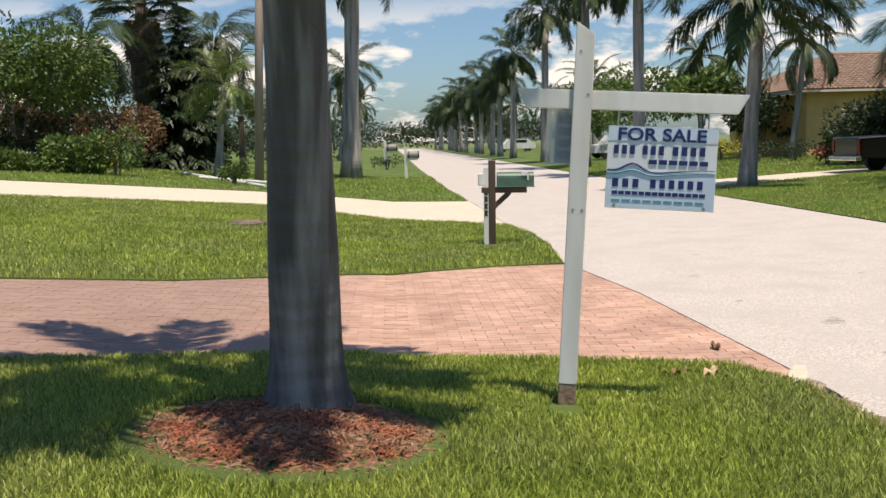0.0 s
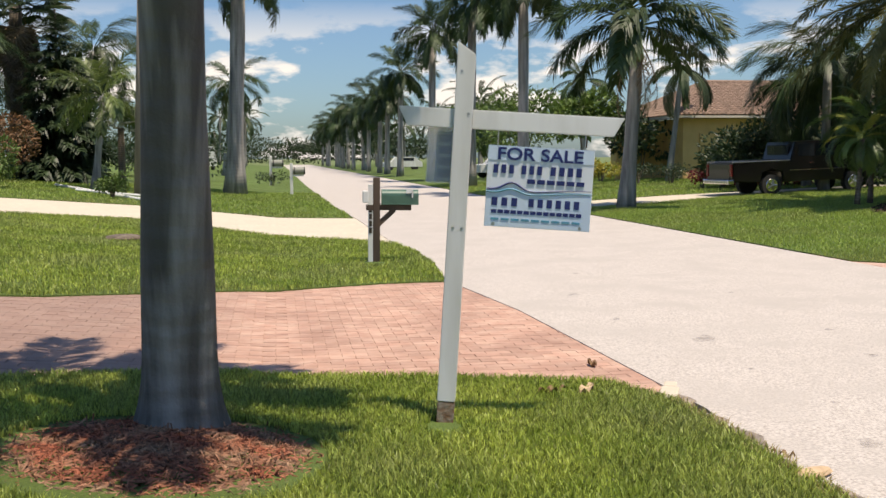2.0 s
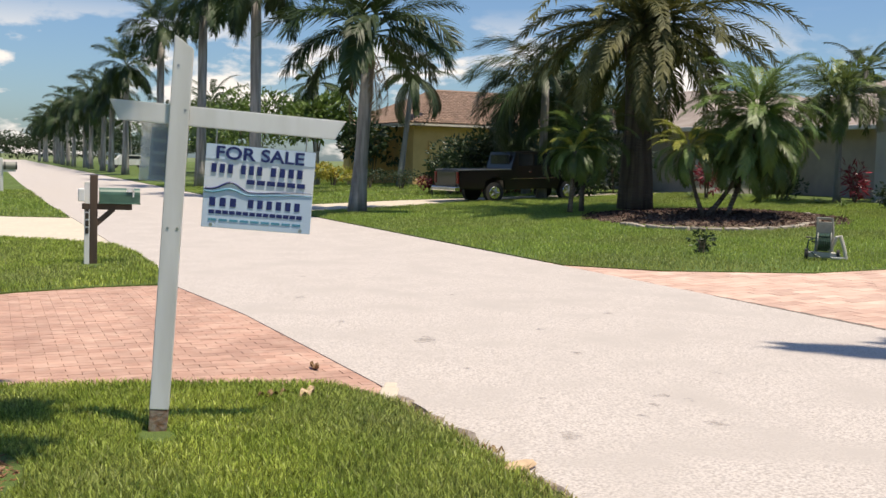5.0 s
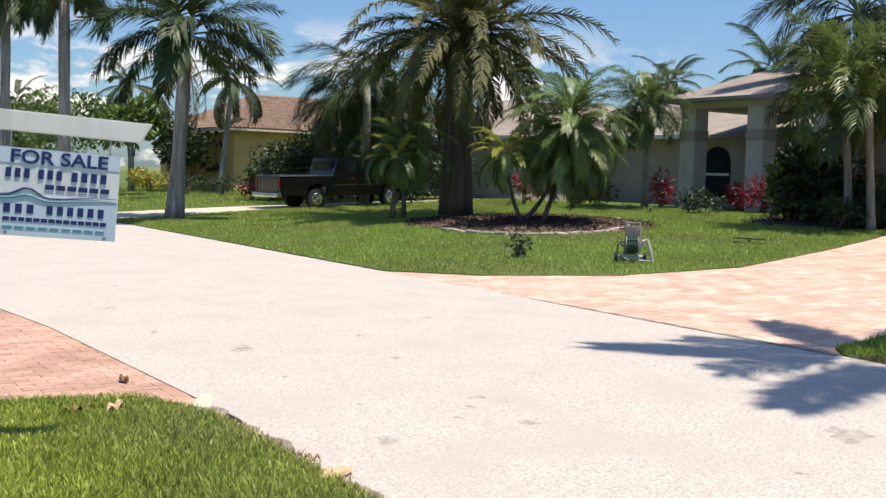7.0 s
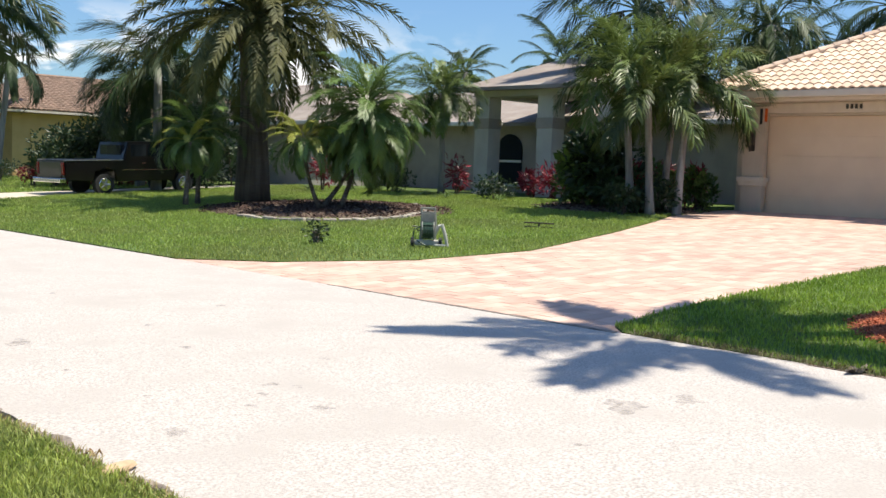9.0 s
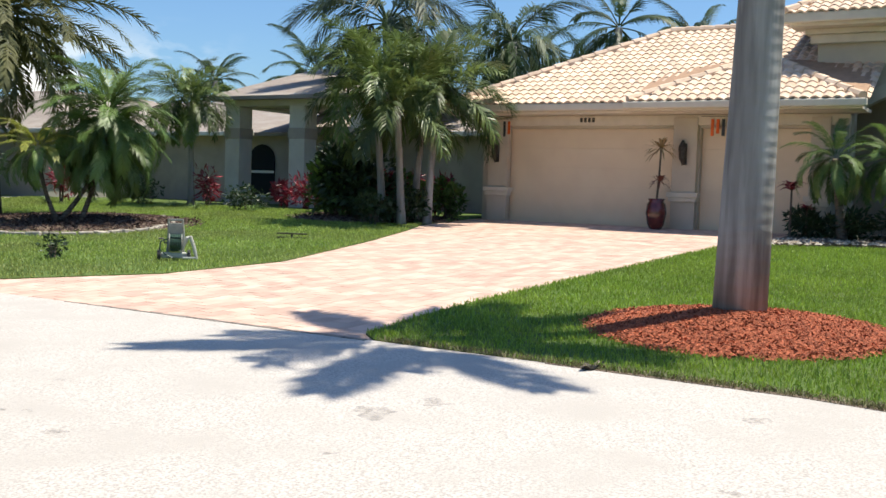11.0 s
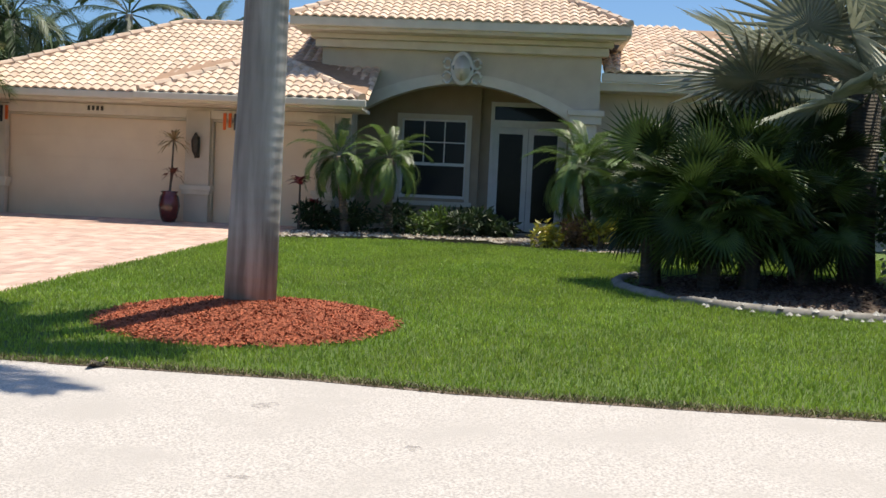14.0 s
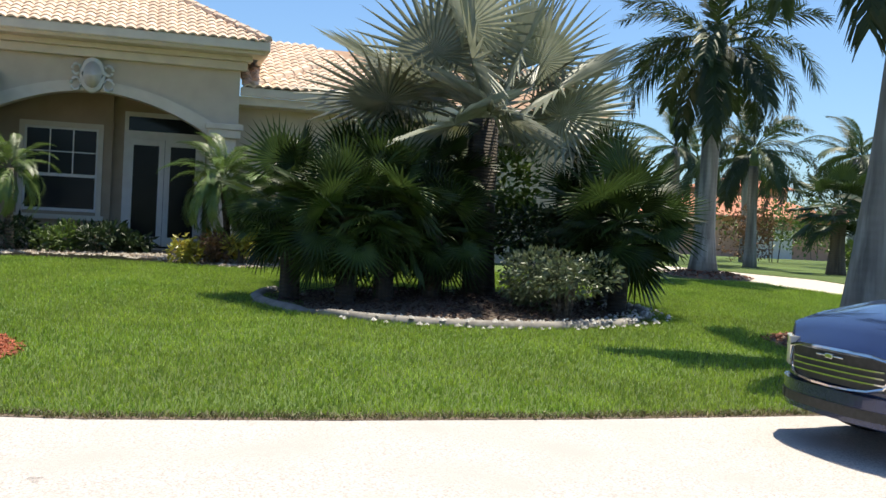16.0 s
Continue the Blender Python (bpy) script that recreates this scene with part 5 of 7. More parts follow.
# porch inside the arch, walls and ceiling in the darker shaded tan
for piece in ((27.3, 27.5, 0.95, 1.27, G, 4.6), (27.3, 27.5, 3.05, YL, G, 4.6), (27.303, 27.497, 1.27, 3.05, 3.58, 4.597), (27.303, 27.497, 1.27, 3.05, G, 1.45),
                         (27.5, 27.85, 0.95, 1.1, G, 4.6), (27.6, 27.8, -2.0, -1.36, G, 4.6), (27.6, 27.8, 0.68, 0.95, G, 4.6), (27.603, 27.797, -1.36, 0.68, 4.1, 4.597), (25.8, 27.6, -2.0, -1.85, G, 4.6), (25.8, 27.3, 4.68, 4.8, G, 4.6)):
    part("porch_wall", boxes(piece), M["porch_shaded_tan"], house)
part("porch_ceiling", boxes((25.8, 28, -2, 4.8, 4.6, 4.7)), M["porch_shaded_tan"], house)
part("porch_floor", boxes((25.2, 28, -2, 4.8, G - 0.25, G + 0.06), bevel=0.01), M["concrete"], house)
win = part("window", boxes((27.22, 27.31, 1.17, 1.29, 1.35, 3.68), (27.22, 27.31, 3.03, 3.15, 1.35, 3.68), (27.222, 27.308, 1.29, 3.03, 3.56, 3.678), (27.19, 27.3, 1.1, 3.2, 1.25, 1.37)), M["trim"], house, "white-framed sash window")
part("window_sash", boxes((27.33, 27.37, 1.27, 1.34, 1.45, 3.58), (27.33, 27.37, 2.98, 3.05, 1.45, 3.58), (27.332, 27.368, 1.34, 2.98, 3.5, 3.577), (27.332, 27.368, 1.34, 2.98, 1.453, 1.53), (27.325, 27.372, 1.34, 2.98, 2.32, 2.4),
                          (27.335, 27.362, 1.87, 1.9, 2.4, 3.5), (27.335, 27.362, 2.42, 2.45, 2.4, 3.5), (27.336, 27.361, 1.34, 2.98, 2.93, 2.96)), M["frame"], win)
for z0, z1 in ((1.53, 2.32), (2.4, 3.5)):
    part("pane", boxes((27.346, 27.352, 1.34, 2.98, z0, z1)), M["glass"], win)
dframe = part("front_door", boxes((27.552, 27.698, -1.26, 0.58, 3.42, 3.62)), M["frame"], house, "white double front door with dark glass")
for y0, y1 in ((0.58, 0.68), (-1.36, -1.26)):
    part("jamb", boxes((27.55, 27.7, y0, y1, G, 4.1)), M["frame"], dframe)
part("head", boxes((27.552, 27.698, -1.26, 0.58, 3.98, 4.098)), M["frame"], dframe)
for y0, y1 in ((-0.335, 0.58), (-1.26, -0.345)):
    leaf_part = part("door_leaf", boxes((27.6, 27.66, y0, y0 + 0.14, G + 0.1, 3.42), (27.6, 27.66, y1 - 0.14, y1, G + 0.1, 3.42), (27.602, 27.658, y0 + 0.14, y1 - 0.14, 3.26, 3.417), (27.602, 27.658, y0 + 0.14, y1 - 0.14, G + 0.1, G + 0.34)), M["frame"], dframe)
    part("glass_pane", boxes((27.625, 27.635, y0 + 0.14, y1 - 0.14, G + 0.34, 3.26)), M["door_glass"], dframe)
part("transom_pane", boxes((27.62, 27.63, -1.26, 0.58, 3.62, 3.98)), M["glass"], dframe)
part("door_handle", boxes((27.52, 27.56, -0.42, -0.38, 1.45, 1.85), (27.55, 27.6, -0.42, -0.38, 1.46, 1.5), (27.55, 27.6, -0.42, -0.38, 1.8, 1.84), bevel=0.008), M["frame"], dframe, "long pale pull handle")
part("back_wall", boxes((29.5, 29.6, -2, 12.9, G, 4.4)), M["unlit_room"], house)
# oval crest with scrolls over the arch
crest = thing("crest", pose(25.33, 1.38, 4.66), "white plaster oval crest with scrolls above the arch", "ornament")
V, F = lathe([(0.001, 0.07), (0.22, 0.07), (0.26, 0.1), (0.33, 0.09), (0.36, 0.0)], 28)
V = [Vector((-v.z, v.x * 0.8, v.y * 1.2)) for v in V]
link("oval", V, F, M["frame"], crest, smooth=True)
for sy in (-1, 1):
    for z0, r0 in ((0.12, 0.12), (-0.22, 0.14)):
        pts = [(-0.03, sy * (0.36 + r0 * 0.8 * math.cos(a)), z0 + r0 * math.sin(a)) for a in [k * 0.45 for k in range(14)]]
        link("scroll", *tube(pts, [0.035] * 14, 6), M["frame"], crest, smooth=True)
# right wing
part("wing_wall", boxes((26.4, 26.65, -12, YR, G - 0.3, 4.3)), M["stucco"], house)
part("gutter", boxes((25.52, 25.68, -12, YR - 0.03, 4.5, 4.72), bevel=0.03), M["trim"], house)
part("soffit", boxes((25.68, 26.5, -12, YR, 4.3, 4.5), bevel=0.01), M["trim"], house)
slab(house, "roof_deck", [(25.55, -12, 4.7), (25.55, YR - 0.1, 4.7), (29.5, YR - 0.1, 6.5), (29.5, -12, 6.5)], M["roof_under"])
tile_plane(house, [(25.55, YR - 0.1, 4.72), (25.55, -7.5, 4.72), (29.5, -4.5, 6.5), (29.5, YR - 0.1, 6.5)])
ridge_caps(house, (25.55, YR - 0.3, 4.7), (27.6, YR - 2.2, 5.65))
# small things on the garage front
for y in (12.72, 7.62):
    lampt = thing("wall_lantern", pose(24.24, y, 2.42), "dark bronze wall lantern beside the garage door", "lamp", "garage lanterns")
    part("back_plate", boxes((0.02, 0.06, -0.06, 0.06, -0.26, 0.26), bevel=0.01), M["dark_metal"], lampt)
    v, f = lathe([(0.02, 0.34), (0.09, 0.2), (0.11, 0.16), (0.085, -0.12), (0.03, -0.2), (0.01, -0.28)], 8)
    link("lantern_body", [Vector(q) + Vector((-0.1, 0, 0)) for q in v], f, M["dark_metal"], lampt)
pot = thing("planter", pose(23.75, 8.08, rise(23.75)), "tall glazed dark red pot with a spiky plant", "planter")
link("pot", *lathe([(0.13, 0.0), (0.2, 0.12), (0.25, 0.4), (0.22, 0.62), (0.17, 0.68), (0.21, 0.74), (0.19, 0.745), (0.15, 0.7)], 24), M["pot"], pot, smooth=True)
link("stem", *tube([(0, 0, 0.65), (0.02, -0.03, 1.2), (0.0, -0.06, 1.95)], [0.03, 0.025, 0.02], 6), M["bark_brown"], pot)
for k, (z, n, L, mat) in enumerate(((1.95, 40, 0.52, "straw_leaf"), (1.15, 30, 0.34, "red_dry_leaf"))):
    rnd = random.Random(300 + k)
    V, F = [], []
    for q in range(n):
        a, e = q * 2.4, rnd.uniform(-0.6, 0.9)
        d = Vector((math.cos(a) * math.cos(e), math.sin(a) * math.cos(e), math.sin(e))) * L
        w = Vector((-math.sin(a), math.cos(a), 0)) * 0.02
        b = len(V)
        p = Vector((0, -0.06, z))
        V += [p - w, p + w, p + d * 0.6 + w, p + d * 0.6 - w, p + d - Vector((0, 0, 0.1))]
        F += [(b, b + 1, b + 2, b + 3), (b + 3, b + 2, b + 4)]
    link("spiky_leaves", V, F, M[mat], pot)
num = thing("number_plate", pose(24.32, 10.2, 3.26), "small dark plate of bars above the garage door", "plate")
for k in range(4):
    part("bar", boxes((-0.01, 0.028, -0.2 + k * 0.11, -0.15 + k * 0.11, -0.055, 0.055)), M["dark_metal"], num)
for y, z, n in ((6.8, 3.12, 4), (12.62, 3.1, 2)):
    banner = thing("hanging_decoration", pose(24.3, y, z), "orange and black paper decorations hanging over the garage", "decoration")
    for k in range(n):
        part("paper_strip", boxes((-0.012, 0.012, k * 0.13 - 0.25, k * 0.13 - 0.18, -0.2 - 0.06 * (k % 2), 0.14), bevel=0.004), M["orange" if k != 1 else "black"], banner)
    part("string", boxes((-0.004, 0.004, -0.3, 0.45, 0.2, 0.212)), M["black"], banner)
# pebble strip before the entrance planting
rnd = random.Random(310)
V, F = [], []
edge_line = [(21.0, 4.8), (22.0, 3.6), (22.4, 2.0), (22.6, 0.6), (21.6, -0.8), (20.7, -2.0), (21.8, -3.8)]
for k in range(1700):
    s = rnd.uniform(0, len(edge_line) - 1.001)
    i = int(s)
    px = edge_line[i][0] + (edge_line[i + 1][0] - edge_line[i][0]) * (s - i) + rnd.uniform(-0.1, 1.6) ** 1.0
    py = edge_line[i][1] + (edge_line[i + 1][1] - edge_line[i][1]) * (s - i) + rnd.uniform(-0.3, 0.3)
    r0 = rnd.uniform(0.02, 0.06)
    p = Vector((px, py, rise(px) + 0.03))
    b = len(V)
    V += [p + Vector((r0, 0, 0)), p + Vector((0, r0, 0)), p + Vector((-r0, 0, 0)), p + Vector((0, -r0, 0)), p + Vector((0, 0, r0 * 0.8))]
    F += [(b, b + 1, b + 4), (b + 1, b + 2, b + 4), (b + 2, b + 3, b + 4), (b + 3, b, b + 4)]
tagged(link("pebbles", V, F, M["pebble"]), "white pebbles along the planting beds", "pebbles", kind="stuff")
sheet("planting_bed", [(21.0, 4.9), (22.2, 3.5), (22.5, 1.5), (22.6, 0.5), (21.5, -0.8), (20.6, -2.2), (22.0, -4.0), (26.4, -6.5), (26.4, -2.1), (25.4, -2.0), (25.4, 4.2), (24.4, 4.9)], M["soil"], 0.045, "dark soil bed before the house front", "bed")

# grey house
grey = thing("grey_house", pose(0, 0, 0), "grey stucco house with a shingle roof and columned porch", "house")
part("front_wall", boxes((29.0, 29.3, 13.9, 19.4, 0.3, 3.2), (29.0, 29.3, 21.2, 44, 0.3, 3.2), (29.003, 29.297, 19.4, 21.2, 3.0, 3.197), (29.3, 40, 13.9, 14.1, 0.3, 3.2)), M["taupe_wall"], grey)
part("garage_front", boxes((24.5, 24.8, 31.2, 40.5, 0.3, 3.0), (24.8, 29, 31.2, 31.4, 0.3, 3.0)), M["grey_wall"], grey)
# Near-black sheet closes the entry gap in place of its shade.
part("entry_wall", boxes((29.05, 29.25, 19.4, 21.2, 0.4, 2.999)), M["unlit_room"], grey)
arch_pts = [(25.6, 0.9), (25.6, 2.2)] + [(25.0 + 0.6 * math.cos(a), 2.2 + 0.6 * math.sin(a)) for a in [math.pi * k / 12 for k in range(1, 12)]] + [(24.4, 2.2), (24.4, 0.9)]
arch_win = link("arched_window", *prism(arch_pts, 28.94, 28.995), M["glass"], grey, "dark arched window")
for z in (1.75, 0.86):
    part("window_bar", boxes((28.92, 28.938, 24.4, 25.6, z, z + 0.09)), M["frame"], arch_win)
for y0 in (23.42, 20.65, 18.2):
    col = part("column", boxes((26.0, 26.62, y0, y0 + 0.64, 0.4, 3.92), bevel=0.01), M["column_stucco"], grey)
    part("base_band", boxes((25.97, 26.65, y0 - 0.03, y0 + 0.67, 0.4, 0.75), bevel=0.01), M["column_stucco"], col)
    part("upper_band", boxes((25.975, 26.645, y0 - 0.025, y0 + 0.665, 2.85, 3.2), bevel=0.01), M["taupe_wall"], col, "darker band round the column")
part("porch_beam", boxes((25.95, 26.7, 17.9, 24.1, 3.92, 4.12), (26.7, 29.5, 23.4, 24.1, 3.92, 4.12), (26.7, 29.5, 17.9, 18.5, 3.92, 4.12)), M["column_stucco"], grey)
part("porch_ceiling", boxes((26.7, 29.5, 18.5, 23.4, 4.02, 4.1)), M["grey_wall"], grey)
for c in ([(25.5, 17.4, 4.22), (25.5, 24.5, 4.22), (28.8, 22.6, 5.42), (28.8, 20.2, 5.42)], [(25.5, 24.5, 4.22), (33, 24.5, 4.22), (33, 22.6, 5.42), (28.8, 22.6, 5.42)], [(33, 17.4, 4.22), (25.5, 17.4, 4.22), (28.8, 20.2, 5.42), (33, 20.2, 5.42)]):
    slab(grey, "porch_roof", c, M["shingle"], 0.12)
for c in ([(28.4, 13.3, 3.2), (28.4, 45, 3.2), (35, 39, 5.0), (35, 19, 5.0)], [(28.4, 13.3, 3.2), (35, 19, 5.0), (41, 13.3, 3.2)]):
    slab(grey, "main_roof", c, M["shingle"], 0.12)
for c in ([(24.0, 30.7, 3.05), (24.0, 41, 3.05), (28, 36.6, 4.9), (28, 35, 4.9)], [(33, 30.7, 3.05), (24.0, 30.7, 3.05), (28, 35, 4.9), (33, 35, 4.9)]):
    slab(grey, "wing_roof", c, M["shingle"], 0.12)
part("gutter", boxes((28.3, 28.42, 13.3, 17.1, 3.08, 3.24), (28.3, 28.42, 24.9, 45, 3.08, 3.24), bevel=0.02), M["frame"], grey, "white gutter")
part("gutter", boxes((23.9, 24.02, 30.6, 41, 2.93, 3.09), bevel=0.02), M["frame"], grey)

# yellow house beyond the pickup
yel = thing("yellow_house", pose(1.1, 0, 0), "yellow stucco house with a brown tile hip roof", "house")
part("wall", boxes((17.8, 34, 45.5, 45.8, 0.3, 3.3), (17.8, 18.1, 45.8, 56, 0.3, 3.3)), M["yellow_wall"], yel)
part("side_wall", boxes((15.4, 17.8, 48.0, 48.3, 0.3, 2.6)), M["yellow_wall"], yel)
part("garage_panel", boxes((18.6, 20.6, 45.42, 45.49, 0.4, 2.6)), M["yellow_wall"], yel)
part("window", boxes((22.2, 23.6, 45.4, 45.49, 1.2, 2.5), bevel=0.02), M["glass"], yel)
part("fascia", boxes((17.2, 34.5, 44.9, 45.0, 3.3, 3.4), (17.1, 17.2, 44.9, 56, 3.3, 3.4)), M["trim"], yel)
for c in ([(17.2, 45.0, 3.4), (34.5, 45.0, 3.4), (30, 50.5, 5.3), (20.8, 50.5, 5.3)], [(17.2, 56, 3.4), (17.2, 45.0, 3.4), (20.8, 50.5, 5.3)]):
    slab(yel, "roof", c, M["brown_tile"], 0.14)
for c in ([(34.5, 45.0, 3.42), (17.2, 45.0, 3.42), (20.8, 50.5, 5.32), (30, 50.5, 5.32)], [(17.2, 45.0, 3.42), (17.2, 56, 3.42), (20.8, 50.5, 5.32)]):
    tile_plane(yel, c, mat="brown_tile")
link("ridge_line", *tube([(17.2, 45.0, 3.45), (20.8, 50.5, 5.35), (30, 50.5, 5.35)], [0.12, 0.12, 0.12], 6), M["brown_tile"], yel)

# salmon house across the side road
pink = thing("salmon_house", pose(21, -14.5, 0), "salmon two-storey house with orange tile roofs", "house")
part("lower_wall", boxes((46, 60, -26.5, -26.2, 0.4, 3.6), (46, 46.3, -36, -26.5, 0.4, 3.6)), M["pink_wall"], pink)
part("upper_wall", boxes((52.4, 60, -36, -30.4, 3.6, 6.2)), M["pink_wall"], pink)
part("window", boxes((52.33, 52.39, -33.6, -32.9, 4.6, 5.3), bevel=0.02), M["glass"], pink)
part("garage_panel", boxes((45.9, 45.99, -32.2, -28.2, 0.5, 2.7)), M["frame"], pink)
for c in ([(45.2, -37, 3.6), (45.2, -25.5, 3.6), (52.4, -29, 5.6), (52.4, -34, 5.6)], [(45.2, -25.5, 3.6), (60, -25.5, 3.6), (60, -29, 5.6), (52.4, -29, 5.6)], [(51.8, -36.8, 6.2), (51.8, -29.8, 6.2), (56, -33.2, 7.4)], [(51.8, -29.8, 6.2), (60, -29.8, 6.2), (56, -33.2, 7.4)]):
    slab(pink, "roof", c, M["red_tile"], 0.14)

# ---- things near the road ----
M["sign_blue"] = material("pale_blue_sign", (0.5, 0.62, 0.76), (0.56, 0.68, 0.8), 3, 0.4)
M["sign_white"] = material("white_sign_panel", (0.72, 0.76, 0.8), (0.68, 0.73, 0.78), 3, 0.4)
M["navy"] = material("navy_ink", (0.012, 0.025, 0.14), (0.01, 0.02, 0.12), 10, 0.5)
M["teal"] = material("teal_ink", (0.08, 0.3, 0.42), (0.07, 0.26, 0.38), 10, 0.5)
M["steel"] = material("bright_steel", (0.5, 0.5, 0.5), (0.4, 0.4, 0.4), 20, 0.35, metal=1.0)
M["green_metal"] = material("green_enamel", (0.06, 0.14, 0.1), (0.045, 0.11, 0.08), 8, 0.4, coat=0.2)
M["truck_paint"] = material("dark_maroon_paint", (0.005, 0.0035, 0.0045), (0.004, 0.003, 0.0035), 4, 0.3, coat=0.25)
M["van_paint"] = material("navy_metallic_paint", (0.012, 0.025, 0.09), (0.01, 0.02, 0.075), 4, 0.25, metal=0.3, coat=0.8)
M["chrome"] = material("chrome", (0.75, 0.75, 0.75), (0.65, 0.65, 0.65), 10, 0.12, metal=1.0)
M["rubber"] = material("tyre_rubber", (0.025, 0.025, 0.025), (0.035, 0.035, 0.035), 40, 0.85)
M["lens"] = material("headlight_lens", (0.7, 0.66, 0.56), (0.6, 0.56, 0.48), 8, 0.15, coat=0.5)
M["tail_red"] = material("tail_lamp", (0.14, 0.008, 0.008), (0.1, 0.006, 0.006), 8, 0.2)
M["reel_grey"] = material("grey_green_plastic", (0.25, 0.26, 0.22), (0.2, 0.21, 0.18), 12, 0.5)
M["reel_pale"] = material("pale_grey_plastic", (0.52, 0.51, 0.46), (0.44, 0.43, 0.39), 12, 0.5)
M["hose"] = material("green_hose", (0.03, 0.07, 0.045), (0.025, 0.055, 0.035), 20, 0.5)
M["edge_soil"] = material("crumbled_edge", (0.23, 0.195, 0.165), (0.1, 0.08, 0.065), 14, 0.95, 0.7, 0.015, third=(0.36, 0.3, 0.25), third_scale=6)
M["straw"] = material("straw_blade", (0.5, 0.4, 0.2), (0.36, 0.3, 0.13), 4, 0.6, spread=0.35, per_island=True, leaf=0.3)
M["edge_blade"] = material("dark_edge_blade", (0.1, 0.11, 0.04), (0.2, 0.17, 0.08), 7, 0.6, spread=0.5, per_island=True, leaf=0.25)
M["dry_leaf"] = material("dry_leaf", (0.26, 0.16, 0.08), (0.18, 0.1, 0.05), 30, 0.8)
M["tan_bark"] = material("dry_sheath", (0.55, 0.4, 0.25), (0.45, 0.32, 0.2), 20, 0.8)
M["sheet"] = material("brochure_sheet", (0.2, 0.26, 0.36), (0.14, 0.19, 0.28), 14, 0.5)
M["pole_wood"] = material("weathered_pole", (0.26, 0.22, 0.18), (0.19, 0.16, 0.13), 6, 0.9, stretch=(1, 1, 0.1))
clear = bpy.data.materials.new("clear_plastic")
clear.use_nodes = True
cn = clear.node_tree
ctr = cn.nodes.new("ShaderNodeBsdfTransparent")
cmx = cn.nodes.new("ShaderNodeMixShader")
cmx.inputs[0].default_value = 0.28
cn.nodes["Principled BSDF"].inputs["Base Color"].default_value = (0.75, 0.78, 0.8, 1)
cn.nodes["Principled BSDF"].inputs["Roughness"].default_value = 0.15
cn.links.new(ctr.outputs[0], cmx.inputs[1])
cn.links.new(cn.nodes["Principled BSDF"].outputs[0], cmx.inputs[2])
cn.links.new(cmx.outputs[0], cn.nodes["Material Output"].inputs[0])
M["clear"] = clear


def lettering(text, width, height, mat, parent, m, label=""):
    """Raised flat letters, fitted to a width and height, from their lower left corner."""
    cu = bpy.data.curves.new("lettering", "FONT")
    cu.body, cu.extrude, cu.size, cu.offset = text, 0.0015, 1.0, 0.022
    ob = bpy.data.objects.new("lettering", cu)
    scene.collection.objects.link(ob)
    me = bpy.data.meshes.new_from_object(ob.evaluated_get(bpy.context.evaluated_depsgraph_get()))
    bpy.data.objects.remove(ob)
    xs, ys = [v.co.x for v in me.vertices], [v.co.y for v in me.vertices]
    x0, y0, sx, sy = min(xs), min(ys), width / (max(xs) - min(xs)), height / (max(ys) - min(ys))
    for v in me.vertices:
        v.co = Vector(((v.co.x - x0) * sx, (v.co.y - y0) * sy, v.co.z))
    me.materials.append(mat)
    out = new("lettering", me)
    out.parent, out.matrix_basis = parent, m
    return tagged(out, label)


# the for-sale post leans a little to one side
sign = thing("for_sale_sign", pose(0.95, 5.59, 0.0, 0, 3.7, -12.8), "white wooden yard sign post with a hanging sale panel", "sign post")
v = [(-0.05, -0.05, 0.15), (0.05, -0.05, 0.15), (0.05, 0.05, 0.15), (-0.05, 0.05, 0.15), (-0.05, -0.05, 2.15), (0.05, -0.05, 2.085), (0.05, 0.05, 2.085), (-0.05, 0.05, 2.15)]
bm = bmesh.new()
vs = [bm.verts.new(q) for q in v]
for q in ((0, 1, 5, 4), (1, 2, 6, 5), (2, 3, 7, 6), (3, 0, 4, 7), (4, 5, 6, 7), (3, 2, 1, 0)):
    bm.faces.new([vs[i] for i in q])
bmesh.ops.bevel(bm, geom=bm.edges[:], offset=0.004, segments=2, affect="EDGES")
part("post", bm, M["white_paint"], sign)
part("post_foot", boxes((-0.048, 0.048, -0.048, 0.048, -0.1, 0.148), bevel=0.004), M["rot"], sign, "paint worn off the rotten foot")
for x0, x1 in ((-0.36, -0.05), (0.05, 0.885)):
    bm = bmesh.new()
    l, r = (0.055 if x0 < 0 else 0.0), (0.055 if x0 > 0 else 0.0)
    vs = [bm.verts.new(q) for y in (-0.022, 0.022) for q in ((x0 + l, y, 1.68), (x1 - r, y, 1.68), (x1, y, 1.785), (x0, y, 1.785))]
    for q in ((0, 1, 2, 3), (7, 6, 5, 4), (0, 4, 5, 1), (1, 5, 6, 2), (2, 6, 7, 3), (3, 7, 4, 0)):
        bm.faces.new([vs[i] for i in q])
    bmesh.ops.bevel(bm, geom=bm.edges[:], offset=0.004, segments=2, affect="EDGES")
    part("arm", bm, M["white_paint"], sign)
for x, z in ((-0.02, 1.99), (0.03, 1.76), (-0.02, 1.13), (0.03, 1.13)):
    link("screw", *[[Vector(q) + Vector((x, -0.052, z)) for q in [(0.008 * math.cos(a), 0, 0.008 * math.sin(a)) for a in [k * 0.785 for k in range(8)]]], [tuple(range(8))]], M["steel"], sign)
panel = part("panel", boxes((0.15, 0.735, -0.004, 0.004, 1.15, 1.6), bevel=0.002), M["sign_white"], sign, "pale blue and white sale panel")
part("header", boxes((0.152, 0.733, -0.0065, -0.004, 1.52, 1.598)), M["sign_blue"], panel, "grey-blue upper strip")
part("lower_field", boxes((0.152, 0.733, -0.0063, -0.004, 1.152, 1.36)), M["sign_blue"], panel, "pale blue lower field")
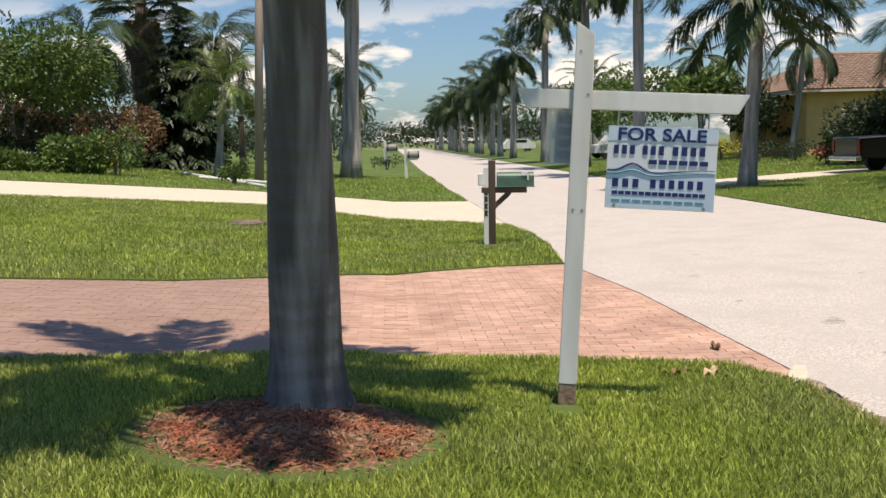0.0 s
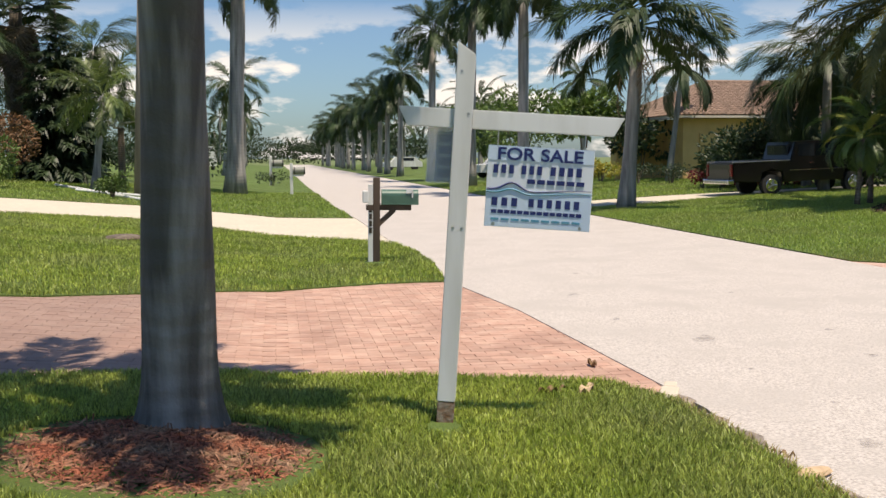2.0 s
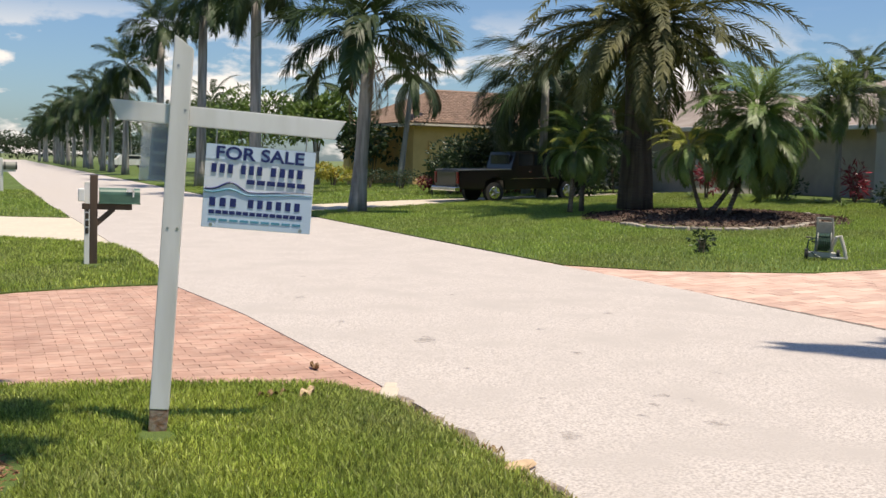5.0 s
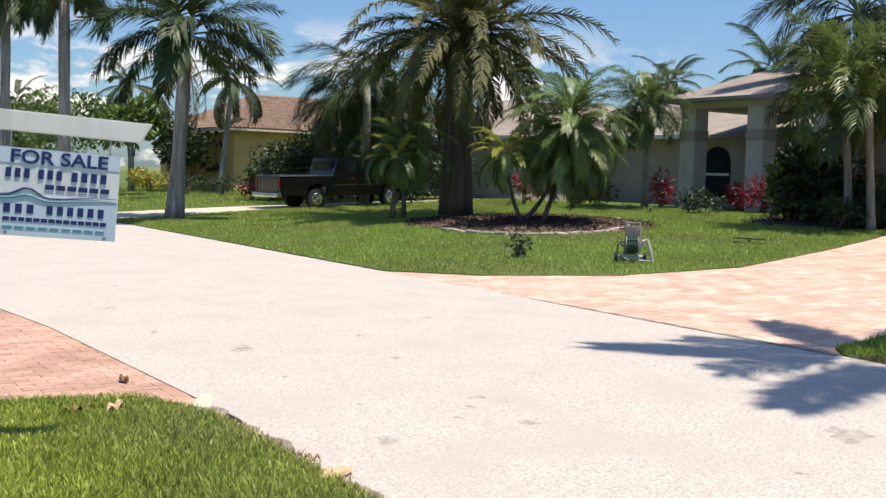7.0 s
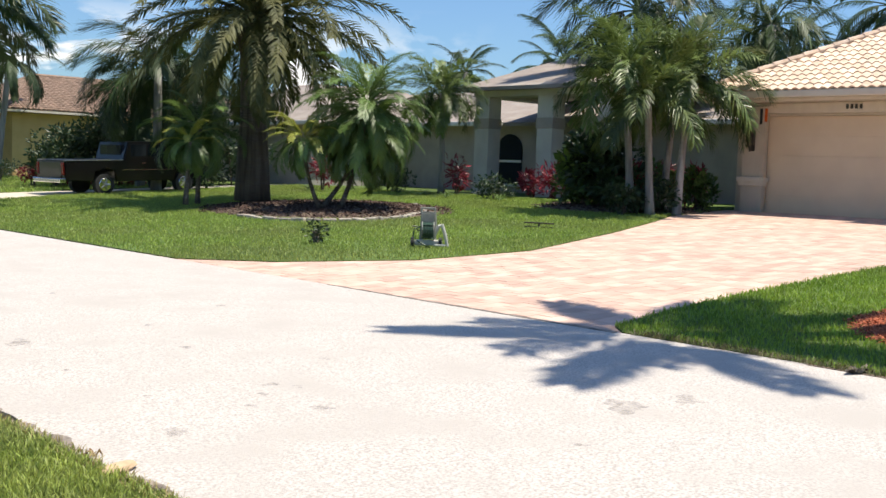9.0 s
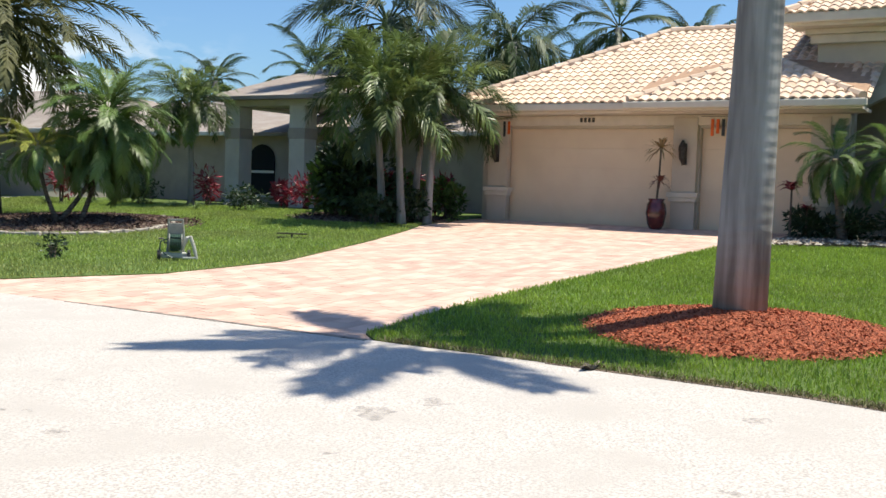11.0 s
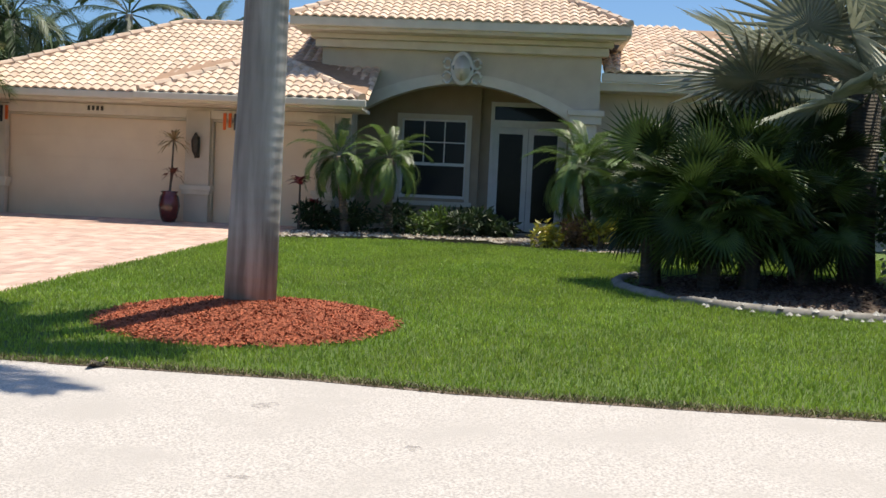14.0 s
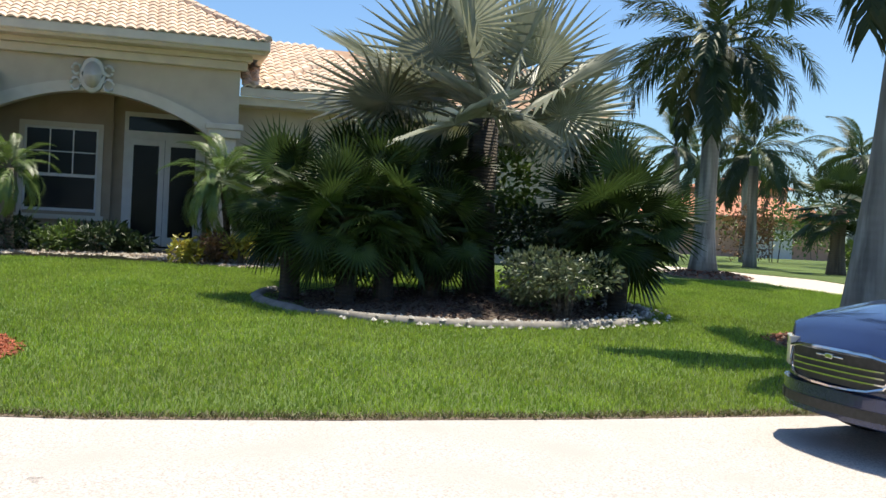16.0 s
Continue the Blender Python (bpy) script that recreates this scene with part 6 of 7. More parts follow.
lettering("FOR SALE", 0.47, 0.07, M["navy"], panel, Matrix.Translation((0.205, -0.0085, 1.522)) @ pose(0, 0, 0, 90), "bold navy words")


def bar_row(xa, xb, z0, z1, pieces, mat, gap=0.25, y=-0.0085):
    """Plain bars in place of writing."""
    step = (xb - xa) / pieces
    for k in range(pieces):
        part("bar", boxes((xa + k * step, xa + (k + 1 - gap) * step, y, y + 0.003, z0, z1)), mat, panel)


for a, b, n in ((0.185, 0.315, 3), (0.34, 0.47, 3), (0.5, 0.69, 4)):
    bar_row(a, b, 1.448, 1.496, n, M["navy"], 0.4)
bar_row(0.375, 0.7, 1.397, 1.422, 6, M["navy"], 0.2)
for a, b, n in ((0.185, 0.35, 3), (0.39, 0.69, 6)):
    bar_row(a, b, 1.268, 1.314, n, M["navy"], 0.42)
bar_row(0.185, 0.69, 1.226, 1.246, 14, M["navy"], 0.15)
bar_row(0.185, 0.69, 1.188, 1.2, 9, M["teal"], 0.2)
for dz, mat, amp in ((0.0, "navy", 0.05), (-0.016, "teal", 0.03)):
    pts = [(0.155 + 0.575 * s, -0.008, 1.36 + dz + amp * math.exp(-((s - 0.24) / 0.11) ** 2) - 0.012 * math.sin(s * 5)) for s in [i / 30 for i in range(31)]]
    link("wave_line", *tube(pts, [0.006 * (1 - 0.7 * i / 30) for i in range(31)], 6), M[mat], panel, "curved line across the panel")
for x in (0.2, 0.68):
    link("hanger", *tube([(x, 0, 1.6), (x, 0, 1.685)], [0.004, 0.004], 6), M["steel"], sign)
    link("grommet", *tube([(x, -0.007, 1.165), (x, 0.0, 1.165)], [0.01, 0.01], 8), M["steel"], sign)
bro = thing("brochure_box", sign.matrix_basis @ pose(-0.055, 0.09, 1.37), "clear plastic brochure box with a sheet, behind the post", "box")
part("box", boxes((-0.14, 0.075, 0.03, 0.038, 0.0, 0.31), (-0.14, -0.132, -0.035, 0.03, 0.0, 0.31), (0.067, 0.075, -0.035, 0.03, 0.0, 0.31), (-0.132, 0.067, -0.035, 0.03, 0.0, 0.008), (-0.132, 0.067, -0.035, -0.03, 0.008, 0.31)), M["clear"], bro)
part("brochure", boxes((-0.09, 0.055, -0.01, 0.012, 0.01, 0.29)), M["sheet"], bro, "blue-grey printed sheet")
for k in range(4):
    part("bar", boxes((-0.075, 0.045, -0.0125, -0.0105, 0.035 + k * 0.065, 0.08 + k * 0.065)), M["navy"], bro)
part("roof_flap", boxes((-0.15, 0.085, -0.05, 0.045, 0.31, 0.325), bevel=0.004), M["clear"], bro)

# mailbox pair on a brown post
mb = thing("mailbox", pose(1.43, 14.57, 0.02, 0, 0.8, -3), "green mailbox and white box on a brown wooden post", "mailbox")
part("post", boxes((-0.05, 0.05, -0.05, 0.05, -0.1, 1.22), bevel=0.006), M["wood"], mb)
part("number_board", boxes((-0.12, -0.052, -0.045, 0.03, -0.05, 1.12), bevel=0.005), M["white_paint"], mb, "white side board with number bars")
for k in range(4):
    part("bar", boxes((-0.11, -0.065, -0.05, -0.0455, 0.42 + k * 0.1, 0.5 + k * 0.1)), M["dark_metal"], mb)
part("support", boxes((0.05, 0.5, -0.04, 0.04, 0.75, 0.83), (-0.15, -0.05, -0.052, 0.04, 0.75, 0.83), bevel=0.006), M["wood"], mb)
bm = bmesh.new()
box(bm, 0.0, 0.31, -0.035, 0.035, -0.035, 0.035, m=pose(0.03, 0, 0.55, 0, -43, 0))
part("brace", bm, M["wood"], mb)
pro = [(-0.085, 0.0), (-0.085, 0.13)] + [(0.085 * -math.cos(a), 0.13 + 0.085 * math.sin(a)) for a in [k * math.pi / 8 for k in range(1, 8)]] + [(0.085, 0.13), (0.085, 0.0)]
v, f = prism(pro, 0.07, 0.6)
link("box_body", [Vector(q) + Vector((0, 0, 0.835)) for q in v], f, M["green_metal"], mb, "green enamelled mailbox")
part("box_top_sheen", boxes((0.06, 0.61, -0.09, 0.09, 0.832, 0.846), bevel=0.004), M["green_metal"], mb)
part("white_box", boxes((-0.2, -0.12, -0.12, 0.08, 0.86, 1.03), bevel=0.01), M["white_paint"], mb, "small white newspaper box")
part("flag", boxes((0.5, 0.52, -0.1, -0.09, 0.93, 1.04), (0.42, 0.52, -0.1, -0.09, 1.0, 1.05)), M["white_paint"], mb)
# second mailboxes further along
for x, y, s, lab in ((0.62, 42.2, 1.0, "round striped mailbox on a white post"), (-0.3, 57, 1.25, "white mailbox on a white post")):
    m2 = thing("mailbox", pose(x, y, 0.02) @ Matrix.Scale(s, 4), lab, "mailbox")
    part("post", boxes((-0.06, 0.06, -0.06, 0.06, -0.1, 1.3), bevel=0.006), M["white_paint"], m2)
    part("arm", boxes((0.06, 0.5, -0.04, 0.04, 0.78, 0.86)), M["white_paint"], m2)
    v, f = tube([(0.06, 0, 1.0), (0.56, 0, 1.0)], [0.15, 0.15], 14)
    link("box_body", v, f, M["reel_grey"], m2)
    for xx in (0.1, 0.5):
        link("band", *tube([(xx, 0, 1.0), (xx + 0.05, 0, 1.0)], [0.155, 0.155], 14), M["black"], m2)
# low planting round the far mailbox
leaves("shrub", (-0.25, 57, 0.45), (0.9, 0.7, 0.4), 500, 0.14, M["dark_bush"], 320, "low shrub round the far mailbox post", "shrub")

# drain cover and clippings on the mailbox lawn
dr = thing("drain_cover", pose(-2.45, 17.1, rise(-2.45) + 0.05) @ Matrix.Scale(0.6, 4), "dark domed drain cover sunk in the lawn", "cover")
link("lid", *lathe([(0.5, -0.1), (0.5, 0.02), (0.44, 0.07), (0.25, 0.1), (0.01, 0.11)], 24), M["bark_brown"], dr, smooth=True)
link("rim", *tube([(0.53 * math.cos(a), 0.53 * math.sin(a), 0.0) for a in [k * 0.2618 for k in range(25)]], [0.035] * 25, 6), M["soil"], dr)
for (xa, ya), (xb, yb) in (((-7.43, 36.35), (-3.65, 29.6)), ((-6.2, 33.3), (-2.6, 31.2))):
    p = thing("white_pipe", pose(0, 0, 0), "white plastic pipe lying on the lawn", "pipe")
    link("pipe", *tube([(xa, ya, rise(xa) + 0.09), (xb, yb, rise(xb) + 0.09)], [0.045, 0.045], 8), M["white_paint"], p)
pole = thing("utility_pole", pose(-4.22, 32.7, 0.3), "weathered wooden utility pole with cross wires", "pole")
link("pole", *tube([(0, 0, 0), (0.35, 0.05, 8.5)], [0.15, 0.11], 12), M["pole_wood"], pole, smooth=True)
part("bracket", boxes((-0.25, 0.35, -0.04, 0.04, 6.9, 7.0), bevel=0.01), M["dark_metal"], pole)
link("wire", *tube([(0.3, 0, 7.2), (-8, 12, 6.6), (-20, 30, 7.2)], [0.012] * 3, 5), M["black"], pole)
# parked cars and van far off
for k, (x, y, rz, lab, w, hh, mt) in enumerate(((-6.6, 92, 80, "white van parked far down the road", 5.0, 2.1, "white_paint"), (14.2, 62, 10, "white car parked on a far driveway", 4.2, 1.4, "white_paint"), (13.5, 110, 0, "white car parked on a far driveway", 4.2, 1.4, "white_paint"))):
    car = thing("parked_car", pose(x, y, rise(x) + 0.02, 0, 0, rz), lab, "car")
    pro = [(-w / 2, 0.35), (-w / 2, 0.8), (-w * 0.3, 0.9), (-w * 0.18, hh), (w * 0.3, hh), (w * 0.45, 0.95), (w / 2, 0.85), (w / 2, 0.35)]
    v, f = prism(pro, -0.85, 0.85)
    link("body", [(y2, x2, z2) for x2, y2, z2 in v], f, M[mt], car)
    part("side_glass", boxes((-w * 0.14, w * 0.28, -0.86, 0.86, hh - 0.42, hh - 0.1), bevel=0.01), M["glass"], car)
    for sx in (-0.32, 0.32):
        for sy in (-0.72, 0.72):
            link("wheel", *tube([(w * sx, sy - 0.12, 0.32), (w * sx, sy + 0.12, 0.32)], [0.32, 0.32], 14), M["rubber"], car)


def wheel(parent, x, y, r, side):
    w = link("wheel", *tube([(x, y - 0.12, r), (x, y + 0.12, r)], [r, r], 24), M["rubber"], parent, "black tyre")
    o = y + side * 0.125
    link("rim", *tube([(x, o, r), (x, o + side * 0.012, r)], [r * 0.62, r * 0.58], 20), M["chrome"], w, "bright alloy rim")
    for k in range(5):
        a = k * 1.2566
        link("spoke", *tube([(x, o + side * 0.016, r), (x + math.cos(a) * r * 0.5, o + side * 0.016, r + math.sin(a) * r * 0.5)], [0.045, 0.03], 5), M["steel"], w)
    link("hub", *tube([(x, o, r), (x, o + side * 0.03, r)], [0.07, 0.06], 10), M["steel"], w)


# pickup truck with its tail to the road
tk = thing("pickup_truck", pose(13.95, 30.6, 0.215, 0, -2.0, 4) @ Matrix.Scale(0.87, 4), "dark maroon pickup truck parked on the driveway", "pickup truck")
pro = [(0.05, 0.55), (0.05, 1.22), (2.35, 1.24), (2.35, 1.28), (2.55, 1.9), (4.0, 1.93), (4.75, 1.3), (5.75, 1.2), (5.85, 1.0), (5.85, 0.55), (5.35, 0.5), (5.3, 0.85), (4.95, 0.97), (4.6, 0.85), (4.5, 0.48), (2.05, 0.48), (1.98, 0.85), (1.6, 0.97), (1.22, 0.85), (1.15, 0.5)]
v, f = prism([(a, b) for a, b in pro], -0.97, 0.97)
bm = bmesh.new()
vs = [bm.verts.new((y2, x2, z2)) for x2, y2, z2 in v]
for q in f:
    bm.faces.new([vs[i] for i in q])
bmesh.ops.recalc_face_normals(bm, faces=bm.faces[:])
bmesh.ops.bevel(bm, geom=[e for e in bm.edges if abs(e.verts[0].co.y) > 0.9 and abs(e.verts[0].co.y - e.verts[1].co.y) < 0.01], offset=0.04, segments=2, affect="EDGES")
part("body", bm, M["truck_paint"], tk)
part("bed_opening", boxes((0.15, 2.25, -0.85, 0.85, 1.235, 1.25)), M["black"], tk)
for sy in (-1, 1):
    part("bed_rail", boxes((0.06, 2.33, sy * 0.93 - 0.05, sy * 0.93 + 0.05, 1.24, 1.275), bevel=0.01), M["steel"], tk, "pale bed rail")
    part("side_window", boxes((2.66, 3.3, sy * 0.965 - 0.01, sy * 0.965 + 0.01, 1.38, 1.82), (3.36, 4.1, sy * 0.965 - 0.01, sy * 0.965 + 0.01, 1.38, 1.82), bevel=0.008), M["glass"], tk)
    part("side_trim", boxes((2.3, 4.4, sy * 0.98 - 0.01, sy * 0.98 + 0.01, 0.88, 0.91)), M["chrome"], tk)
    part("mirror", boxes((4.1, 4.25, sy * 1.08 - 0.1, sy * 1.08 + 0.1, 1.35, 1.55), bevel=0.02), M["black"], tk)
    part("tail_lamp", boxes((0.0, 0.06, sy * 0.86 - 0.07, sy * 0.86 + 0.07, 0.75, 1.18), bevel=0.01), M["tail_red"], tk)
    part("door_handle", boxes((3.1, 3.25, sy * 0.99 - 0.012, sy * 0.99 + 0.012, 1.12, 1.16)), M["chrome"], tk)
    for x in (1.6, 4.95):
        wheel(tk, x, sy * 0.83, 0.38, sy)
part("tailgate", boxes((0.02, 0.06, -0.75, 0.75, 0.65, 1.2), bevel=0.01), M["truck_paint"], tk)
part("rear_bumper", boxes((-0.14, 0.1, -0.95, 0.95, 0.48, 0.64), bevel=0.03), M["chrome"], tk, "chrome rear bumper")
part("rear_window", boxes((2.4, 2.52, -0.7, 0.7, 1.42, 1.8)), M["glass"], tk)
part("windscreen", boxes((4.15, 4.5, -0.8, 0.8, 1.45, 1.85)), M["glass"], tk)

# minivan on the road, nose towards the camera's side
van = thing("minivan", pose(6.4, -4.88, 0.022, 0, 0, 90), "dark blue minivan with a chrome grille on the road", "minivan")


def nose(y):
    return -0.27 * (abs(y) / 0.88) ** 3.0


SECT = [(nose(w), w, z0, z1) for w, z0, z1 in ((0.3, 0.34, 0.7), (0.52, 0.27, 0.74), (0.68, 0.22, 0.79), (0.8, 0.2, 0.85), (0.88, 0.2, 0.9))]
SECT += [(-0.55, 0.92, 0.2, 0.98), (-1.1, 0.95, 0.2, 1.09), (-1.35, 0.95, 0.2, 1.14), (-2.1, 0.92, 0.2, 1.68), (-2.8, 0.92, 0.2, 1.74), (-4.4, 0.92, 0.2, 1.7), (-4.8, 0.9, 0.25, 1.2), (-4.95, 0.85, 0.35, 0.9)]


def nose_strip(y0, y1, z0, z1, out, back=0.08, n=14, taper=0.0):
    """A panel that follows the rounded nose of the van."""
    V, F = [], []
    for i in range(n + 1):
        y = y0 + (y1 - y0) * i / n
        x, d = nose(y) + out, taper * (i / n if y1 > 0 else 1 - i / n)
        V += [(x, y, z0 + d), (x, y, z1), (x - back, y, z1 - 0.004), (x - back, y, z0 + d)]
    for i in range(n):
        a = i * 4
        F += [(a + k, a + (k + 1) % 4, a + 4 + (k + 1) % 4, a + 4 + k) for k in range(4)]
    F += [(0, 1, 2, 3), tuple(n * 4 + k for k in (3, 2, 1, 0))]
    return V, F
V, F = [], []
for x, hw, z0, z1 in SECT:
    belt = min(z1, 1.02)
    top = hw * (0.8 if z1 > 1.3 else 0.93)
    V += [(x, s * w, z) for s, seq in ((-1, ((0.9, z0), (1.0, z0 + 0.2), (1.0, belt - 0.12), (0.97, belt - 0.03))), ) for w, z in [(a * hw, b) for a, b in seq]]
    V += [(x, -top, z1 - 0.03), (x, -top * 0.55, z1 + 0.01), (x, top * 0.55, z1 + 0.01), (x, top, z1 - 0.03)]
    V += [(x, 0.97 * hw, belt - 0.03), (x, hw, belt - 0.12), (x, hw, z0 + 0.2), (x, 0.9 * hw, z0)]
for i in range(len(SECT) - 1):
    for k in range(12):
        a, b = i * 12 + k, i * 12 + (k + 1) % 12
        F.append((a, b, b + 12, a + 12))
F += [tuple(range(12)), tuple(reversed(range(12 * (len(SECT) - 1), 12 * len(SECT))))]
bm = bmesh.new()
vs = [bm.verts.new(q) for q in V]
for q in F:
    bm.faces.new([vs[i] for i in q])
bmesh.ops.recalc_face_normals(bm, faces=bm.faces[:])
part("body", bm, M["van_paint"], van, smooth=True)
link("bumper", *nose_strip(-0.87, 0.87, 0.26, 0.46, 0.045, 0.2, 24), M["van_paint"], van, smooth=False)
link("lower_intake", *nose_strip(-0.6, 0.6, 0.3, 0.37, 0.052), M["black"], van)
gr = link("grille", *nose_strip(-0.52, 0.52, 0.5, 0.72, 0.014), M["black"], van, "black grille with chrome bars")
for z in (0.545, 0.59, 0.635):
    link("grille_bar", *nose_strip(-0.5, 0.5, z, z + 0.012, 0.024, 0.02), M["chrome"], gr)
pts = [(nose(y) + 0.026, y, z) for y, z in ((-0.56, 0.71), (-0.55, 0.6), (-0.5, 0.53), (-0.38, 0.495), (-0.2, 0.48), (0.0, 0.475), (0.2, 0.48), (0.38, 0.495), (0.5, 0.53), (0.55, 0.6), (0.56, 0.71), (0.4, 0.735), (0.2, 0.74), (0.0, 0.74), (-0.2, 0.74), (-0.4, 0.735), (-0.56, 0.71))]
link("grille_surround", *tube(pts, [0.014] * len(pts), 6), M["chrome"], gr)
part("emblem", boxes((0.02, 0.04, -0.15, 0.15, 0.686, 0.698), (0.021, 0.046, -0.04, 0.04, 0.675, 0.71), bevel=0.004), M["chrome"], van, "winged chrome emblem shape")
for s in (-1, 1):
    link("headlight", *nose_strip(*sorted((s * 0.57, s * 0.84)), 0.55, 0.77, 0.035, 0.14, 10, 0.03), M["lens"], van, "clear headlight")
    link("fog_recess", *nose_strip(*sorted((s * 0.62, s * 0.76)), 0.3, 0.37, 0.053, 0.05, 4), M["black"], van)
    for x in (-0.95, -3.9):
        wheel(van, x, s * 0.8, 0.33, s)
    part("side_window", boxes((-4.3, -2.2, s * 0.87 - 0.012, s * 0.87 + 0.012, 1.08, 1.55), bevel=0.01), M["glass"], van)
    part("mirror", boxes((-1.75, -1.55, s * 1.02 - 0.1, s * 1.02 + 0.1, 1.05, 1.22), bevel=0.03), M["van_paint"], van)
slab(van, "windscreen", [(-1.38, -0.78, 1.165), (-1.38, 0.78, 1.165), (-2.06, 0.66, 1.68), (-2.06, -0.66, 1.68)], M["glass"], 0.012)
part("wiper", boxes((-1.4, -1.37, -0.6, 0.3, 1.165, 1.185)), M["black"], van)

# hose reel cart on the lawn: axle bar on two wheels, upright frame, drum of hose, prop leg
rl = thing("hose_reel_cart", pose(11.86, 11.85, rise(11.86) + 0.03, 0, 0, -45), "pale plastic hose reel cart with dark green hose", "hose reel")
part("axle_bar", boxes((-0.2, 0.2, -0.05, 0.05, 0.03, 0.12), bevel=0.02), M["reel_pale"], rl)
for x in (-0.23, 0.23):
    w = link("wheel", *tube([(x - 0.025, 0, 0.075), (x + 0.025, 0, 0.075)], [0.085, 0.085], 16), M["rubber"], rl)
    link("hub", *tube([(x - 0.03, 0, 0.075), (x + 0.03, 0, 0.075)], [0.035, 0.035], 10), M["reel_pale"], w)
for x in (-0.1, 0.14):
    link("rail", *tube([(x, 0.05, 0.08), (x * 0.95 + 0.01, 0.1, 0.42), (x * 0.9, 0.13, 0.64)], [0.022, 0.02, 0.018], 8), M["reel_grey"], rl)
    link("reel_flange", *tube([(x * 0.8, -0.02, 0.27), (x * 0.8 + 0.015, -0.02, 0.27)], [0.15, 0.15], 20), M["reel_grey"], rl)
for z, y in ((0.63, 0.13), (0.56, 0.12), (0.46, 0.105)):
    part("crossbar", boxes((-0.1, 0.14, y - 0.018, y + 0.018, z - 0.018, z + 0.018), bevel=0.008), M["reel_grey"], rl)
part("back_panel", boxes((-0.08, 0.12, 0.07, 0.08, 0.3, 0.55), bevel=0.003), M["reel_grey"], rl)
for k in range(7):
    x = -0.06 + k * 0.026
    pts = [(x, -0.02 + 0.125 * math.cos(a), 0.27 + 0.125 * math.sin(a)) for a in [q * 0.3307 for q in range(20)]]
    link("hose_coil", *tube(pts, [0.017] * 20, 5), M["hose"], rl)
link("prop_leg", *tube([(0.1, -0.08, 0.14), (0.2, -0.1, 0.36), (0.25, -0.1, 0.38), (0.31, -0.1, 0.2), (0.35, -0.1, 0.02)], [0.03, 0.03, 0.03, 0.028, 0.025], 8), M["reel_pale"], rl, "pale curved prop leg")
part("prop_foot", boxes((0.13, 0.34, -0.13, -0.07, 0.02, 0.06), bevel=0.015), M["reel_pale"], rl)
link("crank", *tube([(-0.1, -0.02, 0.27), (-0.15, -0.02, 0.27), (-0.16, -0.06, 0.34), (-0.24, -0.06, 0.34)], [0.014] * 4, 6), M["black"], rl)
link("hose_end", *tube([(-0.08, -0.1, 0.35), (-0.2, -0.12, 0.3), (-0.22, -0.12, 0.18), (-0.14, -0.14, 0.1), (-0.02, -0.16, 0.04)], [0.014] * 5, 6), M["hose"], rl)
sp = thing("sprinkler", pose(16.1, 12.95, rise(16.1) + 0.03, 0, 0, 20), "dark metal lawn sprinkler bar", "sprinkler")
part("runner", boxes((-0.05, -0.02, -0.3, 0.3, 0.0, 0.03), (0.05, 0.08, -0.3, 0.3, 0.0, 0.03)), M["dark_metal"], sp)
link("spray_bar", *tube([(0.01, -0.32, 0.1), (0.01, 0.32, 0.1)], [0.016, 0.016], 6), M["dark_metal"], sp)
link("leg", *tube([(0.01, 0, 0.0), (0.01, 0, 0.1)], [0.02, 0.02], 6), M["dark_metal"], sp)

# debris, stains and broken kerb edge
for k, (x, y, z, s, mat, lab) in enumerate(((1.72, 6.1, 0.045, 0.2, "dry_leaf", "curled dry palm leaf scrap on the grass"), (1.93, 6.06, 0.05, 0.24, "tan_bark", "pale dry palm sheath on the grass"), (2.25, 6.95, 0.025, 0.16, "dry_leaf", "dry leaf scrap on the brick drive"),
                                            (2.5, 4.62, 0.02, 0.12, "dry_leaf", "dry leaf scrap at the road edge"), (8.0, 3.1, 0.03, 0.4, "dark_metal", "dark drain grate at the lawn edge"), (10.3, 4.0, 0.1, 0.1, "dry_leaf", "dry leaf on the lawn"))):
    sc = thing("leaf_scrap" if "leaf" in lab or "sheath" in lab else "drain_grate", pose(x, y, z, 0, 0, 15 + 40 * k), lab, "debris")
    n = 9
    V = [(s * (i / n - 0.5), s * 0.16 * math.sin(math.pi * (i + 0.3) / (n + 0.6)) * j, 0.02 * math.sin(i * 1.7) + (0.02 if j else 0.005)) for i in range(n + 1) for j in (-1, 0, 1)]
    F = [(i * 3 + j, i * 3 + j + 1, i * 3 + j + 4, i * 3 + j + 3) for i in range(n) for j in (0, 1)]
    link("blade", V, F, M[mat], sc)
rnd = random.Random(330)
STAINS = [(3.48, 7.78, 0.16), (4.03, 4.7, 0.09), (4.14, 5.41, 0.07), (4.25, 5.25, 0.05), (3.95, 5.2, 0.05), (5.55, 3.57, 0.2), (6.05, 3.42, 0.14), (4.4, 6.9, 0.07), (3.1, 8.9, 0.06), (3.2, 10.6, 0.1), (5.0, 5.9, 0.05), (4.7, 8.0, 0.06), (6.9, 1.5, 0.12), (5.2, 1.2, 0.06), (6.0, 0.4, 0.07), (3.05, 4.75, 0.1), (3.35, 5.6, 0.03), (3.42, 5.5, 0.03), (3.7, 5.0, 0.04), (3.3, 6.6, 0.04), (4.9, 10.4, 0.07), (5.9, 8.7, 0.06), (4.6, 3.2, 0.05), (3.8, 12.5, 0.08), (6.6, 5.4, 0.05)]
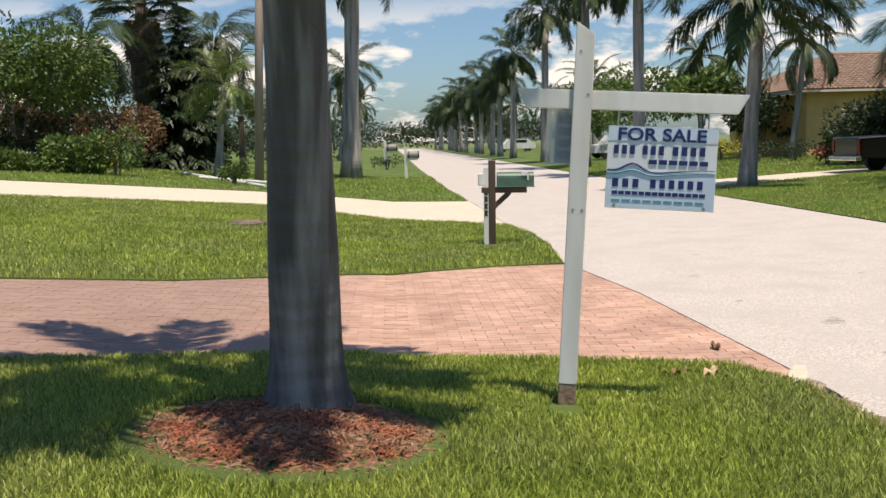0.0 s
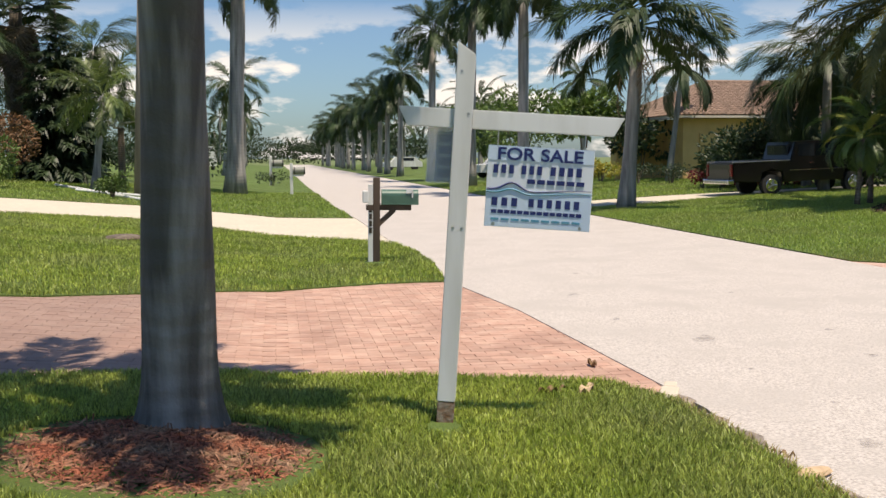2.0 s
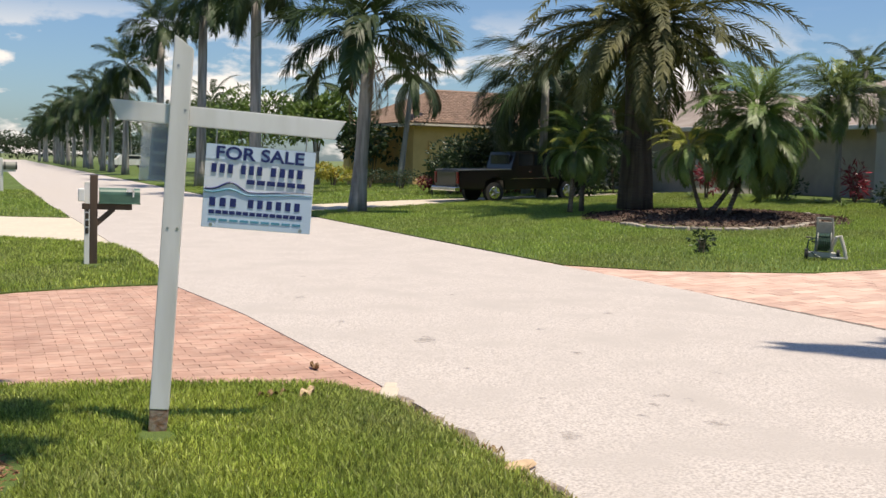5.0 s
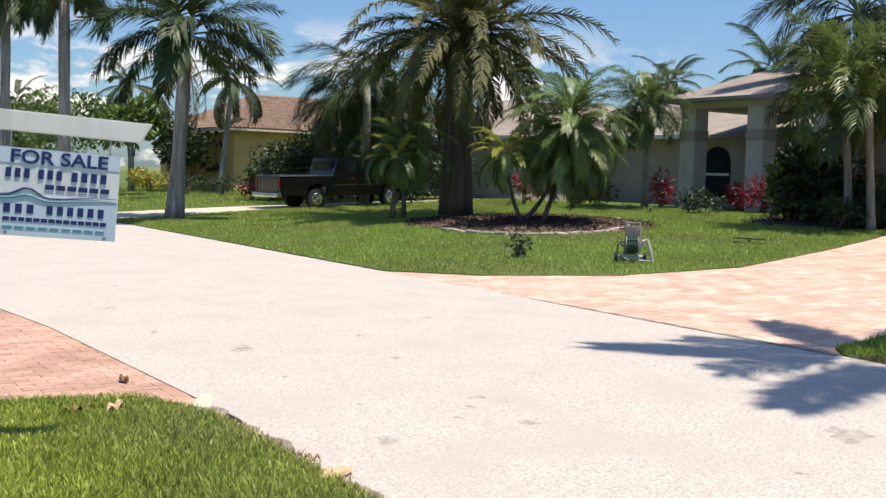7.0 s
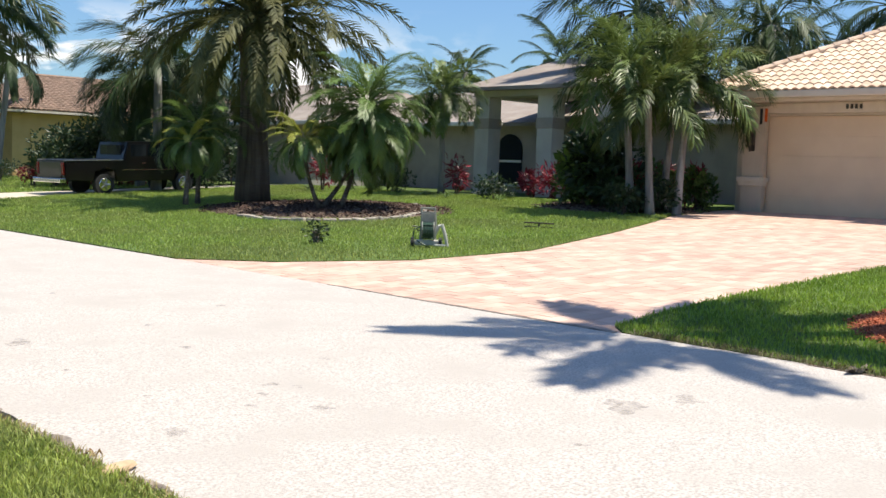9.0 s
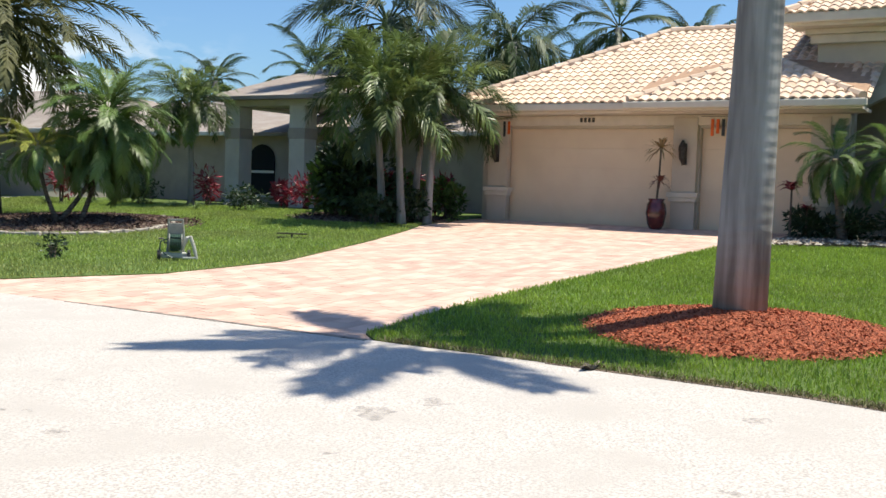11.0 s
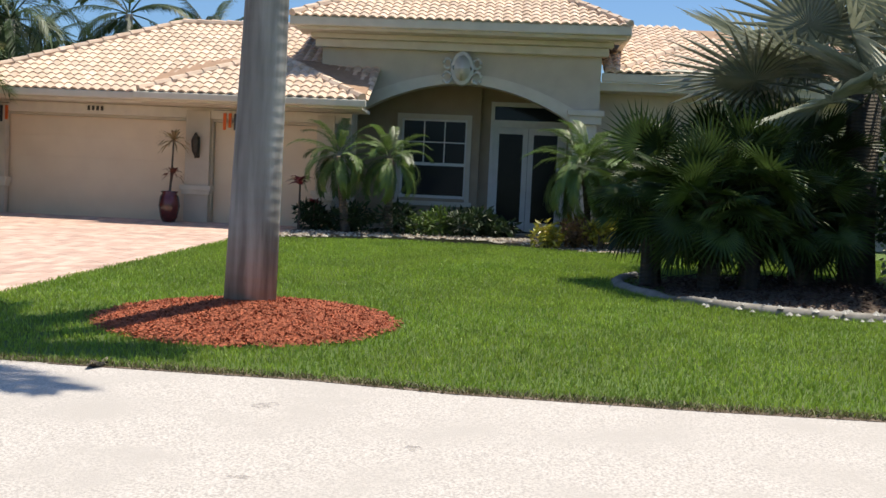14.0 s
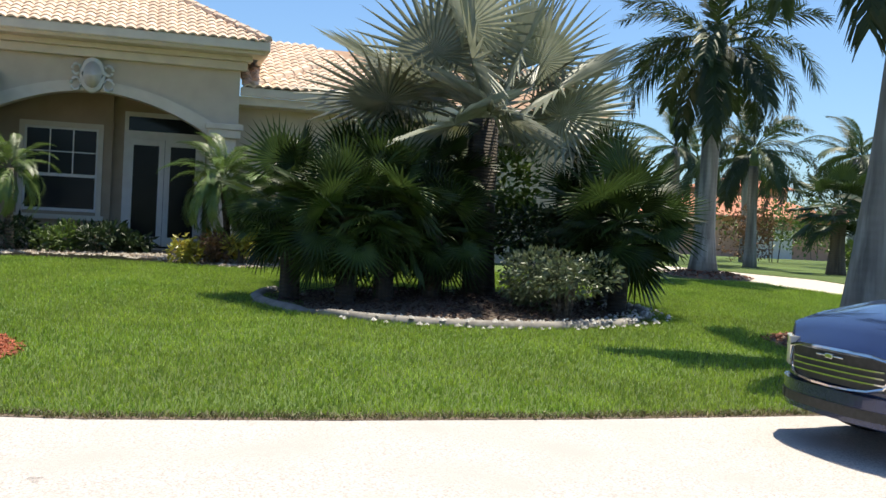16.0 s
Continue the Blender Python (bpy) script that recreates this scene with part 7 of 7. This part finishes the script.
for x, y, r in STAINS:
    p1, p2, p3 = rnd.uniform(0, 6), rnd.uniform(0, 6), rnd.uniform(0, 6)
    V = [(x + r * q * math.cos(a), y + r * q * math.sin(a), 0.0255) for a, q in [(k * 0.1745, 0.75 + 0.2 * math.sin(2 * k * 0.1745 + p1) + 0.14 * math.sin(3 * k * 0.1745 + p2) + 0.1 * math.sin(7 * k * 0.1745 + p3)) for k in range(36)]]
    tagged(link("road_stain", V, [tuple(range(36))], M["stain"]), "dark worn patch on the road", "stain", kind="structure")
sheet("road_seam", [(7.94, 5.35), (8.0, 5.35), (8.0, 7.5), (7.985, 9.6), (7.975, 9.6), (7.95, 7.5)], M["edge_soil"], 0.0275, "dark dirt-filled seam between road and pavers", "seam", skirt=0.01)
kerb = thing("edge_stone", pose(2.46, 6.02, 0.008, 0, 0, 65), "pale broken concrete edge at the drive corner", "edging")
part("chunk", boxes((-0.2, 0.16, -0.06, 0.06, -0.06, 0.025), (0.2, 0.34, -0.04, 0.05, -0.06, 0.018), bevel=0.012), M["concrete"], kerb)
for k in range(26):
    y = 5.8 - k * 0.13 + rnd.uniform(-0.03, 0.03)
    if k % 3:
        st = thing("edge_rubble", pose(2.47 + rnd.uniform(-0.03, 0.04), y, 0.02, 0, 0, rnd.uniform(0, 90)), "small crumbled asphalt lump beside the lawn", "rubble", "rubble along the lawn edge")
        part("lump", boxes((-0.022, 0.02, -0.013, 0.016, -0.015, 0.006), bevel=0.006), M["soil"], st)

# worn asphalt and soil along the edge of the near lawn, with straw in it
rnd = random.Random(340)
rim_out, rim_in = [], []
for k in range(46):
    y = 6.05 - k * 0.09
    rim_out.append((2.5 + 0.05 * math.sin(k * 0.9) * math.sin(k * 0.37) + rnd.uniform(-0.02, 0.035), y))
    rim_in.append((2.38, y))
sheet("road_edge", rim_out + list(reversed(rim_in)), M["edge_soil"], 0.0265, "crumbled dark asphalt edge beside the lawn", "road edge", skirt=0.02)
clod = thing("turf_clod", pose(2.49, 4.3, 0.03, 0, 0, 20), "dry tan clod of torn turf on the road edge", "clod")
link("clod_body", *[[Vector((q.x * 1.5, q.y * 0.7, q.z * 0.5)) for q in lathe([(0.05, -0.02), (0.075, 0.02), (0.06, 0.05), (0.02, 0.06)], 9)[0]], lathe([(0.05, -0.02), (0.075, 0.02), (0.06, 0.05), (0.02, 0.06)], 9)[1]], M["tan_bark"], clod)

# ---- pavers, laid in staggered rows ----
def paver_mesh(name, mat, a=0.2, b=0.1):
    v = [(-a / 2 + 0.001, -b / 2 + 0.001, 0.0), (a / 2 - 0.001, -b / 2 + 0.001, 0.0), (a / 2 - 0.001, b / 2 - 0.001, 0.0), (-a / 2 + 0.001, b / 2 - 0.001, 0.0)]
    t = [(x * 0.985, y * 0.975, 0.008) for x, y, z in v]
    me = bpy.data.meshes.new(name)
    me.from_pydata(v + t, [], [(4, 5, 6, 7), (0, 1, 5, 4), (1, 2, 6, 5), (2, 3, 7, 6), (3, 0, 4, 7)])
    me.materials.append(mat)
    return me


def pave(name, poly, base, mat, mat_far, label, a, b, near, seed):
    """Fill an outline with pavers: those that near() picks are parts, up to 300; the others are one joined field."""
    rnd = random.Random(seed)
    owner = thing(name, pose(0, 0, 0), label, "paving", kind="structure")
    xs, ys = [p[0] for p in poly], [p[1] for p in poly]
    x0, x1, y0, y1 = max(min(xs), -14), max(xs), min(ys), max(ys)
    gx, gy = np.meshgrid(np.arange(x0, x1, b), np.arange(y0, y1, a), indexing="ij")
    gx = gx + (np.arange(gx.shape[1]) % 2)[None, :] * b / 2
    ok = inside(gx, gy, poly)
    me = paver_mesh("paver", mat, b, a)
    V0 = np.array([v.co[:] for v in me.vertices])
    F0 = [tuple(p.vertices) for p in me.polygons]
    V, F, made = [], [], 0
    for x, y in zip(gx[ok], gy[ok]):
        x, y = float(x), float(y)
        z = rise(x) + base + rnd.uniform(-0.0015, 0.0015)
        slope = (rise(x + 0.01) - rise(x - 0.01)) / 0.02
        if made < 300 and near(x, y):
            share("paver", me, pose(x, y, z, rnd.uniform(-0.3, 0.3), rnd.uniform(-0.3, 0.3) - math.degrees(math.atan(slope)), 0), owner)
            made += 1
        else:
            q = len(V) * 8
            V.append(V0 + (x, y, z) + V0[:, :1] * (0, 0, slope))
            F += [tuple(i + q for i in t) for t in F0]
    tagged(link("paver_field", np.concatenate(V).tolist(), F, mat_far, owner), kind="stuff")


pave("red_brick_drive", DRIVE_NEAR, 0.006, M["red_paver"], M["red_paver_far"], "red brick paver driveway beside the road", 0.1, 0.2, lambda x, y: x > 0.9 and y < 8.6, 400)
pave("tan_paver_drive", DRIVE_HOUSE, 0.006, M["tan_paver"], M["tan_paver_far"], "tan and pink paver driveway up to the garage", 0.2, 0.32, lambda x, y: x < 11 and 6 < y < 9, 401)


# ---- grass ----
def grass(name, poly, density, height, width, mat, seed, label, keep=None, lean=0.5):
    """Blades of grass as bent slivers, scattered over an outline."""
    rng = np.random.default_rng(seed)
    xs, ys = np.array(poly).T
    x0, x1, y0, y1 = xs.min(), xs.max(), ys.min(), ys.max()
    if keep:
        x0, x1, y0, y1 = max(x0, keep[0]), min(x1, keep[1]), max(y0, keep[2]), min(y1, keep[3])
    n = int((x1 - x0) * (y1 - y0) * density)
    x, y = rng.uniform(x0, x1, n), rng.uniform(y0, y1, n)
    ok = inside(x, y, poly)
    for cx, cy, rx, ry in BARE:
        ok &= ((x - cx) / rx) ** 2 + ((y - cy) / ry) ** 2 > 1
    x, y = x[ok], y[ok]
    n = len(x)
    z = np.where(x > 8, 0.6 * np.clip((x - 8) / 16, 0, 1), np.where(x < 0, 0.08 * np.clip(-x, 0, 14), 0)) + 0.028
    tuft = 0.9 + 0.1 * np.sin(x * 5.1 + 1.3 * np.sin(y * 3.7)) * np.sin(y * 4.3 + 1.1 * np.sin(x * 2.9))
    h = height * rng.uniform(0.55, 1.25, n) * tuft
    az, wa = rng.uniform(0, 6.283, n), rng.uniform(0, 6.283, n)
    bend = h * lean * rng.uniform(0.2, 1.6, n)
    w = width * rng.uniform(0.6, 1.3, n)
    co = np.zeros((n, 5, 3), np.float32)
    ca, sa, cw, sw = np.cos(az), np.sin(az), np.cos(wa), np.sin(wa)
    for i, (s, hh, bb) in enumerate(((-1, 0, 0), (1, 0, 0), (0.8, 0.6, 0.35), (-0.8, 0.6, 0.35), (0, 0.95, 1.0))):
        co[:, i, 0] = x + cw * w * s + ca * bend * bb
        co[:, i, 1] = y + sw * w * s + sa * bend * bb
        co[:, i, 2] = z + h * hh
    me = bpy.data.meshes.new(name)
    me.vertices.add(n * 5)
    me.vertices.foreach_set("co", co.ravel())
    me.loops.add(n * 7)
    me.loops.foreach_set("vertex_index", (np.arange(n)[:, None] * 5 + np.array([0, 1, 2, 3, 3, 2, 4])).astype(np.int32).ravel())
    me.polygons.add(n * 2)
    me.polygons.foreach_set("loop_start", (np.arange(n)[:, None] * 7 + np.array([0, 4])).astype(np.int32).ravel())
    me.update(calc_edges=True)
    me.materials.append(mat)
    tagged(new(name, me), label, "grass", kind="stuff")


BARE = [(0.92, 5.42, 0.1, 0.17), (1.4, 14.3, 0.16, 0.3), (-0.56, 5.02, 0.82, 0.78), (10.42, 2.55, 1.43, 1.45), (15.3, -4.7, 2.3, 2.9), (16.2, 19.9, 2.85, 3.3), (11.6, -9.0, 1.05, 0.9), (22.3, 15.4, 1.8, 2.3), (-2.45, 17.1, 0.3, 0.3)]
grass("grass_near", LAWN_NEAR, 9000, 0.053, 0.0036, M["blade"], 410, "thick sunlit blades of the near lawn", (-3.6, 2.5, 3.3, 7.4))
grass("grass_mailbox", LAWN_MAIL, 1500, 0.06, 0.005, M["blade"], 411, "grass blades of the strip by the mailbox", (-8, 2.3, 9.4, 22.3))
grass("grass_left", LAWN_LEFT, 160, 0.08, 0.012, M["blade_mid"], 412, "grass blades of the garden lawn", (-14, 2, 24.3, 44))
grass("grass_middle", LAWN_MID, 600, 0.06, 0.007, M["blade_mid"], 413, "grass blades before the grey house", (8, 24, 10, 31.5))
grass("grass_house", LAWN_HOUSE, 1300, 0.06, 0.005, M["blade_dark"], 414, "bright grass blades before the tiled house", (7.6, 22, -15, 5.8))
grass("grass_far", LAWN_FAR, 120, 0.08, 0.014, M["blade_mid"], 415, "grass blades under the palm row", (8, 20, 31.6, 55))
grass("straw_edge", [(2.36, 2.6), (2.5, 2.6), (2.5, 5.2), (2.47, 5.85), (2.36, 5.85)], 2600, 0.045, 0.003, M["straw"], 416, "dry straw-coloured blades along the road edge", lean=0.9)
EDGE = [(7.88, -12.4), (7.76, -6), (7.62, -3.5), (7.6, -1.5), (7.68, 0.3), (7.88, 1.4), (7.94, 3.5), (7.96, 5.2)]
grass("edge_tufts", EDGE + [(x + 0.16, y) for x, y in reversed(EDGE)], 2600, 0.05, 0.005, M["edge_blade"], 417, "dark rough grass along the lawn edge", lean=1.3)
